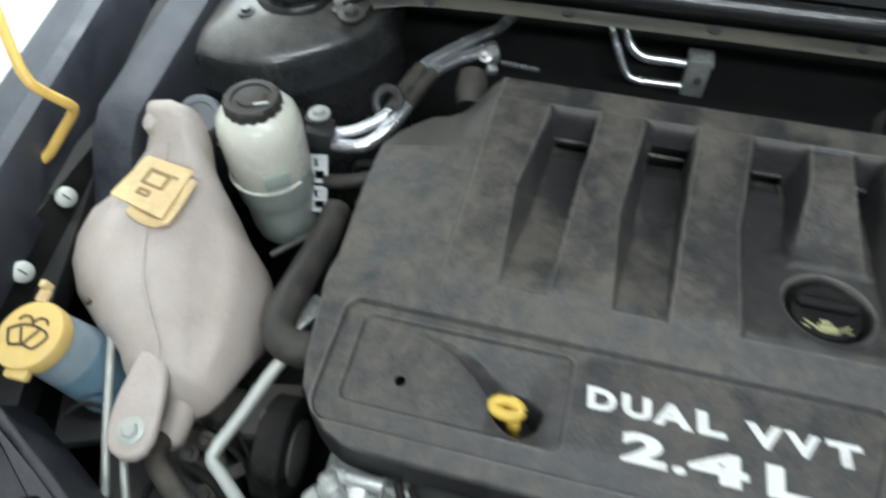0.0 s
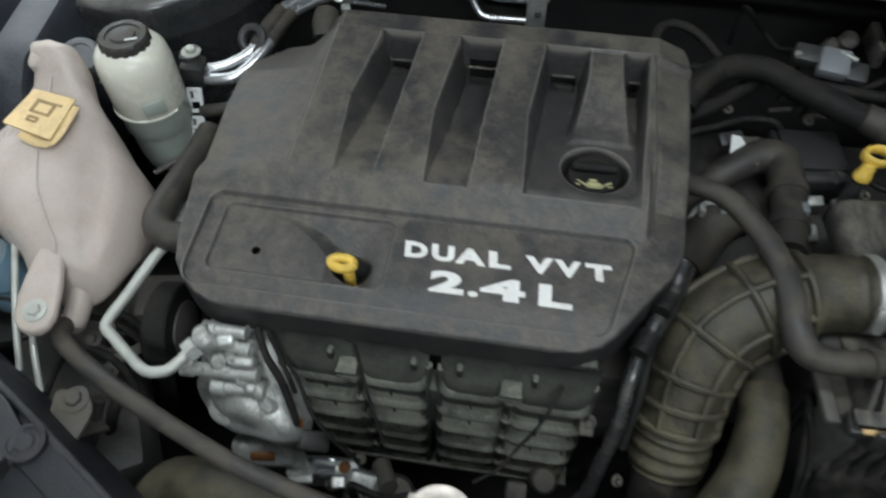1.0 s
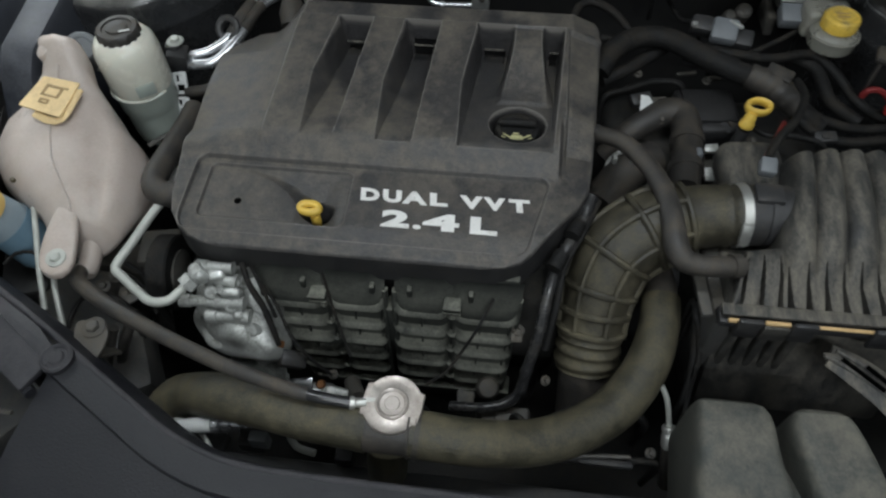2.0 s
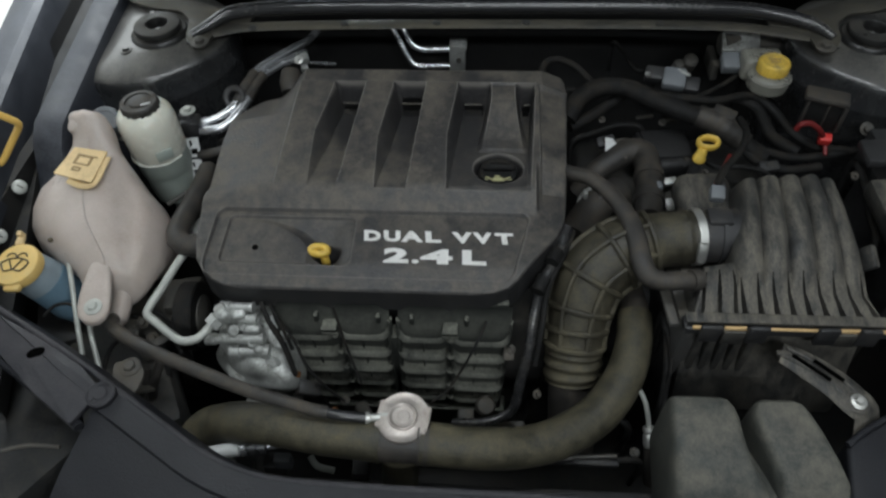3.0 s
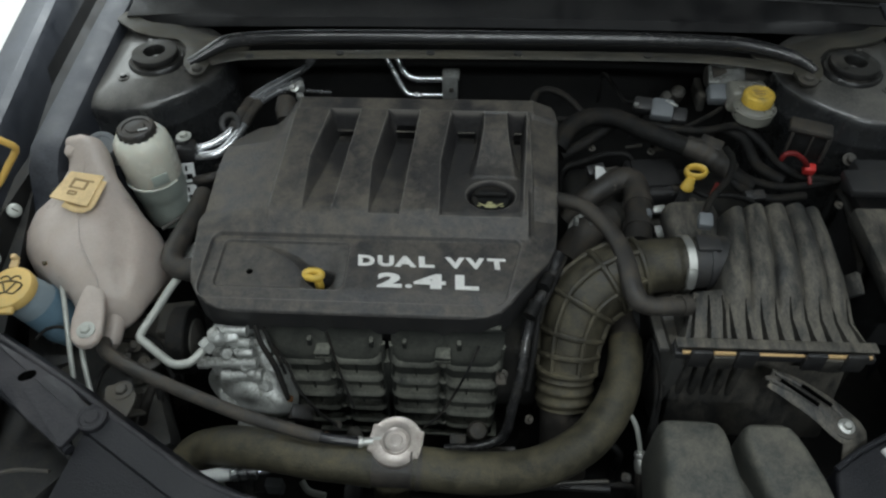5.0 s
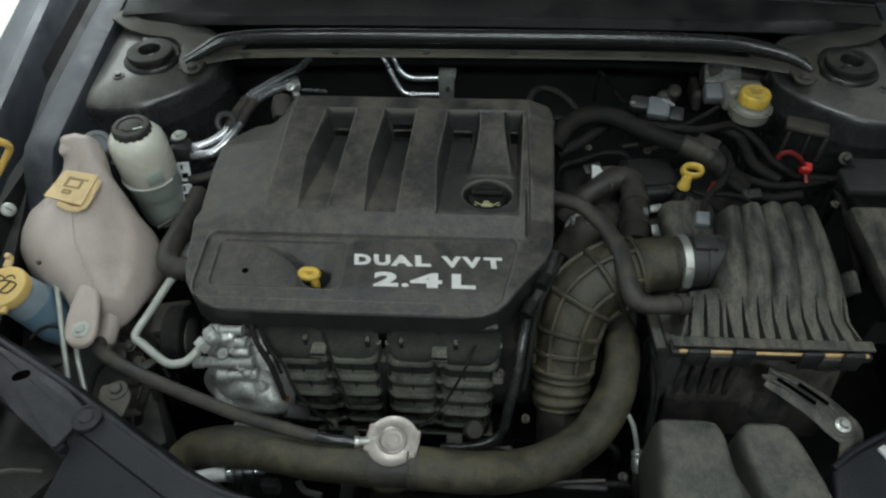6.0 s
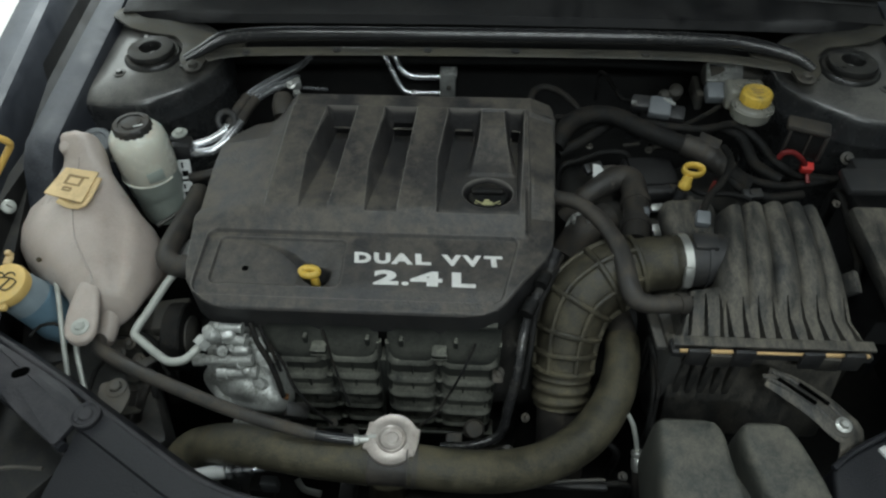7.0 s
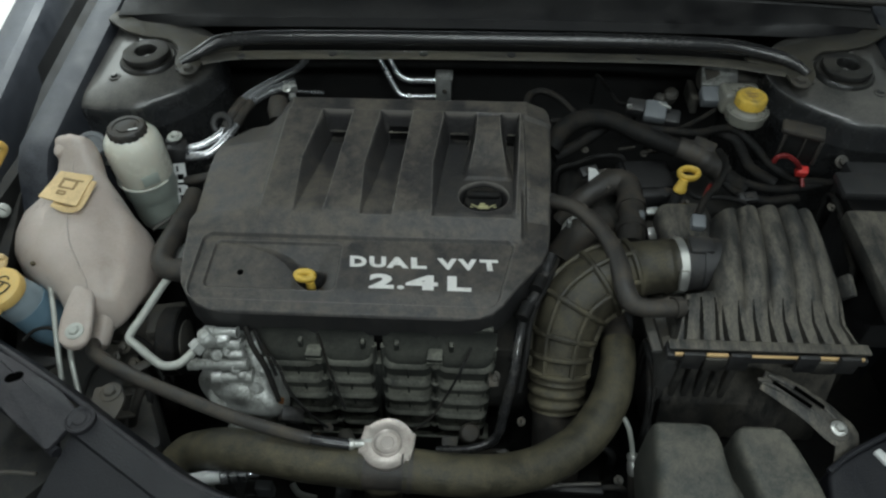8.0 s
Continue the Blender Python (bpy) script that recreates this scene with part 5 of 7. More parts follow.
# ---- front: radiator hose, cap, closing panel ----
rh = thing("radiator_hose", "thick dusty upper radiator hose in a wide bend", "radiator hose")
part("hose", Geo().tube([(-0.392, -0.185, 0.700), (-0.376, -0.170, 0.752), (-0.356, -0.156, 0.772), (-0.334, -0.155, 0.784), (-0.304, -0.163, 0.808), (-0.265, -0.172, 0.824), (-0.230, -0.179, 0.832), (-0.197, -0.185, 0.834), (-0.165, -0.188, 0.835), (-0.127, -0.192, 0.836)], 0.0240, 22, 0.006), RUBBER, rh)
part("hose", Geo().tube([(-0.086, -0.192, 0.836), (-0.069, -0.192, 0.834), (-0.038, -0.191, 0.827), (-0.006, -0.188, 0.820), (0.026, -0.180, 0.808), (0.056, -0.169, 0.800), (0.0865, -0.1525, 0.795), (0.1185, -0.1285, 0.793), (0.143, -0.099, 0.795), (0.161, -0.066, 0.800), (0.172, -0.0275, 0.805), (0.1755, 0.008, 0.808)], [0.0240, 0.0238, 0.0235, 0.0235, 0.0237, 0.0240, 0.0243, 0.0245, 0.0245, 0.0238, 0.0228, 0.0222], 22, 0.006), RUBBER, rh)
part("outlet_pipe", Geo().tube([(0.1745, 0.000, 0.8075), (0.1755, 0.024, 0.806), (0.173, 0.060, 0.796), (0.170, 0.090, 0.775)], 0.0195, 22, 0.007), HOSE, rh, "dark outlet pipe entering the hose")
part("filler_pipe", Geo().tube([(-0.133, -0.1915, 0.836), (-0.1065, -0.192, 0.836), (-0.080, -0.192, 0.8355)], [0.0228, 0.0225, 0.0228], 22), HOSE, rh, "black filler neck between the hose ends")
for a, b in (((-0.0815, -0.192, 0.8355), (-0.0765, -0.192, 0.835)), ((-0.0870, -0.192, 0.836), (-0.0850, -0.192, 0.836))):
    part("hose_clamp", Geo().tube([a, b], 0.0252, 24, 0.004), HOSE, rh)
part("neck", Geo().lathe((-0.1045, -0.1745, 0), [(0.021, 0.815), (0.021, 0.845), (0.0285, 0.848), (0.0285, 0.852)], 28), STEEL, rh)
part("lower_stub", Geo().tube([(-0.109, -0.190, 0.818), (-0.112, -0.199, 0.775), (-0.116, -0.203, 0.720)], [0.022, 0.0215, 0.022], 18), RUBBER, rh)

rc = thing("pressure_cap", "round worn metal radiator cap with two ears", "radiator cap")


def cap_ears(a, i):
    """Two ears, each hollowed between its pointed corners."""
    d = abs((a + 0.12 + math.pi / 2) % math.pi - math.pi / 2)
    if i >= 6:
        return 1.0
    if d < 0.50:
        return 0.99 + 0.115 * (d / 0.50) ** 3
    return 0.99 + 0.115 * (1 - step01(d, 0.50, 0.62)) + 0.015 * step01(d, 0.7, 1.3)


part("cap_disc", Geo().lathe((-0.1045, -0.1735, 0.8520), [(0.0285, 0.0), (0.0300, 0.002), (0.0304, 0.0065), (0.0296, 0.0085), (0.0280, 0.0078), (0.0200, 0.0082), (0.0166, 0.0088), (0.0158, 0.0116), (0.0148, 0.0122), (0.0134, 0.0114), (0.0120, 0.0096), (0.0080, 0.0094), (0.0068, 0.0104), (0.002, 0.0105)], 120, cap_ears), CAPMETAL, rc, angle=30)
part("cap_stamp", Geo().box(pose(-0.1265, -0.1715, 0.8603, 0, 0, 4), (0.016, 0.004, 0.0008), 0), BOLT, rc)

# closing panel over the headlamp: a dark sheet with a rolled edge
edge = [(-0.619, -0.058, 0.875), (-0.554, -0.091, 0.872), (-0.483, -0.129, 0.869), (-0.428, -0.161, 0.866), (-0.360, -0.200, 0.862), (-0.319, -0.223, 0.860), (-0.275, -0.240, 0.858), (-0.227, -0.249, 0.857), (-0.126, -0.252, 0.856), (0.019, -0.253, 0.856), (0.149, -0.256, 0.856)]
panel = thing("front_closing_panel", "blue-black plastic closing panel with rolled edge", "panel")
part("rolled_edge", Geo().tube(edge, 0.0042, 10), SUPPORT, panel)
g = Geo()
SHEET_FROM = -0.453
EP, _ = smooth_path(edge, 0.001, 0.02)
rings = []
for i, p in enumerate(EP):
    if p.x < SHEET_FROM:
        continue
    side = Vector((-0.22, -1, 0)).normalized()
    rings.append([p + side * d + Vector((0, 0, h)) for d, h in ((0.0, 0.0025), (0.012, 0.004), (0.03, 0.002), (0.032, -0.004), (0.10, -0.016), (0.20, -0.05), (0.30, -0.12), (0.34, -0.3))])
part("sheet", g.rings(rings, closed=False), PANEL, panel)
part("flange", Geo().rings([[p + Vector((0, 0, -0.002)), p + Vector((0.006, 0.010, -0.020)), p + Vector((0.010, 0.014, -0.05))] for p in EP], closed=False), PANEL, panel)

sup = thing("headlamp_support", "dusty dark headlamp support with fixing holes", "support bracket")
o = [(-0.618, -0.064, 0.872), (-0.552, -0.096, 0.872), (-0.480, -0.134, 0.872), (-0.445, -0.163, 0.872), (-0.452, -0.177, 0.872), (-0.465, -0.207, 0.872), (-0.525, -0.169, 0.872), (-0.589, -0.120, 0.872)]
part("support_plate", Geo().prism(rounded([(p[0], p[1]) for p in o], 0.006, 3), 0.868, 0.876, bevel=0.002), SUPPORT, sup)
part("support_hole", Geo().lathe((-0.542, -0.119, 0.876), [(0.0085, -0.004), (0.0085, 0.0001), (0.004, 0.0002)], 18, lambda a, i: 1 + 0.25 * math.cos(2 * a - 0.8)), BLACK, sup)
part("push_clip", Geo().lathe((-0.445, -0.168, 0.874), [(0.0165, -0.006), (0.0165, 0.0015), (0.0145, 0.0030), (0.0125, 0.0020), (0.0115, 0.0005), (0.0085, 0.0010), (0.0070, 0.0030), (0.003, 0.0034)], 28), SUPPORT, sup)
part("edge_strip", Geo().tube([(-0.592, -0.122, 0.866), (-0.542, -0.152, 0.866), (-0.487, -0.185, 0.866), (-0.459, -0.204, 0.866)], 0.006, 8), PANEL, sup)
lamp_ = thing("headlamp_housing", "dark headlamp housing below the support", "headlamp")
part("housing", Geo().box(Matrix.Translation((-0.614, -0.168, 0.720)) @ pose(0, 0, 0, 0, 0, -35), (0.16, 0.12, 0.06), 0.01), CASTING, lamp_)
part("housing_lip", Geo().tube([(-0.560, -0.221, 0.830), (-0.531, -0.213, 0.830), (-0.494, -0.213, 0.830)], 0.0025, 8), STEEL, lamp_)

lb = thing("latch_bracket", "grey steel bracket with a slotted bolt", "bracket")
part("bracket_plate", Geo().prism(rounded([(p[0], p[1]) for p in ((-0.463, -0.110, 0.845), (-0.432, -0.107, 0.845), (-0.420, -0.123, 0.845), (-0.422, -0.153, 0.845), (-0.456, -0.136, 0.845))], 0.008, 4), 0.841, 0.846, bevel=0.001), STEEL, lb)
part("bracket_leg", Geo().box(Matrix.Translation((-0.448, -0.130, 0.825)) @ pose(0, 0, 0, -50, 0, -25), (0.045, 0.05, 0.004), 0.001), STEEL, lb)
part("bracket_bolt", hex_bolt(Geo(), (-0.440, -0.117, 0.846), 0.0075, 0.006), STEEL, lb)
for pts in ([(-0.429, -0.107, 0.830), (-0.441, -0.122, 0.800), (-0.459, -0.125, 0.760)], [(-0.431, -0.081, 0.800), (-0.447, -0.108, 0.760), (-0.460, -0.119, 0.700)]):
    solo("drain_tube", Geo().tube(pts, 0.006, 10), HOSE, "black drain tube running down behind the panel", "tube")
fr = thing("frame_rail", "dark painted front frame rail under the tank", "frame rail")
part("rail", Geo().box(Matrix.Translation((-0.541, -0.010, 0.720)) @ pose(0, 0, 0, 0, 0, 30), (0.12, 0.36, 0.07), 0.012), BAY, fr)
part("rail_cover", Geo().box(Matrix.Translation((-0.619, 0.000, 0.755)) @ pose(0, 0, 0, 6, 0, 20), (0.06, 0.08, 0.02), 0.006), PLASTIC, fr)
part("rail_boss", Geo().lathe((-0.611, 0.011, 0.768), [(0.016, 0), (0.016, 0.004), (0.010, 0.006)], 20), PLASTIC, fr)
solo("guide_wire", Geo().tube([(-0.583, -0.045, 0.840), (-0.572, -0.032, 0.845), (-0.555, -0.028, 0.845), (-0.542, -0.030, 0.840)], 0.0022, 8), WIRE, "thin black wire loop by the washer neck", "wire")

# clutter low between hose and closing panel
cn = thing("sensor_connector", "pale metal and plastic sensor connector", "connector")
cmx = aim((-0.347, -0.196, 0.790), (-0.279, -0.185, 0.790))
part("connector_body", Geo().lathe(cmx, [(0.003, 0), (0.007, 0.012), (0.0085, 0.03), (0.0085, 0.045)], 14), CLIP, cn)
part("connector_ribs", Geo().lathe(cmx, [(0.006, 0.046), (0.0095, 0.047), (0.0095, 0.054), (0.0055, 0.055), (0.0055, 0.057), (0.0095, 0.058), (0.0095, 0.065), (0.0055, 0.066), (0.0055, 0.068), (0.0095, 0.069), (0.0095, 0.076), (0.006, 0.078), (0.005, 0.09)], 16), PIPE, cn)
solo("drain_pipe", Geo().tube([(-0.352, -0.182, 0.772), (-0.338, -0.184, 0.776), (-0.322, -0.190, 0.774), (-0.311, -0.200, 0.768), (-0.302, -0.212, 0.760)], 0.0028, 10), DULLPIPE, "thin pale curved drain pipe below the radiator hose", "pipe")
fn = thing("fan_shroud", "black radiator fan shroud with wires", "fan shroud")
part("shroud", Geo().box((-0.02, -0.225, 0.735), (0.70, 0.05, 0.02), 0.006).box((-0.02, -0.27, 0.70), (0.72, 0.03, 0.10), 0.006), PLASTIC, fn)
for p, s in (((-0.266, -0.188, 0.750), (0.03, 0.02, 0.02)), ((-0.313, -0.191, 0.740), (0.03, 0.02, 0.015)), ((0.096, -0.174, 0.760), (0.10, 0.008, 0.008)), ((-0.162, -0.187, 0.750), (0.02, 0.03, 0.02))):
    part("shroud_clip", Geo().box(p, s, 0.003), PLASTIC, fn)
part("fan_wire", Geo().tube([(-0.225, -0.181, 0.760), (-0.216, -0.191, 0.755), (-0.194, -0.196, 0.755)], 0.004, 8), DULLPIPE, fn)
part("fan_plug", Geo().box((-0.253, -0.193, 0.770), (0.02, 0.012, 0.024), 0.002), GREY, fn)
part("fan_wire", Geo().tube([(0.036, -0.181, 0.760), (0.089, -0.171, 0.765), (0.143, -0.166, 0.765)], 0.0022, 8), STEEL, fn)
th = thing("thermostat_housing", "grey cast housing low beneath the intake manifold", "thermostat housing")
part("housing", Geo().box(Matrix.Translation((0.008, -0.116, 0.690)) @ pose(0, 0, 0, 18, 0, 4), (0.064, 0.040, 0.030), 0.005, 3), STEEL, th)
part("cover_plate", Geo().box(Matrix.Translation((0.009, -0.119, 0.708)) @ pose(0, 0, 0, 18, 0, 4), (0.056, 0.034, 0.005), 0.002).box(Matrix.Translation((0.012, -0.117, 0.7125)) @ pose(0, 0, 0, 18, 0, 4), (0.030, 0.014, 0.005), 0.002), STEEL, th, "grey cover plate with a raised pad")
part("neck", Geo().lathe(aim((-0.014, -0.070, 0.690), (-0.012, -0.080, 0.715)), [(0.014, -0.01), (0.014, 0.010), (0.011, 0.014), (0.004, 0.015)], 20), STEEL, th)
part("lug", Geo().box(Matrix.Translation((-0.040, -0.086, 0.690)) @ pose(0, 0, 0, 25, 0, 0), (0.022, 0.020, 0.018), 0.004), BAY, th)
part("edge_bolt", hex_bolt(Geo(), Matrix.Translation((0.028, -0.122, 0.711)) @ pose(0, 0, 0, 18, 0, 0), 0.0045, 0.005), BOLT, th)

# vertical loom between manifold and duct
vl = thing("engine_wiring", "black taped harness running down beside the duct", "wiring harness")
part("sleeve", Geo().tube([(0.084, 0.087, 0.885), (0.072, 0.046, 0.875), (0.053, 0.009, 0.870), (0.043, -0.025, 0.850), (0.038, -0.056, 0.820), (0.029, -0.081, 0.780), (0.020, -0.100, 0.740), (-0.012, -0.112, 0.730), (-0.056, -0.111, 0.720)], [0.010, 0.0085, 0.007, 0.0066, 0.0066, 0.0066, 0.0066, 0.006, 0.006], 12, shape=lambda s, a: 1 + 0.05 * math.sin(s * 700)), TUBE, vl)
part("strand", Geo().tube([(0.094, 0.086, 0.880), (0.076, 0.038, 0.880), (0.059, 0.004, 0.865), (0.053, -0.035, 0.840), (0.046, -0.067, 0.800)], 0.004, 8), WIRE, vl)
for a, b in (((0.071, 0.048, 0.885), (0.063, 0.029, 0.885)), ((0.054, 0.008, 0.882), (0.045, -0.011, 0.878))):
    part("tape_wrap", Geo().tube([a, b], 0.0092, 12, 0.004), WIRE, vl, "worn black tape")
nb = thing("manifold_bolt", "shiny flange bolt at the manifold edge", "bolt")
part("bolt_head", hex_bolt(Geo(), Matrix.Translation((0.015, -0.046, 0.800)) @ pose(0, 0, 0, 50, 0, 0), 0.0045, 0.006), STEEL, nb)
part("bolt_bracket", Geo().box(Matrix.Translation((0.014, -0.051, 0.795)) @ pose(0, 0, 0, 30, 0, 0), (0.014, 0.014, 0.010), 0.003), STEEL, nb)

# ---- air intake ----
duct = thing("air_intake_duct", "ribbed rubber air intake duct bending downward", "air duct")
axis = [(0.264, 0.080, 0.885), (0.239, 0.077, 0.885), (0.199, 0.072, 0.882), (0.158, 0.060, 0.874), (0.120, 0.038, 0.855), (0.104, 0.009, 0.826), (0.0995, -0.020, 0.795), (0.098, -0.044, 0.765), (0.0985, -0.056, 0.750)]
rad = [0.0335, 0.034, 0.036, 0.043, 0.0425, 0.0395, 0.0355, 0.0365, 0.036]


def corrugation(s, a):
    near = 1.0
    for c in (0.020, 0.034):
        near += 0.06 * math.exp(-((s - c) / 0.003) ** 2)
    if s > 0.262:
        near += 0.09 * (0.5 + 0.5 * math.cos((s - 0.262) * 2 * math.pi / 0.015)) - 0.03
    return near


def frames_along(pts, radius, step):
    """Places, radii, lengths and the two cross directions along a smooth path."""
    P, R = smooth_path(pts, radius, step)
    rows, s, u = [], 0.0, None
    for i, p in enumerate(P):
        t = (P[min(i + 1, len(P) - 1)] - P[max(i - 1, 0)]).normalized()
        u = (Vector((0, 0, 1)) - t * t.z).normalized() if u is None else (u - t * u.dot(t)).normalized()
        s += (p - P[i - 1]).length if i else 0.0
        rows.append((p, R[i], s, u, t.cross(u)))
    return rows


part("duct_body", Geo().tube(axis, rad, 48, 0.0022, corrugation), DUCT, duct, angle=50)
part("lower_sleeve", Geo().tube([(0.0982, -0.050, 0.757), (0.0995, -0.066, 0.735), (0.101, -0.090, 0.700), (0.102, -0.110, 0.665)], 0.0315, 28, 0.006), HOSE, duct, "dark sleeve below the corrugated end")
ROWS_D = frames_along(axis, rad, 0.004)
for c in (0.078, 0.122, 0.166, 0.205, 0.232, 0.252):
    p, r, s_, u, w = min(ROWS_D, key=lambda q: abs(q[2] - c))
    part("ring_rib", Geo().tube([p + (u * math.cos(a) + w * math.sin(a)) * (r + 0.0015) for a in [2 * math.pi * k / 40 for k in range(41)]], 0.0042, 8, 0.006), DUCT, duct)
for q in (-2.0, -1.05, -0.10, 0.85, 1.8):
    line = [p + (u * math.cos(q) + w * math.sin(q)) * (r + 0.0012) for p, r, s_, u, w in ROWS_D if 0.072 < s_ < 0.254]
    part("long_rib", Geo().tube(line[::3], 0.0038, 8, 0.006), DUCT, duct)
ring_a, ring_b = Vector((0.240, 0.077, 0.885)), Vector((0.250, 0.078, 0.885))
clamp = part("hose_clamp", Geo().tube([ring_a, ring_b], 0.0365, 36, 0.004), BOLT, duct, "worn steel worm clamp")
part("clamp_screw", Geo().lathe(aim((0.247, 0.040, 0.884), (0.247, 0.046, 0.904)), [(0.0060, 0), (0.0060, 0.006), (0.0045, 0.007), (0.0045, 0.022)], 12), BOLT, clamp)
part("clamp_housing", Geo().box(Matrix.Translation((0.246, 0.043, 0.899)) @ pose(0, 0, 0, 70, 0, 0), (0.012, 0.022, 0.008), 0.002), BOLT, clamp)

ab = thing("air_filter_box", "dusty black air filter box with ribbed lid", "air filter box")
FL, FR, BL, BR = Vector((0.222, -0.038, 0.884)), Vector((0.442, -0.037, 0.884)), Vector((0.303, 0.163, 0.905)), Vector((0.433, 0.167, 0.905))


LID_LEFT = [(0.0, Vector((0.273, -0.037, 0.884))), (0.30, Vector((0.273, 0.002, 0.900))), (0.45, Vector((0.275, 0.028, 0.904))), (0.65, Vector((0.283, 0.073, 0.907))), (0.85, Vector((0.294, 0.124, 0.907))), (1.0, BL)]
LID_RIGHT = [(0.0, FR), (0.15, Vector((0.436, -0.010, 0.882))), (0.45, Vector((0.435, 0.048, 0.897))), (0.75, Vector((0.433, 0.106, 0.905))), (0.92, Vector((0.433, 0.151, 0.906))), (1.0, BR)]


def lid_point(u, v):
    """u across, v from the front lip to the back; the lid bows up and curls down at its end."""
    p = lerp_rows(LID_LEFT, v).lerp(lerp_rows(LID_RIGHT, v), u)
    p.z += 0.022 * math.sin(math.pi * min(1, v * 1.1) * 0.7) * (1 - (2 * u - 1) ** 4) - 0.025 * step01(v, 0.92, 1.0) ** 2
    return p


g = Geo()
rings = []
nu, nv = 230, 70
for j in range(nv + 1):
    v = j / nv
    row = []
    for i in range(nu + 1):
        u = i / nu
        p = lid_point(u, v)
        wave = 1.6 * abs(math.sin(math.pi * (u * 5.0 - 0.1))) ** 0.6 - 1.0
        high = 0.0068 * wave * step01(v, 0.16, 0.3) * step01(1 - v, 0.0, 0.06)
        flutes = (u * 9.2 + 0.55) % 1.0
        low = -0.013 * (1 if flutes < 0.36 * (0.30 - v) / 0.30 else 0) * (0.04 < u < 0.98)
        side = -0.045 * step01(u, 0.965, 1.0) - 0.03 * step01(1 - u, 0.975, 1.0)
        p.z += high + low + side
        row.append(p)
    rings.append(row)
g.rings(rings, closed=False)
lid = part("lid", g, AIRBOX, ab, angle=35)
g = Geo()
back = [r for r in rings[-1]]
g.rings([back, [p + Vector((0, 0.006, -0.03)) for p in back], [p + Vector((0, 0.006, -0.16)) for p in back]], closed=False)
g.rings([[r[0] for r in rings], [r[0] + Vector((-0.004, 0, -0.14)) for r in rings]], closed=False)
g.rings([[r[-1] for r in rings], [r[-1] + Vector((0.004, 0, -0.14)) for r in rings]], closed=False)
part("lid_skirt", g, AIRBOX, ab)
along = (FR - FL).normalized()
mid_ = FL.lerp(FR, 0.5)
turn = math.degrees(math.atan2(along.y, along.x))
wide = (FR - FL).length
part("lid_lip", Geo().box(Matrix.Translation(mid_ + Vector((0, -0.006, -0.002))) @ pose(0, 0, 0, 0, 0, turn), (wide + 0.012, 0.014, 0.0040), 0.0015), AIRBOX, ab)
part("base_lip", Geo().box(Matrix.Translation(mid_ + Vector((0, -0.006, -0.0165))) @ pose(0, 0, 0, 0, 0, turn), (wide + 0.012, 0.020, 0.011), 0.002), PLASTIC, ab)
part("base_wall", Geo().box(Matrix.Translation(mid_ + Vector((0, 0.085, -0.115))) @ pose(0, 0, 0, 0, 0, turn) @ pose(0, 0, 0, -16, 0, 0), (wide - 0.01, 0.20, 0.18), 0.008), AIRBOX, ab)
for k in range(5):
    part("base_fin", Geo().box(Matrix.Translation(FL.lerp(FR, 0.08 + 0.07 * k) + Vector((0, -0.0085, -0.078))), (0.010, 0.014, 0.085), 0.003), AIRBOX, ab)
for u0, u1 in ((0.01, 0.10), (0.175, 0.29), (0.40, 0.66), (0.755, 0.875), (0.955, 1.0)):
    a, b = FL.lerp(FR, u0), FL.lerp(FR, u1)
    part("seal", Geo().box(Matrix.Translation((a + b) / 2 + Vector((0, -0.0145, -0.0092))) @ pose(0, 0, 0, 0, 0, turn), ((b - a).length, 0.004, 0.0045 if u0 != 0.40 else 0.0022), 0.001), ORANGE, ab, "orange rubber seal")
for u in (0.232, 0.815):
    c = FL.lerp(FR, u)
    part("tab", Geo().box(Matrix.Translation(c + Vector((0, -0.017, -0.024))) @ pose(0, 0, 0, 0, 0, turn), (0.026, 0.005, 0.024), 0.0015), AIRBOX, ab)
for u in (0.10, 0.345, 0.70, 0.91):
    part("latch", Geo().box(Matrix.Translation(FL.lerp(FR, u) + Vector((0, -0.019, -0.015))) @ pose(0, 0, 0, 0, 0, turn), (0.024, 0.006, 0.030), 0.002), PLASTIC, ab)
part("rear_clip", Geo().box(Matrix.Translation((0.448, 0.049, 0.885)) @ pose(0, 0, 0, 20, 25, 10), (0.010, 0.03, 0.024), 0.003), AIRBOX, ab)
SH = [Vector(p) for p in ((0.222, -0.038, 0.884), (0.275, -0.037, 0.884), (0.243, 0.025, 0.897), (0.279, 0.030, 0.902))]
rows = []
for j in range(25):
    v = j / 24
    row = []
    for i in range(49):
        u = i / 48
        p = SH[0].lerp(SH[1], u).lerp(SH[2].lerp(SH[3], u), v)
        p.z += 0.008 * math.sin(math.pi * v) - 0.02 * step01(v, 0.9, 1.0) - 0.02 * step01(1 - u, 0.9, 1.0) - 0.012 * (1 if (u * 2.6 + 0.6) % 1.0 < 0.34 * (0.8 - v) / 0.8 else 0)
        row.append(p)
    rows.append(row)
g = Geo().rings(rows, closed=False)
g.rings([rows[-1], [p + Vector((0, 0.004, -0.10)) for p in rows[-1]]], closed=False)
g.rings([[r[0] for r in rows], [r[0] + Vector((0, 0, -0.10)) for r in rows]], closed=False)
part("front_shoulder", g, AIRBOX, ab, angle=35)
part("side_shoulder", Geo().box(Matrix.Translation((0.275, 0.156, 0.868)) @ pose(0, 0, 0, 0, 0, 4), (0.075, 0.085, 0.045), 0.018, 4), AIRBOX, ab)

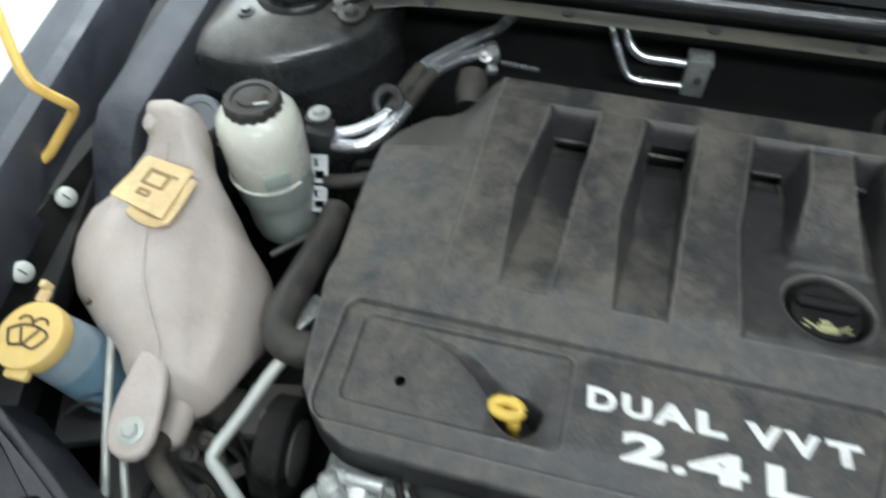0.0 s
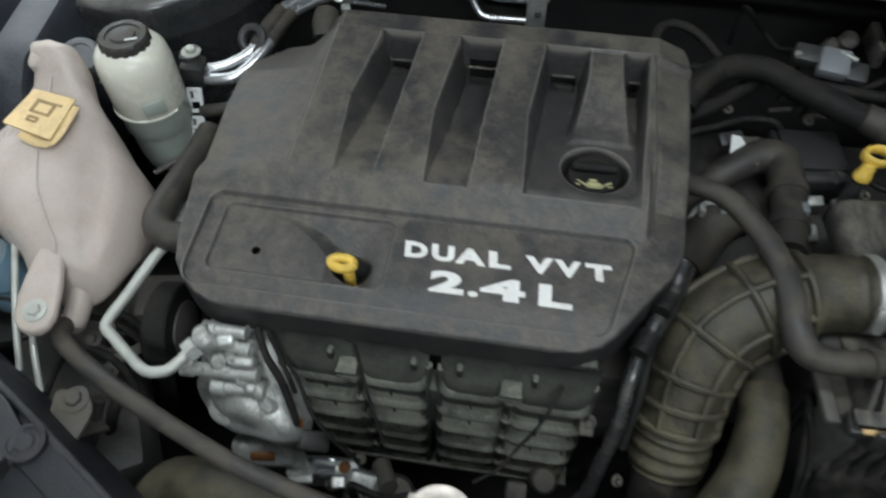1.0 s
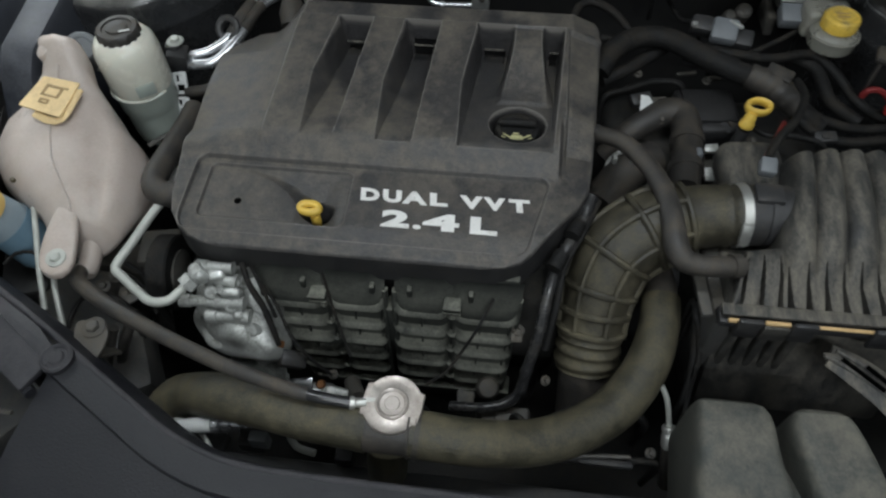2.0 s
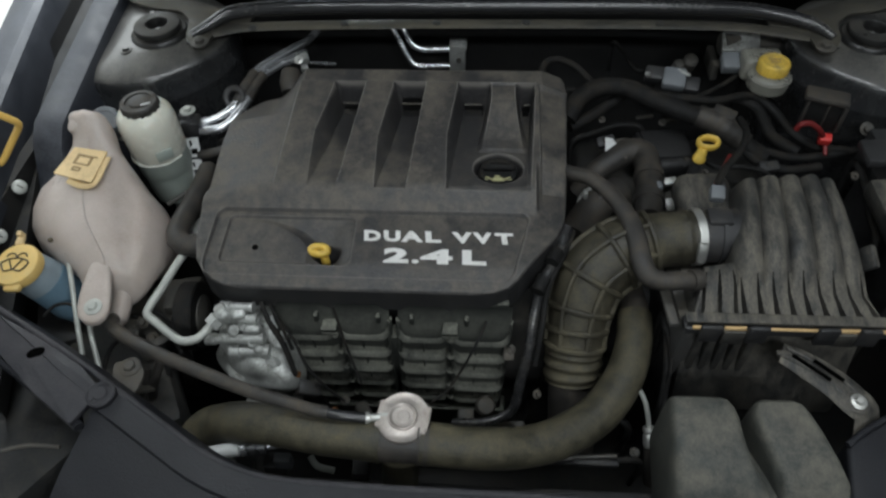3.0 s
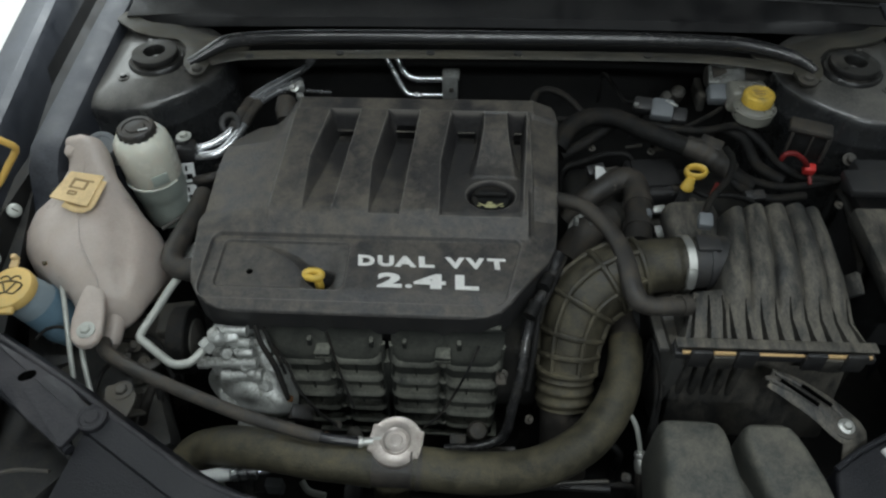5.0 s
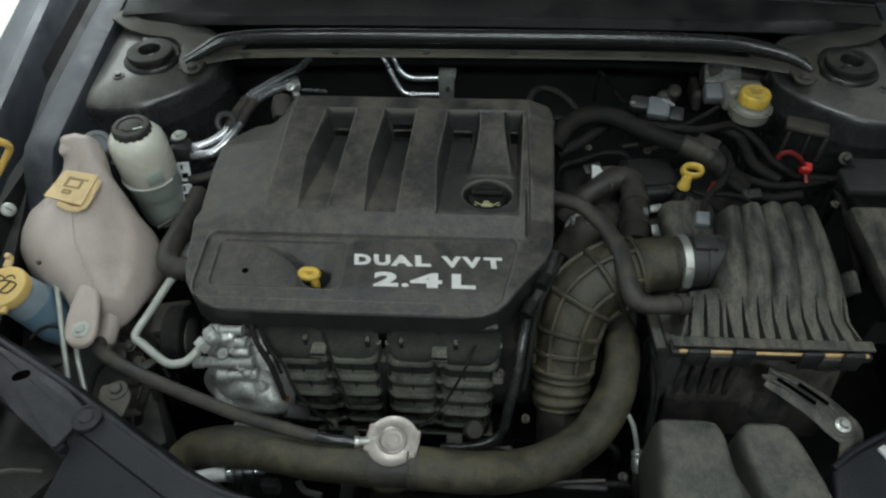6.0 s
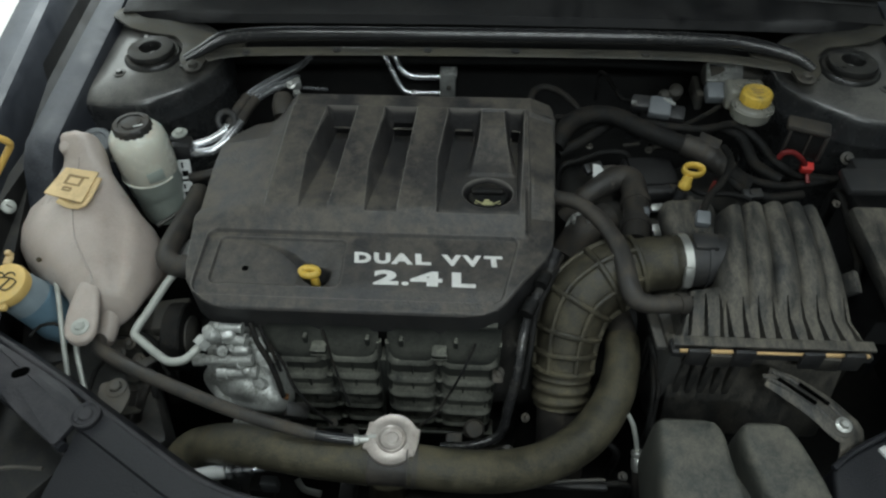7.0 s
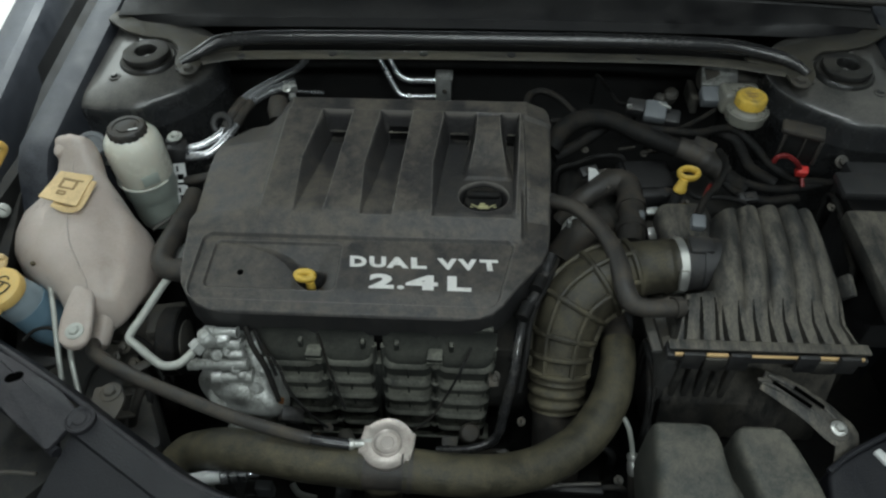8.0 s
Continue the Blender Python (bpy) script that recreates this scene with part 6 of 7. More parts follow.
mf = thing("air_flow_sensor", "black air flow sensor tube with grey plug", "sensor")
part("tube", Geo().tube([(0.250, 0.078, 0.885), (0.280, 0.080, 0.885), (0.308, 0.083, 0.885)], 0.034, 36), PLASTIC, mf)
part("flange", Geo().tube([(0.272, 0.080, 0.885), (0.277, 0.080, 0.885)], 0.0365, 36), PLASTIC, mf)
part("sensor_head", Geo().box(Matrix.Translation((0.269, 0.082, 0.917)) @ pose(0, 0, 0, 0, 0, 0), (0.030, 0.026, 0.012), 0.003), PLASTIC, mf)
part("plug", Geo().box(Matrix.Translation((0.270, 0.116, 0.925)) @ pose(0, 0, 0, 15, 0, -8), (0.018, 0.020, 0.014), 0.003), GREY, mf, "grey wiring plug")
part("cable", Geo().tube([(0.271, 0.126, 0.928), (0.287, 0.159, 0.925), (0.318, 0.204, 0.915), (0.342, 0.257, 0.905), (0.344, 0.298, 0.895)], 0.005, 10), WIRE, mf)
part("red_lead", Geo().tube([(0.266, 0.121, 0.925), (0.284, 0.158, 0.920), (0.310, 0.209, 0.905)], 0.003, 8), DARKRED, mf, "dark red lead")

bh = thing("breather_hose", "black breather hose arching to the filter box", "hose")
part("hose", Geo().tube([(0.086, 0.172, 0.902), (0.097, 0.160, 0.912), (0.117, 0.145, 0.918), (0.140, 0.115, 0.919), (0.157, 0.079, 0.918), (0.164, 0.044, 0.916), (0.167, 0.016, 0.911), (0.173, -0.001, 0.906), (0.187, -0.007, 0.903), (0.210, -0.008, 0.904), (0.236, -0.002, 0.899)], [0.010, 0.010, 0.0102, 0.0105, 0.0112, 0.012, 0.0125, 0.013, 0.0115, 0.011, 0.011], 16, 0.005), HOSE, bh)
part("collar", Geo().tube([(0.223, -0.005, 0.902), (0.233, -0.002, 0.900)], 0.0128, 16), HOSE, bh)
part("joint", Geo().lathe(aim((0.086, 0.172, 0.904), (0.094, 0.163, 0.909)), [(0.0105, -0.012), (0.0105, 0.01), (0.0095, 0.012)], 18), PLASTIC, bh)

snk = thing("intake_snorkel", "dusty grey plastic intake snorkel with two lobes", "air snorkel")


def lobe(rows):
    """A hollow-looking lobe: rounded rear end, flat top that falls to the front, upright sides. Rows: y, left, right, top."""
    rings = []
    for y, xl, xr, z in rows:
        ring = []
        for k in range(41):
            a = math.pi * k / 40
            c, s_ = math.cos(a), math.sin(a)
            ux, uz = math.copysign(abs(c) ** 0.24, c), s_ ** 0.24
            zz = z - 0.11 + 0.11 * uz
            ring.append(((xl + xr) / 2 - (xr - xl) / 2 * ux, y, zz))
        rings.append(ring)
    return part("lobe", Geo().rings(rings, closed=True), SNORKEL, snk, angle=24)


lobe([(-0.1300, 0.196, 0.240, 0.828), (-0.1325, 0.190, 0.246, 0.850), (-0.1355, 0.187, 0.250, 0.8625), (-0.1400, 0.1855, 0.2555, 0.868), (-0.1480, 0.185, 0.2600, 0.8695), (-0.160, 0.184, 0.2625, 0.869), (-0.178, 0.183, 0.2640, 0.867), (-0.196, 0.1825, 0.2675, 0.8635), (-0.214, 0.182, 0.2750, 0.857), (-0.232, 0.182, 0.2860, 0.846), (-0.250, 0.183, 0.2980, 0.826), (-0.268, 0.184, 0.3080, 0.790)])
lobe([(-0.1300, 0.294, 0.314, 0.828), (-0.1330, 0.287, 0.322, 0.850), (-0.1365, 0.281, 0.328, 0.8625), (-0.1420, 0.2765, 0.3330, 0.868), (-0.1500, 0.2735, 0.3380, 0.8685), (-0.162, 0.2735, 0.3440, 0.867), (-0.180, 0.277, 0.3510, 0.8645), (-0.198, 0.283, 0.3580, 0.861), (-0.214, 0.288, 0.3640, 0.855), (-0.232, 0.292, 0.3720, 0.844), (-0.250, 0.297, 0.3800, 0.824), (-0.268, 0.302, 0.3880, 0.790)])
part("valley_floor", Geo().box(Matrix.Translation((0.272, -0.200, 0.815)) @ pose(0, 0, 0, -8, 0, 8), (0.036, 0.12, 0.02), 0.006), SNORKEL, snk)

ib = thing("filter_bracket", "ribbed black bracket bolted beside the filter box", "bracket")
axis_ = [(0.322, -0.077, 0.865), (0.346, -0.090, 0.862), (0.373, -0.110, 0.858), (0.389, -0.129, 0.856), (0.402, -0.141, 0.850), (0.402, -0.158, 0.830)]
part("arm", Geo().tube(axis_, [0.014, 0.0185, 0.0205, 0.021, 0.020, 0.018], 16, 0.006, flat=0.26), AIRBOX, ib)
for a, b in (((0.331, -0.083, 0.8705), (0.366, -0.112, 0.8675)), ((0.353, -0.089, 0.8705), (0.380, -0.112, 0.8675))):
    part("arm_slot", Geo().tube([a, b], 0.0022, 8), BLACK, ib, "narrow dark slot")
part("bolt_ring", Geo().lathe(Matrix.Translation((0.390, -0.135, 0.858)) @ pose(0, 0, 0, 8, 0, 0), [(0.0125, 0.0), (0.0125, 0.003), (0.010, 0.0042), (0.006, 0.0042)], 24), STEEL, ib, "grimy round seat of the bolt")
for off in (-7, 7):
    part("arm_rib", Geo().tube([p if isinstance(p, Vector) else Vector(p) + Vector((off * 0.0008, off * 0.0005, 0.004)) for p in axis_[:4]], 0.0028, 8), AIRBOX, ib)
part("arm_bolt", hex_bolt(Geo(), Matrix.Translation((0.390, -0.135, 0.863)) @ pose(0, 0, 0, 8, 0, 0), 0.0052, 0.005), BOLT, ib, "zinc bolt with washer")
part("arm_tip", Geo().box(Matrix.Translation((0.321, -0.081, 0.870)), (0.014, 0.006, 0.004), 0.001), STEEL, ib)
hl = thing("headlamp_cover", "dark rounded headlamp cover at the bay's corner", "headlamp")
o = rounded([(0.372, -0.174), (0.412, -0.152), (0.455, -0.130), (0.55, -0.10), (0.60, -0.30), (0.352, -0.30), (0.362, -0.215)], 0.012, 4)
part("cover", Geo().prism(o[::-1], 0.80, 0.850, bevel=0.006, seg=3), PANEL, hl)
part("lip", Geo().tube([(0.370, -0.180, 0.851), (0.395, -0.162, 0.853), (0.430, -0.143, 0.853), (0.47, -0.124, 0.853)], 0.0035, 8), PANEL, hl)
part("clip", Geo().box(Matrix.Translation((0.432, -0.162, 0.853)) @ pose(0, 0, 0, 0, 0, 30), (0.010, 0.018, 0.006), 0.002), CLIP, hl, "white clip")

# pale lines in front of the duct
fl_ = thing("cooler_line", "pale steel cooler line with crimped hose end", "pipe")
part("line", Geo().tube([(0.172, -0.097, 0.800), (0.179, -0.106, 0.790), (0.185, -0.122, 0.770), (0.187, -0.133, 0.755)], 0.003, 8), DULLPIPE, fl_)
part("crimp", Geo().lathe(aim((0.186, -0.127, 0.765), (0.188, -0.147, 0.745)), [(0.007, 0), (0.008, 0.004), (0.0065, 0.008), (0.008, 0.012), (0.008, 0.022), (0.006, 0.026)], 14), BOLT, fl_)
part("rubber_end", Geo().tube([(0.189, -0.143, 0.745), (0.192, -0.157, 0.720), (0.197, -0.167, 0.690)], 0.008, 10), HOSE, fl_)
bty = thing("battery_tray", "black plastic tray beneath the filter box", "battery tray")
part("side_wall", Geo().box(Matrix.Translation((0.225, 0.031, 0.780)) @ pose(0, 0, 0, 0, 0, 5), (0.03, 0.16, 0.16), 0.01), BAY, bty)
part("side_rib", Geo().box(Matrix.Translation((0.202, 0.005, 0.865)) @ pose(0, 0, 0, 0, 0, 5), (0.012, 0.10, 0.008), 0.002), BAY, bty)

# ---- transmission side ----
tp = thing("coolant_pipe", "dusty coolant hose with elbow and clamps", "hose")
part("hose", Geo().tube([(0.120, 0.255, 0.780), (0.147, 0.269, 0.812), (0.172, 0.285, 0.822), (0.197, 0.300, 0.826), (0.218, 0.295, 0.826), (0.222, 0.260, 0.826), (0.216, 0.207, 0.830), (0.207, 0.152, 0.835)], [0.015, 0.016, 0.018, 0.020, 0.021, 0.020, 0.019, 0.019], 18, 0.005), HOSE, tp)
for a, b in (((0.221, 0.252, 0.826), (0.220, 0.240, 0.826)), ((0.214, 0.198, 0.830), (0.213, 0.187, 0.830))):
    part("clamp", Geo().tube([a, b], 0.0225, 18, 0.004), HOSE, tp)
part("clamp_tab", Geo().box(Matrix.Translation((0.228, 0.210, 0.842)), (0.008, 0.014, 0.012), 0.002), GREY, tp)
wh = thing("water_outlet_hose", "black outlet hose with pale spring clamp", "hose")
part("hose", Geo().tube([(0.104, 0.141, 0.800), (0.127, 0.181, 0.800), (0.150, 0.212, 0.805), (0.179, 0.235, 0.800)], 0.026, 18), HOSE, wh)
sc = [Vector((0.137, 0.196, 0.805)) + Vector((0.022 * math.cos(a), 0.016 * math.sin(a) + 0.004, 0.025 * math.sin(a))) for a in [radians(v) for v in range(-20, 201, 20)]]
part("spring_clamp", Geo().tube(sc, 0.0028, 8), ALLOY, wh, "pale metal spring clamp")
for dx, dy in ((-0.012, 0.020), (0.010, 0.022)):
    part("clamp_ear", Geo().box(Vector((0.136, 0.197, 0.828)) + Vector((dx, dy * 0.3, 0.002)), (0.006, 0.012, 0.012), 0.002), ALLOY, wh)

td = thing("transmission_dipstick", "yellow transmission dipstick with ring handle", "dipstick")
C = Vector((0.299, 0.268, 0.875))
ringp = [C + Vector((0.0140 * math.cos(a), 0.009 * math.sin(a), 0.002 * math.sin(a))) for a in [2 * math.pi * k / 18 for k in range(19)]]
part("ring_handle", Geo().tube(ringp, 0.0036, 12, 0.003, flat=2.0), YELLOW, td, "broad yellow ring")
part("stopper", Geo().lathe(aim(C + Vector((-0.008, -0.010, -0.002)), C + Vector((-0.018, -0.022, -0.06))), [(0.006, 0), (0.0075, 0.005), (0.008, 0.012), (0.0095, 0.014), (0.0095, 0.020), (0.006, 0.023)], 16), YELLOW, td)
part("guide_tube", Geo().tube([C + Vector((-0.0125, -0.0155, -0.026)), C + Vector((-0.018, -0.022, -0.07)), C + Vector((-0.02, -0.02, -0.2))], 0.008, 10), PLASTIC, td)

solo("paper_tag", Geo().prism([(-0.010, -0.014), (0.002, -0.017), (0.012, 0.002), (0.004, 0.014), (-0.008, 0.016)], 0, 0.001, Matrix.Translation((0.168, 0.299, 0.835)) @ pose(0, 0, 0, 40, 10, 15)), CLIP, "torn white paper tag on the gearbox", "tag")
tr = thing("gearbox", "black gearbox casing with breather and plugs", "gearbox")
part("case", Geo().box((0.27, 0.22, 0.70), (0.30, 0.34, 0.18), 0.03, 3), CASTING, tr)
part("selector", Geo().box(Matrix.Translation((0.253, 0.308, 0.812)) @ pose(0, 0, 0, 0, 0, 5), (0.082, 0.084, 0.040), 0.008, 3), COWL, tr, "black selector housing")
part("selector_lid", Geo().box(Matrix.Translation((0.253, 0.310, 0.834)) @ pose(0, 0, 0, 0, 0, 5), (0.066, 0.062, 0.006), 0.002), COWL, tr)
for p, s in (((0.286, 0.393, 0.815), (0.05, 0.008, 0.006)), ((0.235, 0.397, 0.815), (0.03, 0.006, 0.006)), ((0.281, 0.246, 0.815), (0.014, 0.016, 0.010)), ((0.256, 0.253, 0.810), (0.02, 0.012, 0.010)), ((0.252, 0.214, 0.800), (0.012, 0.02, 0.008)), ((0.186, 0.330, 0.820), (0.03, 0.008, 0.008))):
    part("shiny_edge", Geo().box(Matrix.Translation(p) @ pose(0, 0, 0, 25, 0, 12), s, 0.002), STEEL if s[0] > 0.025 else ALLOY, tr)

def wiring_run(pts, r, words):
    h_ = thing("wiring_harness", words, "wiring harness", "harnesses")
    part("sleeve", Geo().tube(pts, r, 12, 0.003 if r > 0.008 else 0.006, shape=(lambda s, a: 1 + 0.025 * math.sin(s * 1300)) if r > 0.008 else None), WIRE, h_)
    if r > 0.012:
        part("tape_wrap", Geo().tube(pts[4:6], r * 1.04, 12), WIRE, h_)


wiring_run([(0.099, 0.321, 0.870), (0.116, 0.350, 0.885), (0.148, 0.373, 0.890), (0.188, 0.375, 0.890), (0.229, 0.349, 0.888), (0.274, 0.330, 0.880), (0.317, 0.319, 0.870), (0.357, 0.302, 0.850), (0.394, 0.287, 0.830)], 0.0148, "thick black corrugated wiring harness")
wiring_run([(0.105, 0.321, 0.855), (0.136, 0.340, 0.860), (0.169, 0.367, 0.865), (0.193, 0.388, 0.868)], 0.009, "black wiring branch behind the cover")
wiring_run([(0.225, 0.373, 0.880), (0.274, 0.358, 0.885), (0.327, 0.359, 0.880), (0.387, 0.385, 0.870), (0.419, 0.359, 0.860), (0.439, 0.324, 0.850), (0.471, 0.304, 0.840), (0.518, 0.295, 0.840)], 0.0066, "black wiring harness crossing to the fuse box")
wiring_run([(0.322, 0.316, 0.865), (0.366, 0.302, 0.850), (0.399, 0.289, 0.840), (0.441, 0.283, 0.835), (0.494, 0.291, 0.835), (0.536, 0.299, 0.840)], 0.0066, "black cable crossing above the filter box")
wiring_run([(0.350, 0.308, 0.850), (0.381, 0.274, 0.835), (0.421, 0.262, 0.830), (0.473, 0.270, 0.830)], 0.007, "black cable sagging above the filter box")
wiring_run([(0.059, 0.383, 0.900), (0.067, 0.421, 0.900), (0.088, 0.433, 0.900), (0.115, 0.422, 0.895), (0.138, 0.398, 0.885), (0.147, 0.390, 0.880)], 0.0055, "thin black vacuum hose at the cover's corner")
wiring_run([(0.102, 0.388, 0.875), (0.129, 0.385, 0.875), (0.156, 0.382, 0.875)], 0.005, "black vacuum line behind the cover")
wiring_run([(0.365, 0.393, 0.860), (0.397, 0.372, 0.855), (0.410, 0.322, 0.845), (0.445, 0.296, 0.835)], 0.0090, "black brake vacuum hose")
hw = thing("harness_shield", "dusty tape sleeve wrapped round the harness", "tape sleeve")
part("wrap", Geo().tube([(0.292, 0.327, 0.876), (0.318, 0.319, 0.871), (0.346, 0.306, 0.860), (0.362, 0.298, 0.850)], [0.0165, 0.0185, 0.0185, 0.0160], 16, 0.004, shape=lambda s, a: 1 + 0.04 * math.sin(s * 420 + a)), HOSE, hw)
part("loose_end", Geo().box(Matrix.Translation((0.330, 0.322, 0.887)) @ pose(0, 0, 0, 12, 8, -26), (0.034, 0.020, 0.004), 0.0018), HOSE, hw)

# ---- brake side ----
BRK = Vector((0.409, 0.399, 0.924))
br_ = thing("brake_reservoir", "translucent brake fluid reservoir with yellow cap", "brake reservoir")
bp_ = Matrix.Translation(BRK) @ Matrix.Diagonal((0.90, 0.90, 0.95, 1))
part("bowl", Geo().lathe(bp_, [(0.026, -0.050), (0.0335, -0.046), (0.0345, -0.036), (0.0345, -0.028), (0.0335, -0.024), (0.0300, -0.021), (0.0240, -0.019), (0.0225, -0.014)], 36), CLOUDY, br_)
part("fluid", Geo().lathe(bp_, [(0.024, -0.047), (0.031, -0.044), (0.032, -0.038), (0.032, -0.036), (0.004, -0.036)], 32), FLUID, br_)
part("bowl_rim", Geo().lathe(bp_, [(0.0345, -0.031), (0.0362, -0.030), (0.0362, -0.027), (0.0345, -0.026)], 36), CLOUDY, br_)
part("neck", Geo().lathe(bp_, [(0.0235, -0.021), (0.0235, -0.014)], 28), ORANGE, br_, "amber filler neck")
part("cap", Geo().lathe(bp_, [(0.0235, -0.018), (0.0252, -0.017), (0.0252, -0.003), (0.0240, 0.000), (0.0215, 0.001), (0.0205, 0.0), (0.013, 0.0), (0.0122, 0.001), (0.007, 0.001), (0.0062, 0.0), (0.002, 0.0)], 96, lambda a, i: 1 + 0.035 * (math.cos(24 * a) > 0) * (i in (1, 2))), CAPYELLOW, br_, "yellow ribbed brake fluid cap, dusty top")
part("cap_print", Geo().box(bp_ @ Matrix.Translation((0.0, 0.004, 0.0013)), (0.020, 0.0025, 0.0006), 0).box(bp_ @ Matrix.Translation((0.0, -0.004, 0.0013)), (0.016, 0.0025, 0.0006), 0), FADED, br_, "faded print bars")
part("back_chamber", Geo().box(BRK + Vector((-0.006, 0.034, -0.030)), (0.060, 0.040, 0.040), 0.008, 3), CLOUDY, br_)
mc = thing("master_cylinder", "grey metal master cylinder with bracket plate", "master cylinder")
part("cylinder", Geo().tube([(0.356, 0.490, 0.892), (0.417, 0.500, 0.889), (0.472, 0.510, 0.883)], 0.019, 20), STEEL, mc)
part("top_plate", Geo().box(Matrix.Translation((0.382, 0.482, 0.900)) @ pose(0, 0, 0, 30, 0, -4), (0.058, 0.034, 0.010), 0.003), ALLOY, mc, "pale metal cover plate")
part("bracket_plate", Geo().box(Matrix.Translation((0.365, 0.445, 0.888)) @ pose(0, 0, 0, 20, 0, 0), (0.035, 0.03, 0.02), 0.003), GREY, mc)
part("bracket_plate", Geo().box(Matrix.Translation((0.352, 0.499, 0.850)), (0.012, 0.06, 0.03), 0.003), STEEL, mc)
for p, r in (((0.315, 0.492, 0.860), 0.012), ((0.298, 0.493, 0.850), 0.01)):
    part("port", Geo().lathe(aim(p, Vector(p) + Vector((0, -0.3, 0.6))), [(r, -0.02), (r, 0), (r * 0.7, 0.004)], 14), STEEL, mc)
gc = thing("grey_connector", "grey plug joining two black cables", "connector")
part("plug", Geo().box(Matrix.Translation((0.264, 0.391, 0.895)) @ pose(0, 0, 0, 20, 0, -12), (0.034, 0.034, 0.018), 0.004), GREY, gc)
part("socket", Geo().box(Matrix.Translation((0.237, 0.405, 0.892)) @ pose(0, 0, 0, 20, 0, -12), (0.030, 0.024, 0.02), 0.004), PLASTIC, gc)
part("socket", Geo().box(Matrix.Translation((0.292, 0.388, 0.885)) @ pose(0, 0, 0, 20, 0, -12), (0.024, 0.026, 0.018), 0.004), PLASTIC, gc)
# metal strip laid on as a made highlight along the plug's edge
part("edge_glint", Geo().box(Matrix.Translation((0.277, 0.393, 0.906)) @ pose(0, 0, 0, 20, 0, -40), (0.022, 0.005, 0.005), 0.002), ALLOY, gc)
part("latch", Geo().box(Matrix.Translation((0.224, 0.398, 0.900)), (0.008, 0.005, 0.005), 0.001), ALLOY, gc)

fb = thing("relay_box", "smoky black relay box with a red cable clip", "relay box")
bm0 = Matrix.Translation((0.463, 0.317, 0.922)) @ pose(0, 0, 0, 0, 0, -20)
part("lid", Geo().box(bm0, (0.060, 0.030, 0.010), 0.004), HOSE, fb, "dusty brown lid")
part("box", Geo().box(bm0 @ Matrix.Translation((0.004, 0.002, -0.026)), (0.052, 0.024, 0.046), 0.004), WIRE, fb)
for dx, w in ((-0.022, 0.005), (0.006, 0.003), (0.028, 0.006)):
    part("edge_post", Geo().box(bm0 @ Matrix.Translation((dx, -0.0110, -0.026)), (w, 0.006, 0.044), 0.0018), HOSE, fb)
part("red_clip", Geo().box(Matrix.Translation((0.475, 0.295, 0.862)) @ pose(0, 0, 0, 20, 0, -10), (0.017, 0.014, 0.016), 0.003), RED, fb, "bright red clip")
part("red_cable", Geo().tube([(0.425, 0.289, 0.885), (0.427, 0.288, 0.895), (0.441, 0.291, 0.895), (0.457, 0.290, 0.885), (0.472, 0.295, 0.866)], 0.004, 8), DARKRED, fb)
part("red_tail", Geo().tube([(0.478, 0.292, 0.853), (0.478, 0.279, 0.845)], 0.003, 8), DARKRED, fb)
fz = thing("fuse_box", "black fuse box with a lid at the bay's side", "fuse box")
part("lid", Geo().box(Matrix.Translation((0.562, 0.231, 0.893)), (0.132, 0.046, 0.014), 0.004), PLASTIC, fz)
part("box", Geo().box(Matrix.Translation((0.586, 0.265, 0.850)), (0.12, 0.05, 0.08), 0.005), PLASTIC, fz)
part("bolt", hex_bolt(Geo(), Matrix.Translation((0.536, 0.310, 0.870)) @ pose(0, 0, 0, 45, 0, 0), 0.006, 0.006), STEEL, fz)
bt = thing("battery", "black battery with a dusty grey cover", "battery")
part("cover", Geo().box(Matrix.Translation((0.573, 0.090, 0.875)), (0.162, 0.196, 0.03), 0.008), AIRBOX, bt)
part("case", Geo().box(Matrix.Translation((0.605, 0.160, 0.800)), (0.16, 0.20, 0.12), 0.006), PLASTIC, bt)

rb = thing("rail_clutter", "grimy wires and bolts on the frame rail", "wiring")
for p in ((-0.480, -0.017, 0.790), (-0.469, -0.029, 0.770), (-0.492, -0.029, 0.785), (-0.468, -0.054, 0.770)):
    part("rail_bolt", hex_bolt(Geo(), Matrix.Translation(p) @ pose(0, 0, 0, 30, 0, 20), 0.005, 0.005), STEEL, rb)
for pts, r in (([(-0.507, -0.007, 0.790), (-0.479, -0.008, 0.785), (-0.448, -0.021, 0.775), (-0.425, -0.046, 0.760)], 0.0035), ([(-0.495, -0.037, 0.780), (-0.463, -0.046, 0.775), (-0.440, -0.066, 0.760), (-0.442, -0.084, 0.730)], 0.0045), ([(-0.475, 0.003, 0.790), (-0.455, -0.004, 0.780), (-0.433, -0.028, 0.770)], 0.003), ([(-0.500, -0.101, 0.800), (-0.503, -0.068, 0.800), (-0.499, -0.047, 0.795)], 0.003)):
    part("rail_wire", Geo().tube(pts, r, 8), WIRE, rb)
part("rail_tab", Geo().box(Matrix.Translation((-0.455, -0.036, 0.775)) @ pose(0, 0, 0, 20, 0, 40), (0.03, 0.012, 0.006), 0.002), STEEL, rb)

# loose wires and small hardware in the depth of the bay
def loose_wire(pts, r):
    """A wire that comes up out of the dark and goes down again."""
    pts = [Vector(pts[0]) + Vector((0, 0, -0.06))] + [Vector(p) for p in pts] + [Vector(pts[-1]) + Vector((0, 0, -0.07))]
    solo("wire", Geo().tube(pts, r, 10, 0.005, shape=lambda s_, a: 1 + 0.05 * math.sin(s_ * 1500)), WIRE, "loose black wire in the depth of the bay", "wire")


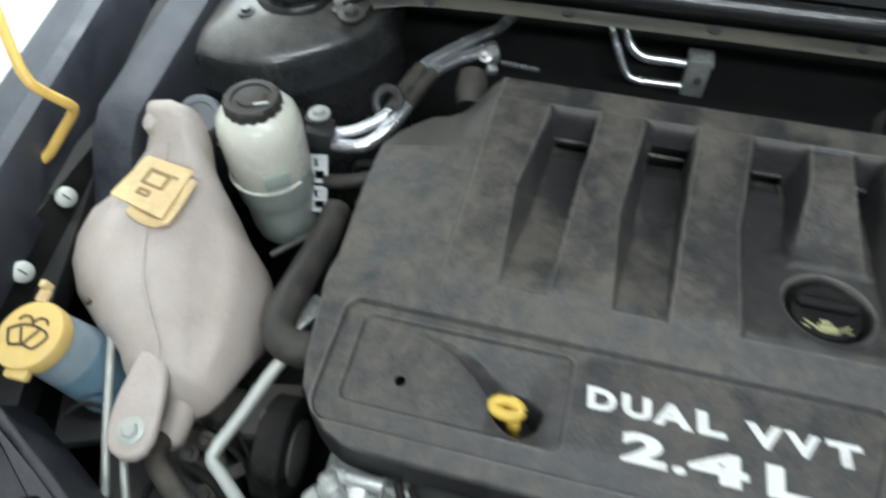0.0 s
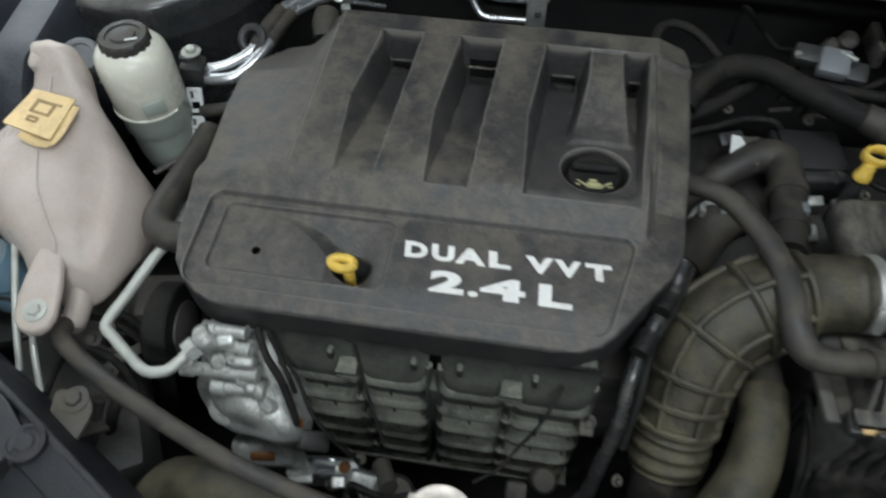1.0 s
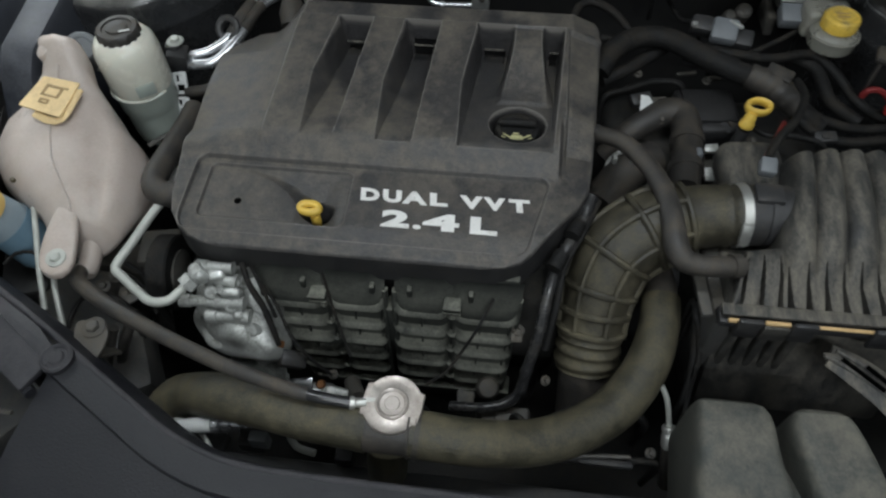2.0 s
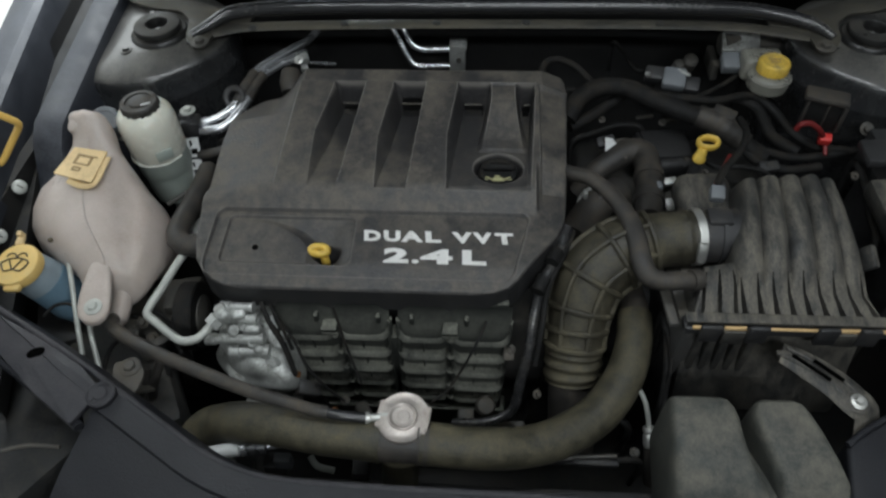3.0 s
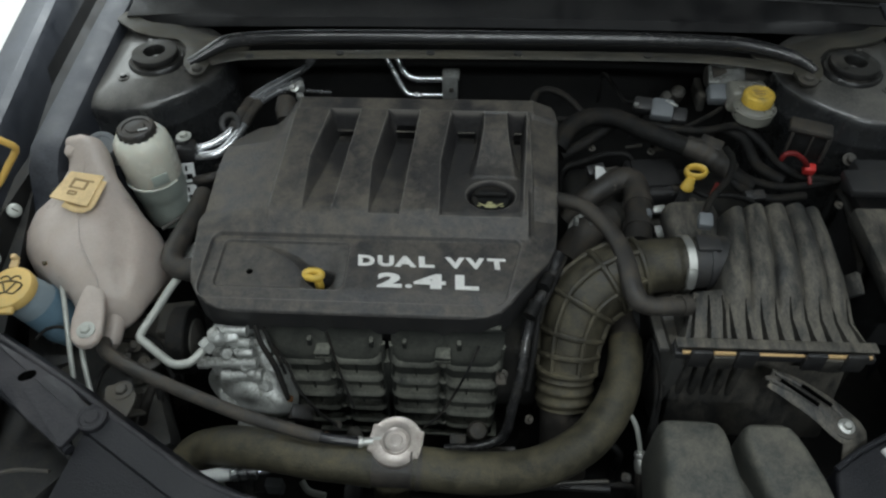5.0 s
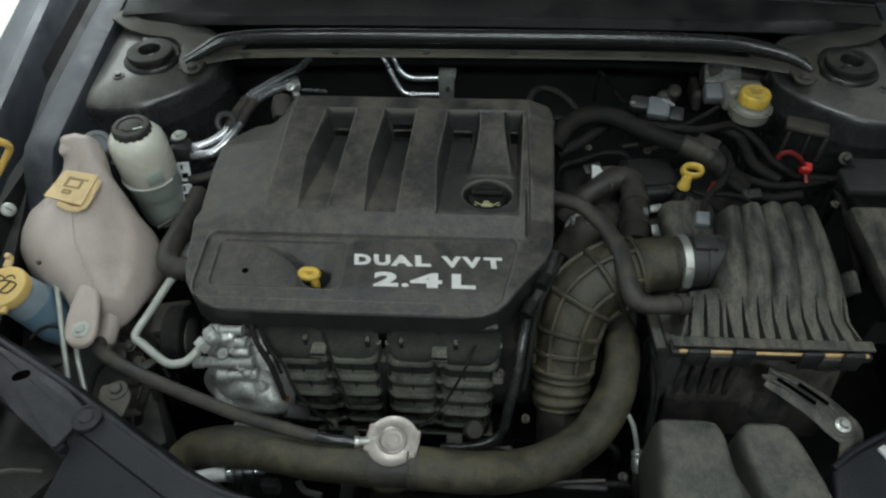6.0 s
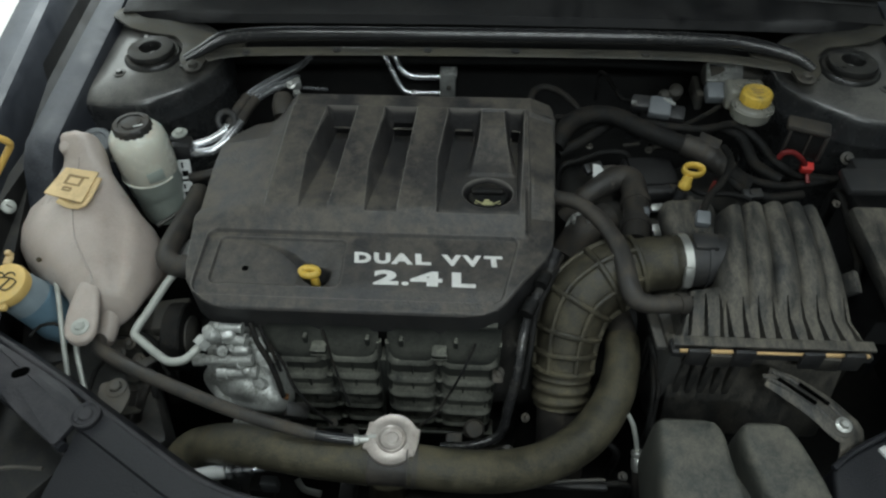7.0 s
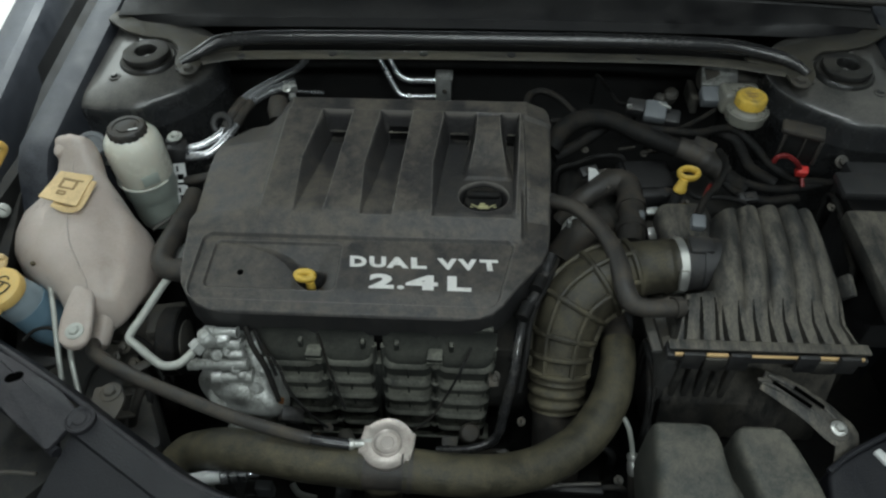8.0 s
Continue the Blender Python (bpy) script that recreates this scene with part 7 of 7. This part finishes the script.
loose_wire([(0.206, -0.005, 0.830), (0.213, -0.028, 0.800), (0.214, -0.059, 0.770), (0.207, -0.091, 0.740)], 0.0045)
loose_wire([(0.208, -0.014, 0.820), (0.219, -0.045, 0.790), (0.214, -0.077, 0.760), (0.208, -0.109, 0.730)], 0.0032)
loose_wire([(0.020, -0.123, 0.740), (0.058, -0.150, 0.740), (0.112, -0.164, 0.745), (0.173, -0.163, 0.745)], 0.0038)
loose_wire([(0.077, -0.087, 0.720), (0.099, -0.071, 0.730), (0.135, -0.088, 0.725), (0.170, -0.106, 0.720)], 0.005)
loose_wire([(-0.205, -0.116, 0.720), (-0.167, -0.123, 0.720), (-0.128, -0.109, 0.710), (-0.086, -0.114, 0.710)], 0.004)
loose_wire([(0.111, 0.311, 0.835), (0.142, 0.326, 0.840), (0.184, 0.346, 0.840), (0.220, 0.342, 0.835)], 0.0045)
loose_wire([(0.269, 0.405, 0.860), (0.307, 0.393, 0.862), (0.346, 0.415, 0.865), (0.382, 0.439, 0.865)], 0.004)
loose_wire([(0.295, 0.283, 0.830), (0.321, 0.260, 0.835), (0.359, 0.256, 0.840), (0.390, 0.242, 0.835)], 0.004)
loose_wire([(0.197, 0.570, 0.840), (0.210, 0.520, 0.850), (0.221, 0.461, 0.860), (0.244, 0.435, 0.870)], 0.0035)
loose_wire([(0.510, 0.257, 0.850), (0.515, 0.215, 0.845), (0.508, 0.164, 0.840), (0.505, 0.121, 0.830)], 0.006)
loose_wire([(-0.441, 0.288, 0.840), (-0.408, 0.288, 0.845), (-0.379, 0.276, 0.840)], 0.005)
loose_wire([(-0.466, 0.048, 0.790), (-0.450, 0.023, 0.770), (-0.448, -0.015, 0.750)], 0.0045)
# bolt heads added where only faint glints show in the depth
for p, tilt in (((0.216, -0.025, 0.800), 30), ((0.169, -0.152, 0.745), 20), ((0.092, -0.165, 0.755), 10), ((0.052, -0.078, 0.745), 40), ((0.302, 0.252, 0.830), 25), ((0.187, 0.280, 0.830), 30), ((0.250, 0.347, 0.845), 20), ((-0.199, -0.093, 0.735), 45), ((0.156, 0.347, 0.850), 15), ((0.495, 0.220, 0.860), 30)):
    c = thing("glint_bolt", "small steel bolt added for a glint in the dark bay", "bolt", "small bolts")
    part("bolt_head", hex_bolt(Geo(), Matrix.Translation(p) @ pose(0, 0, 0, tilt, 0, tilt), 0.0036, 0.005), STEEL, c)
for p, size, q in (((0.163, 0.318, 0.830), (0.03, 0.018, 0.012), 20), ((0.228, 0.368, 0.860), (0.026, 0.016, 0.014), -15), ((0.279, 0.282, 0.825), (0.024, 0.02, 0.014), 35), ((0.392, 0.257, 0.840), (0.03, 0.016, 0.012), 10), ((0.078, -0.115, 0.730), (0.03, 0.02, 0.015), 30), ((0.170, -0.046, 0.760), (0.018, 0.03, 0.02), 0)):
    c = thing("wiring_connector", "black wiring connector clipped in the bay", "connector", "black connectors")
    w = Matrix.Translation(p) @ pose(0, 0, 0, 20, 0, q)
    part("connector_body", Geo().box(w, size, 0.003), PLASTIC, c)
    part("connector_latch", Geo().box(w @ Matrix.Translation((0, 0, size[2] / 2 + 0.001)), (size[0] * 0.4, size[1] * 0.5, 0.003), 0.001), HOSE, c)

# the nose of the car closes the bay below the panel
rings = []
for i in range(25):
    x = -0.86 + 1.72 * i / 24
    back = 0.16 * abs(x / 0.86) ** 2.6
    rings.append([(x, y + back, z) for y, z in ((-0.46, 0.70), (-0.56, 0.69), (-0.63, 0.64), (-0.655, 0.55), (-0.66, 0.42), (-0.63, 0.28), (-0.55, 0.20))])
solo("front_bumper", Geo().rings(rings, closed=False), PAINT, "dark painted front bumper below the closing panel", "bumper", "structure")
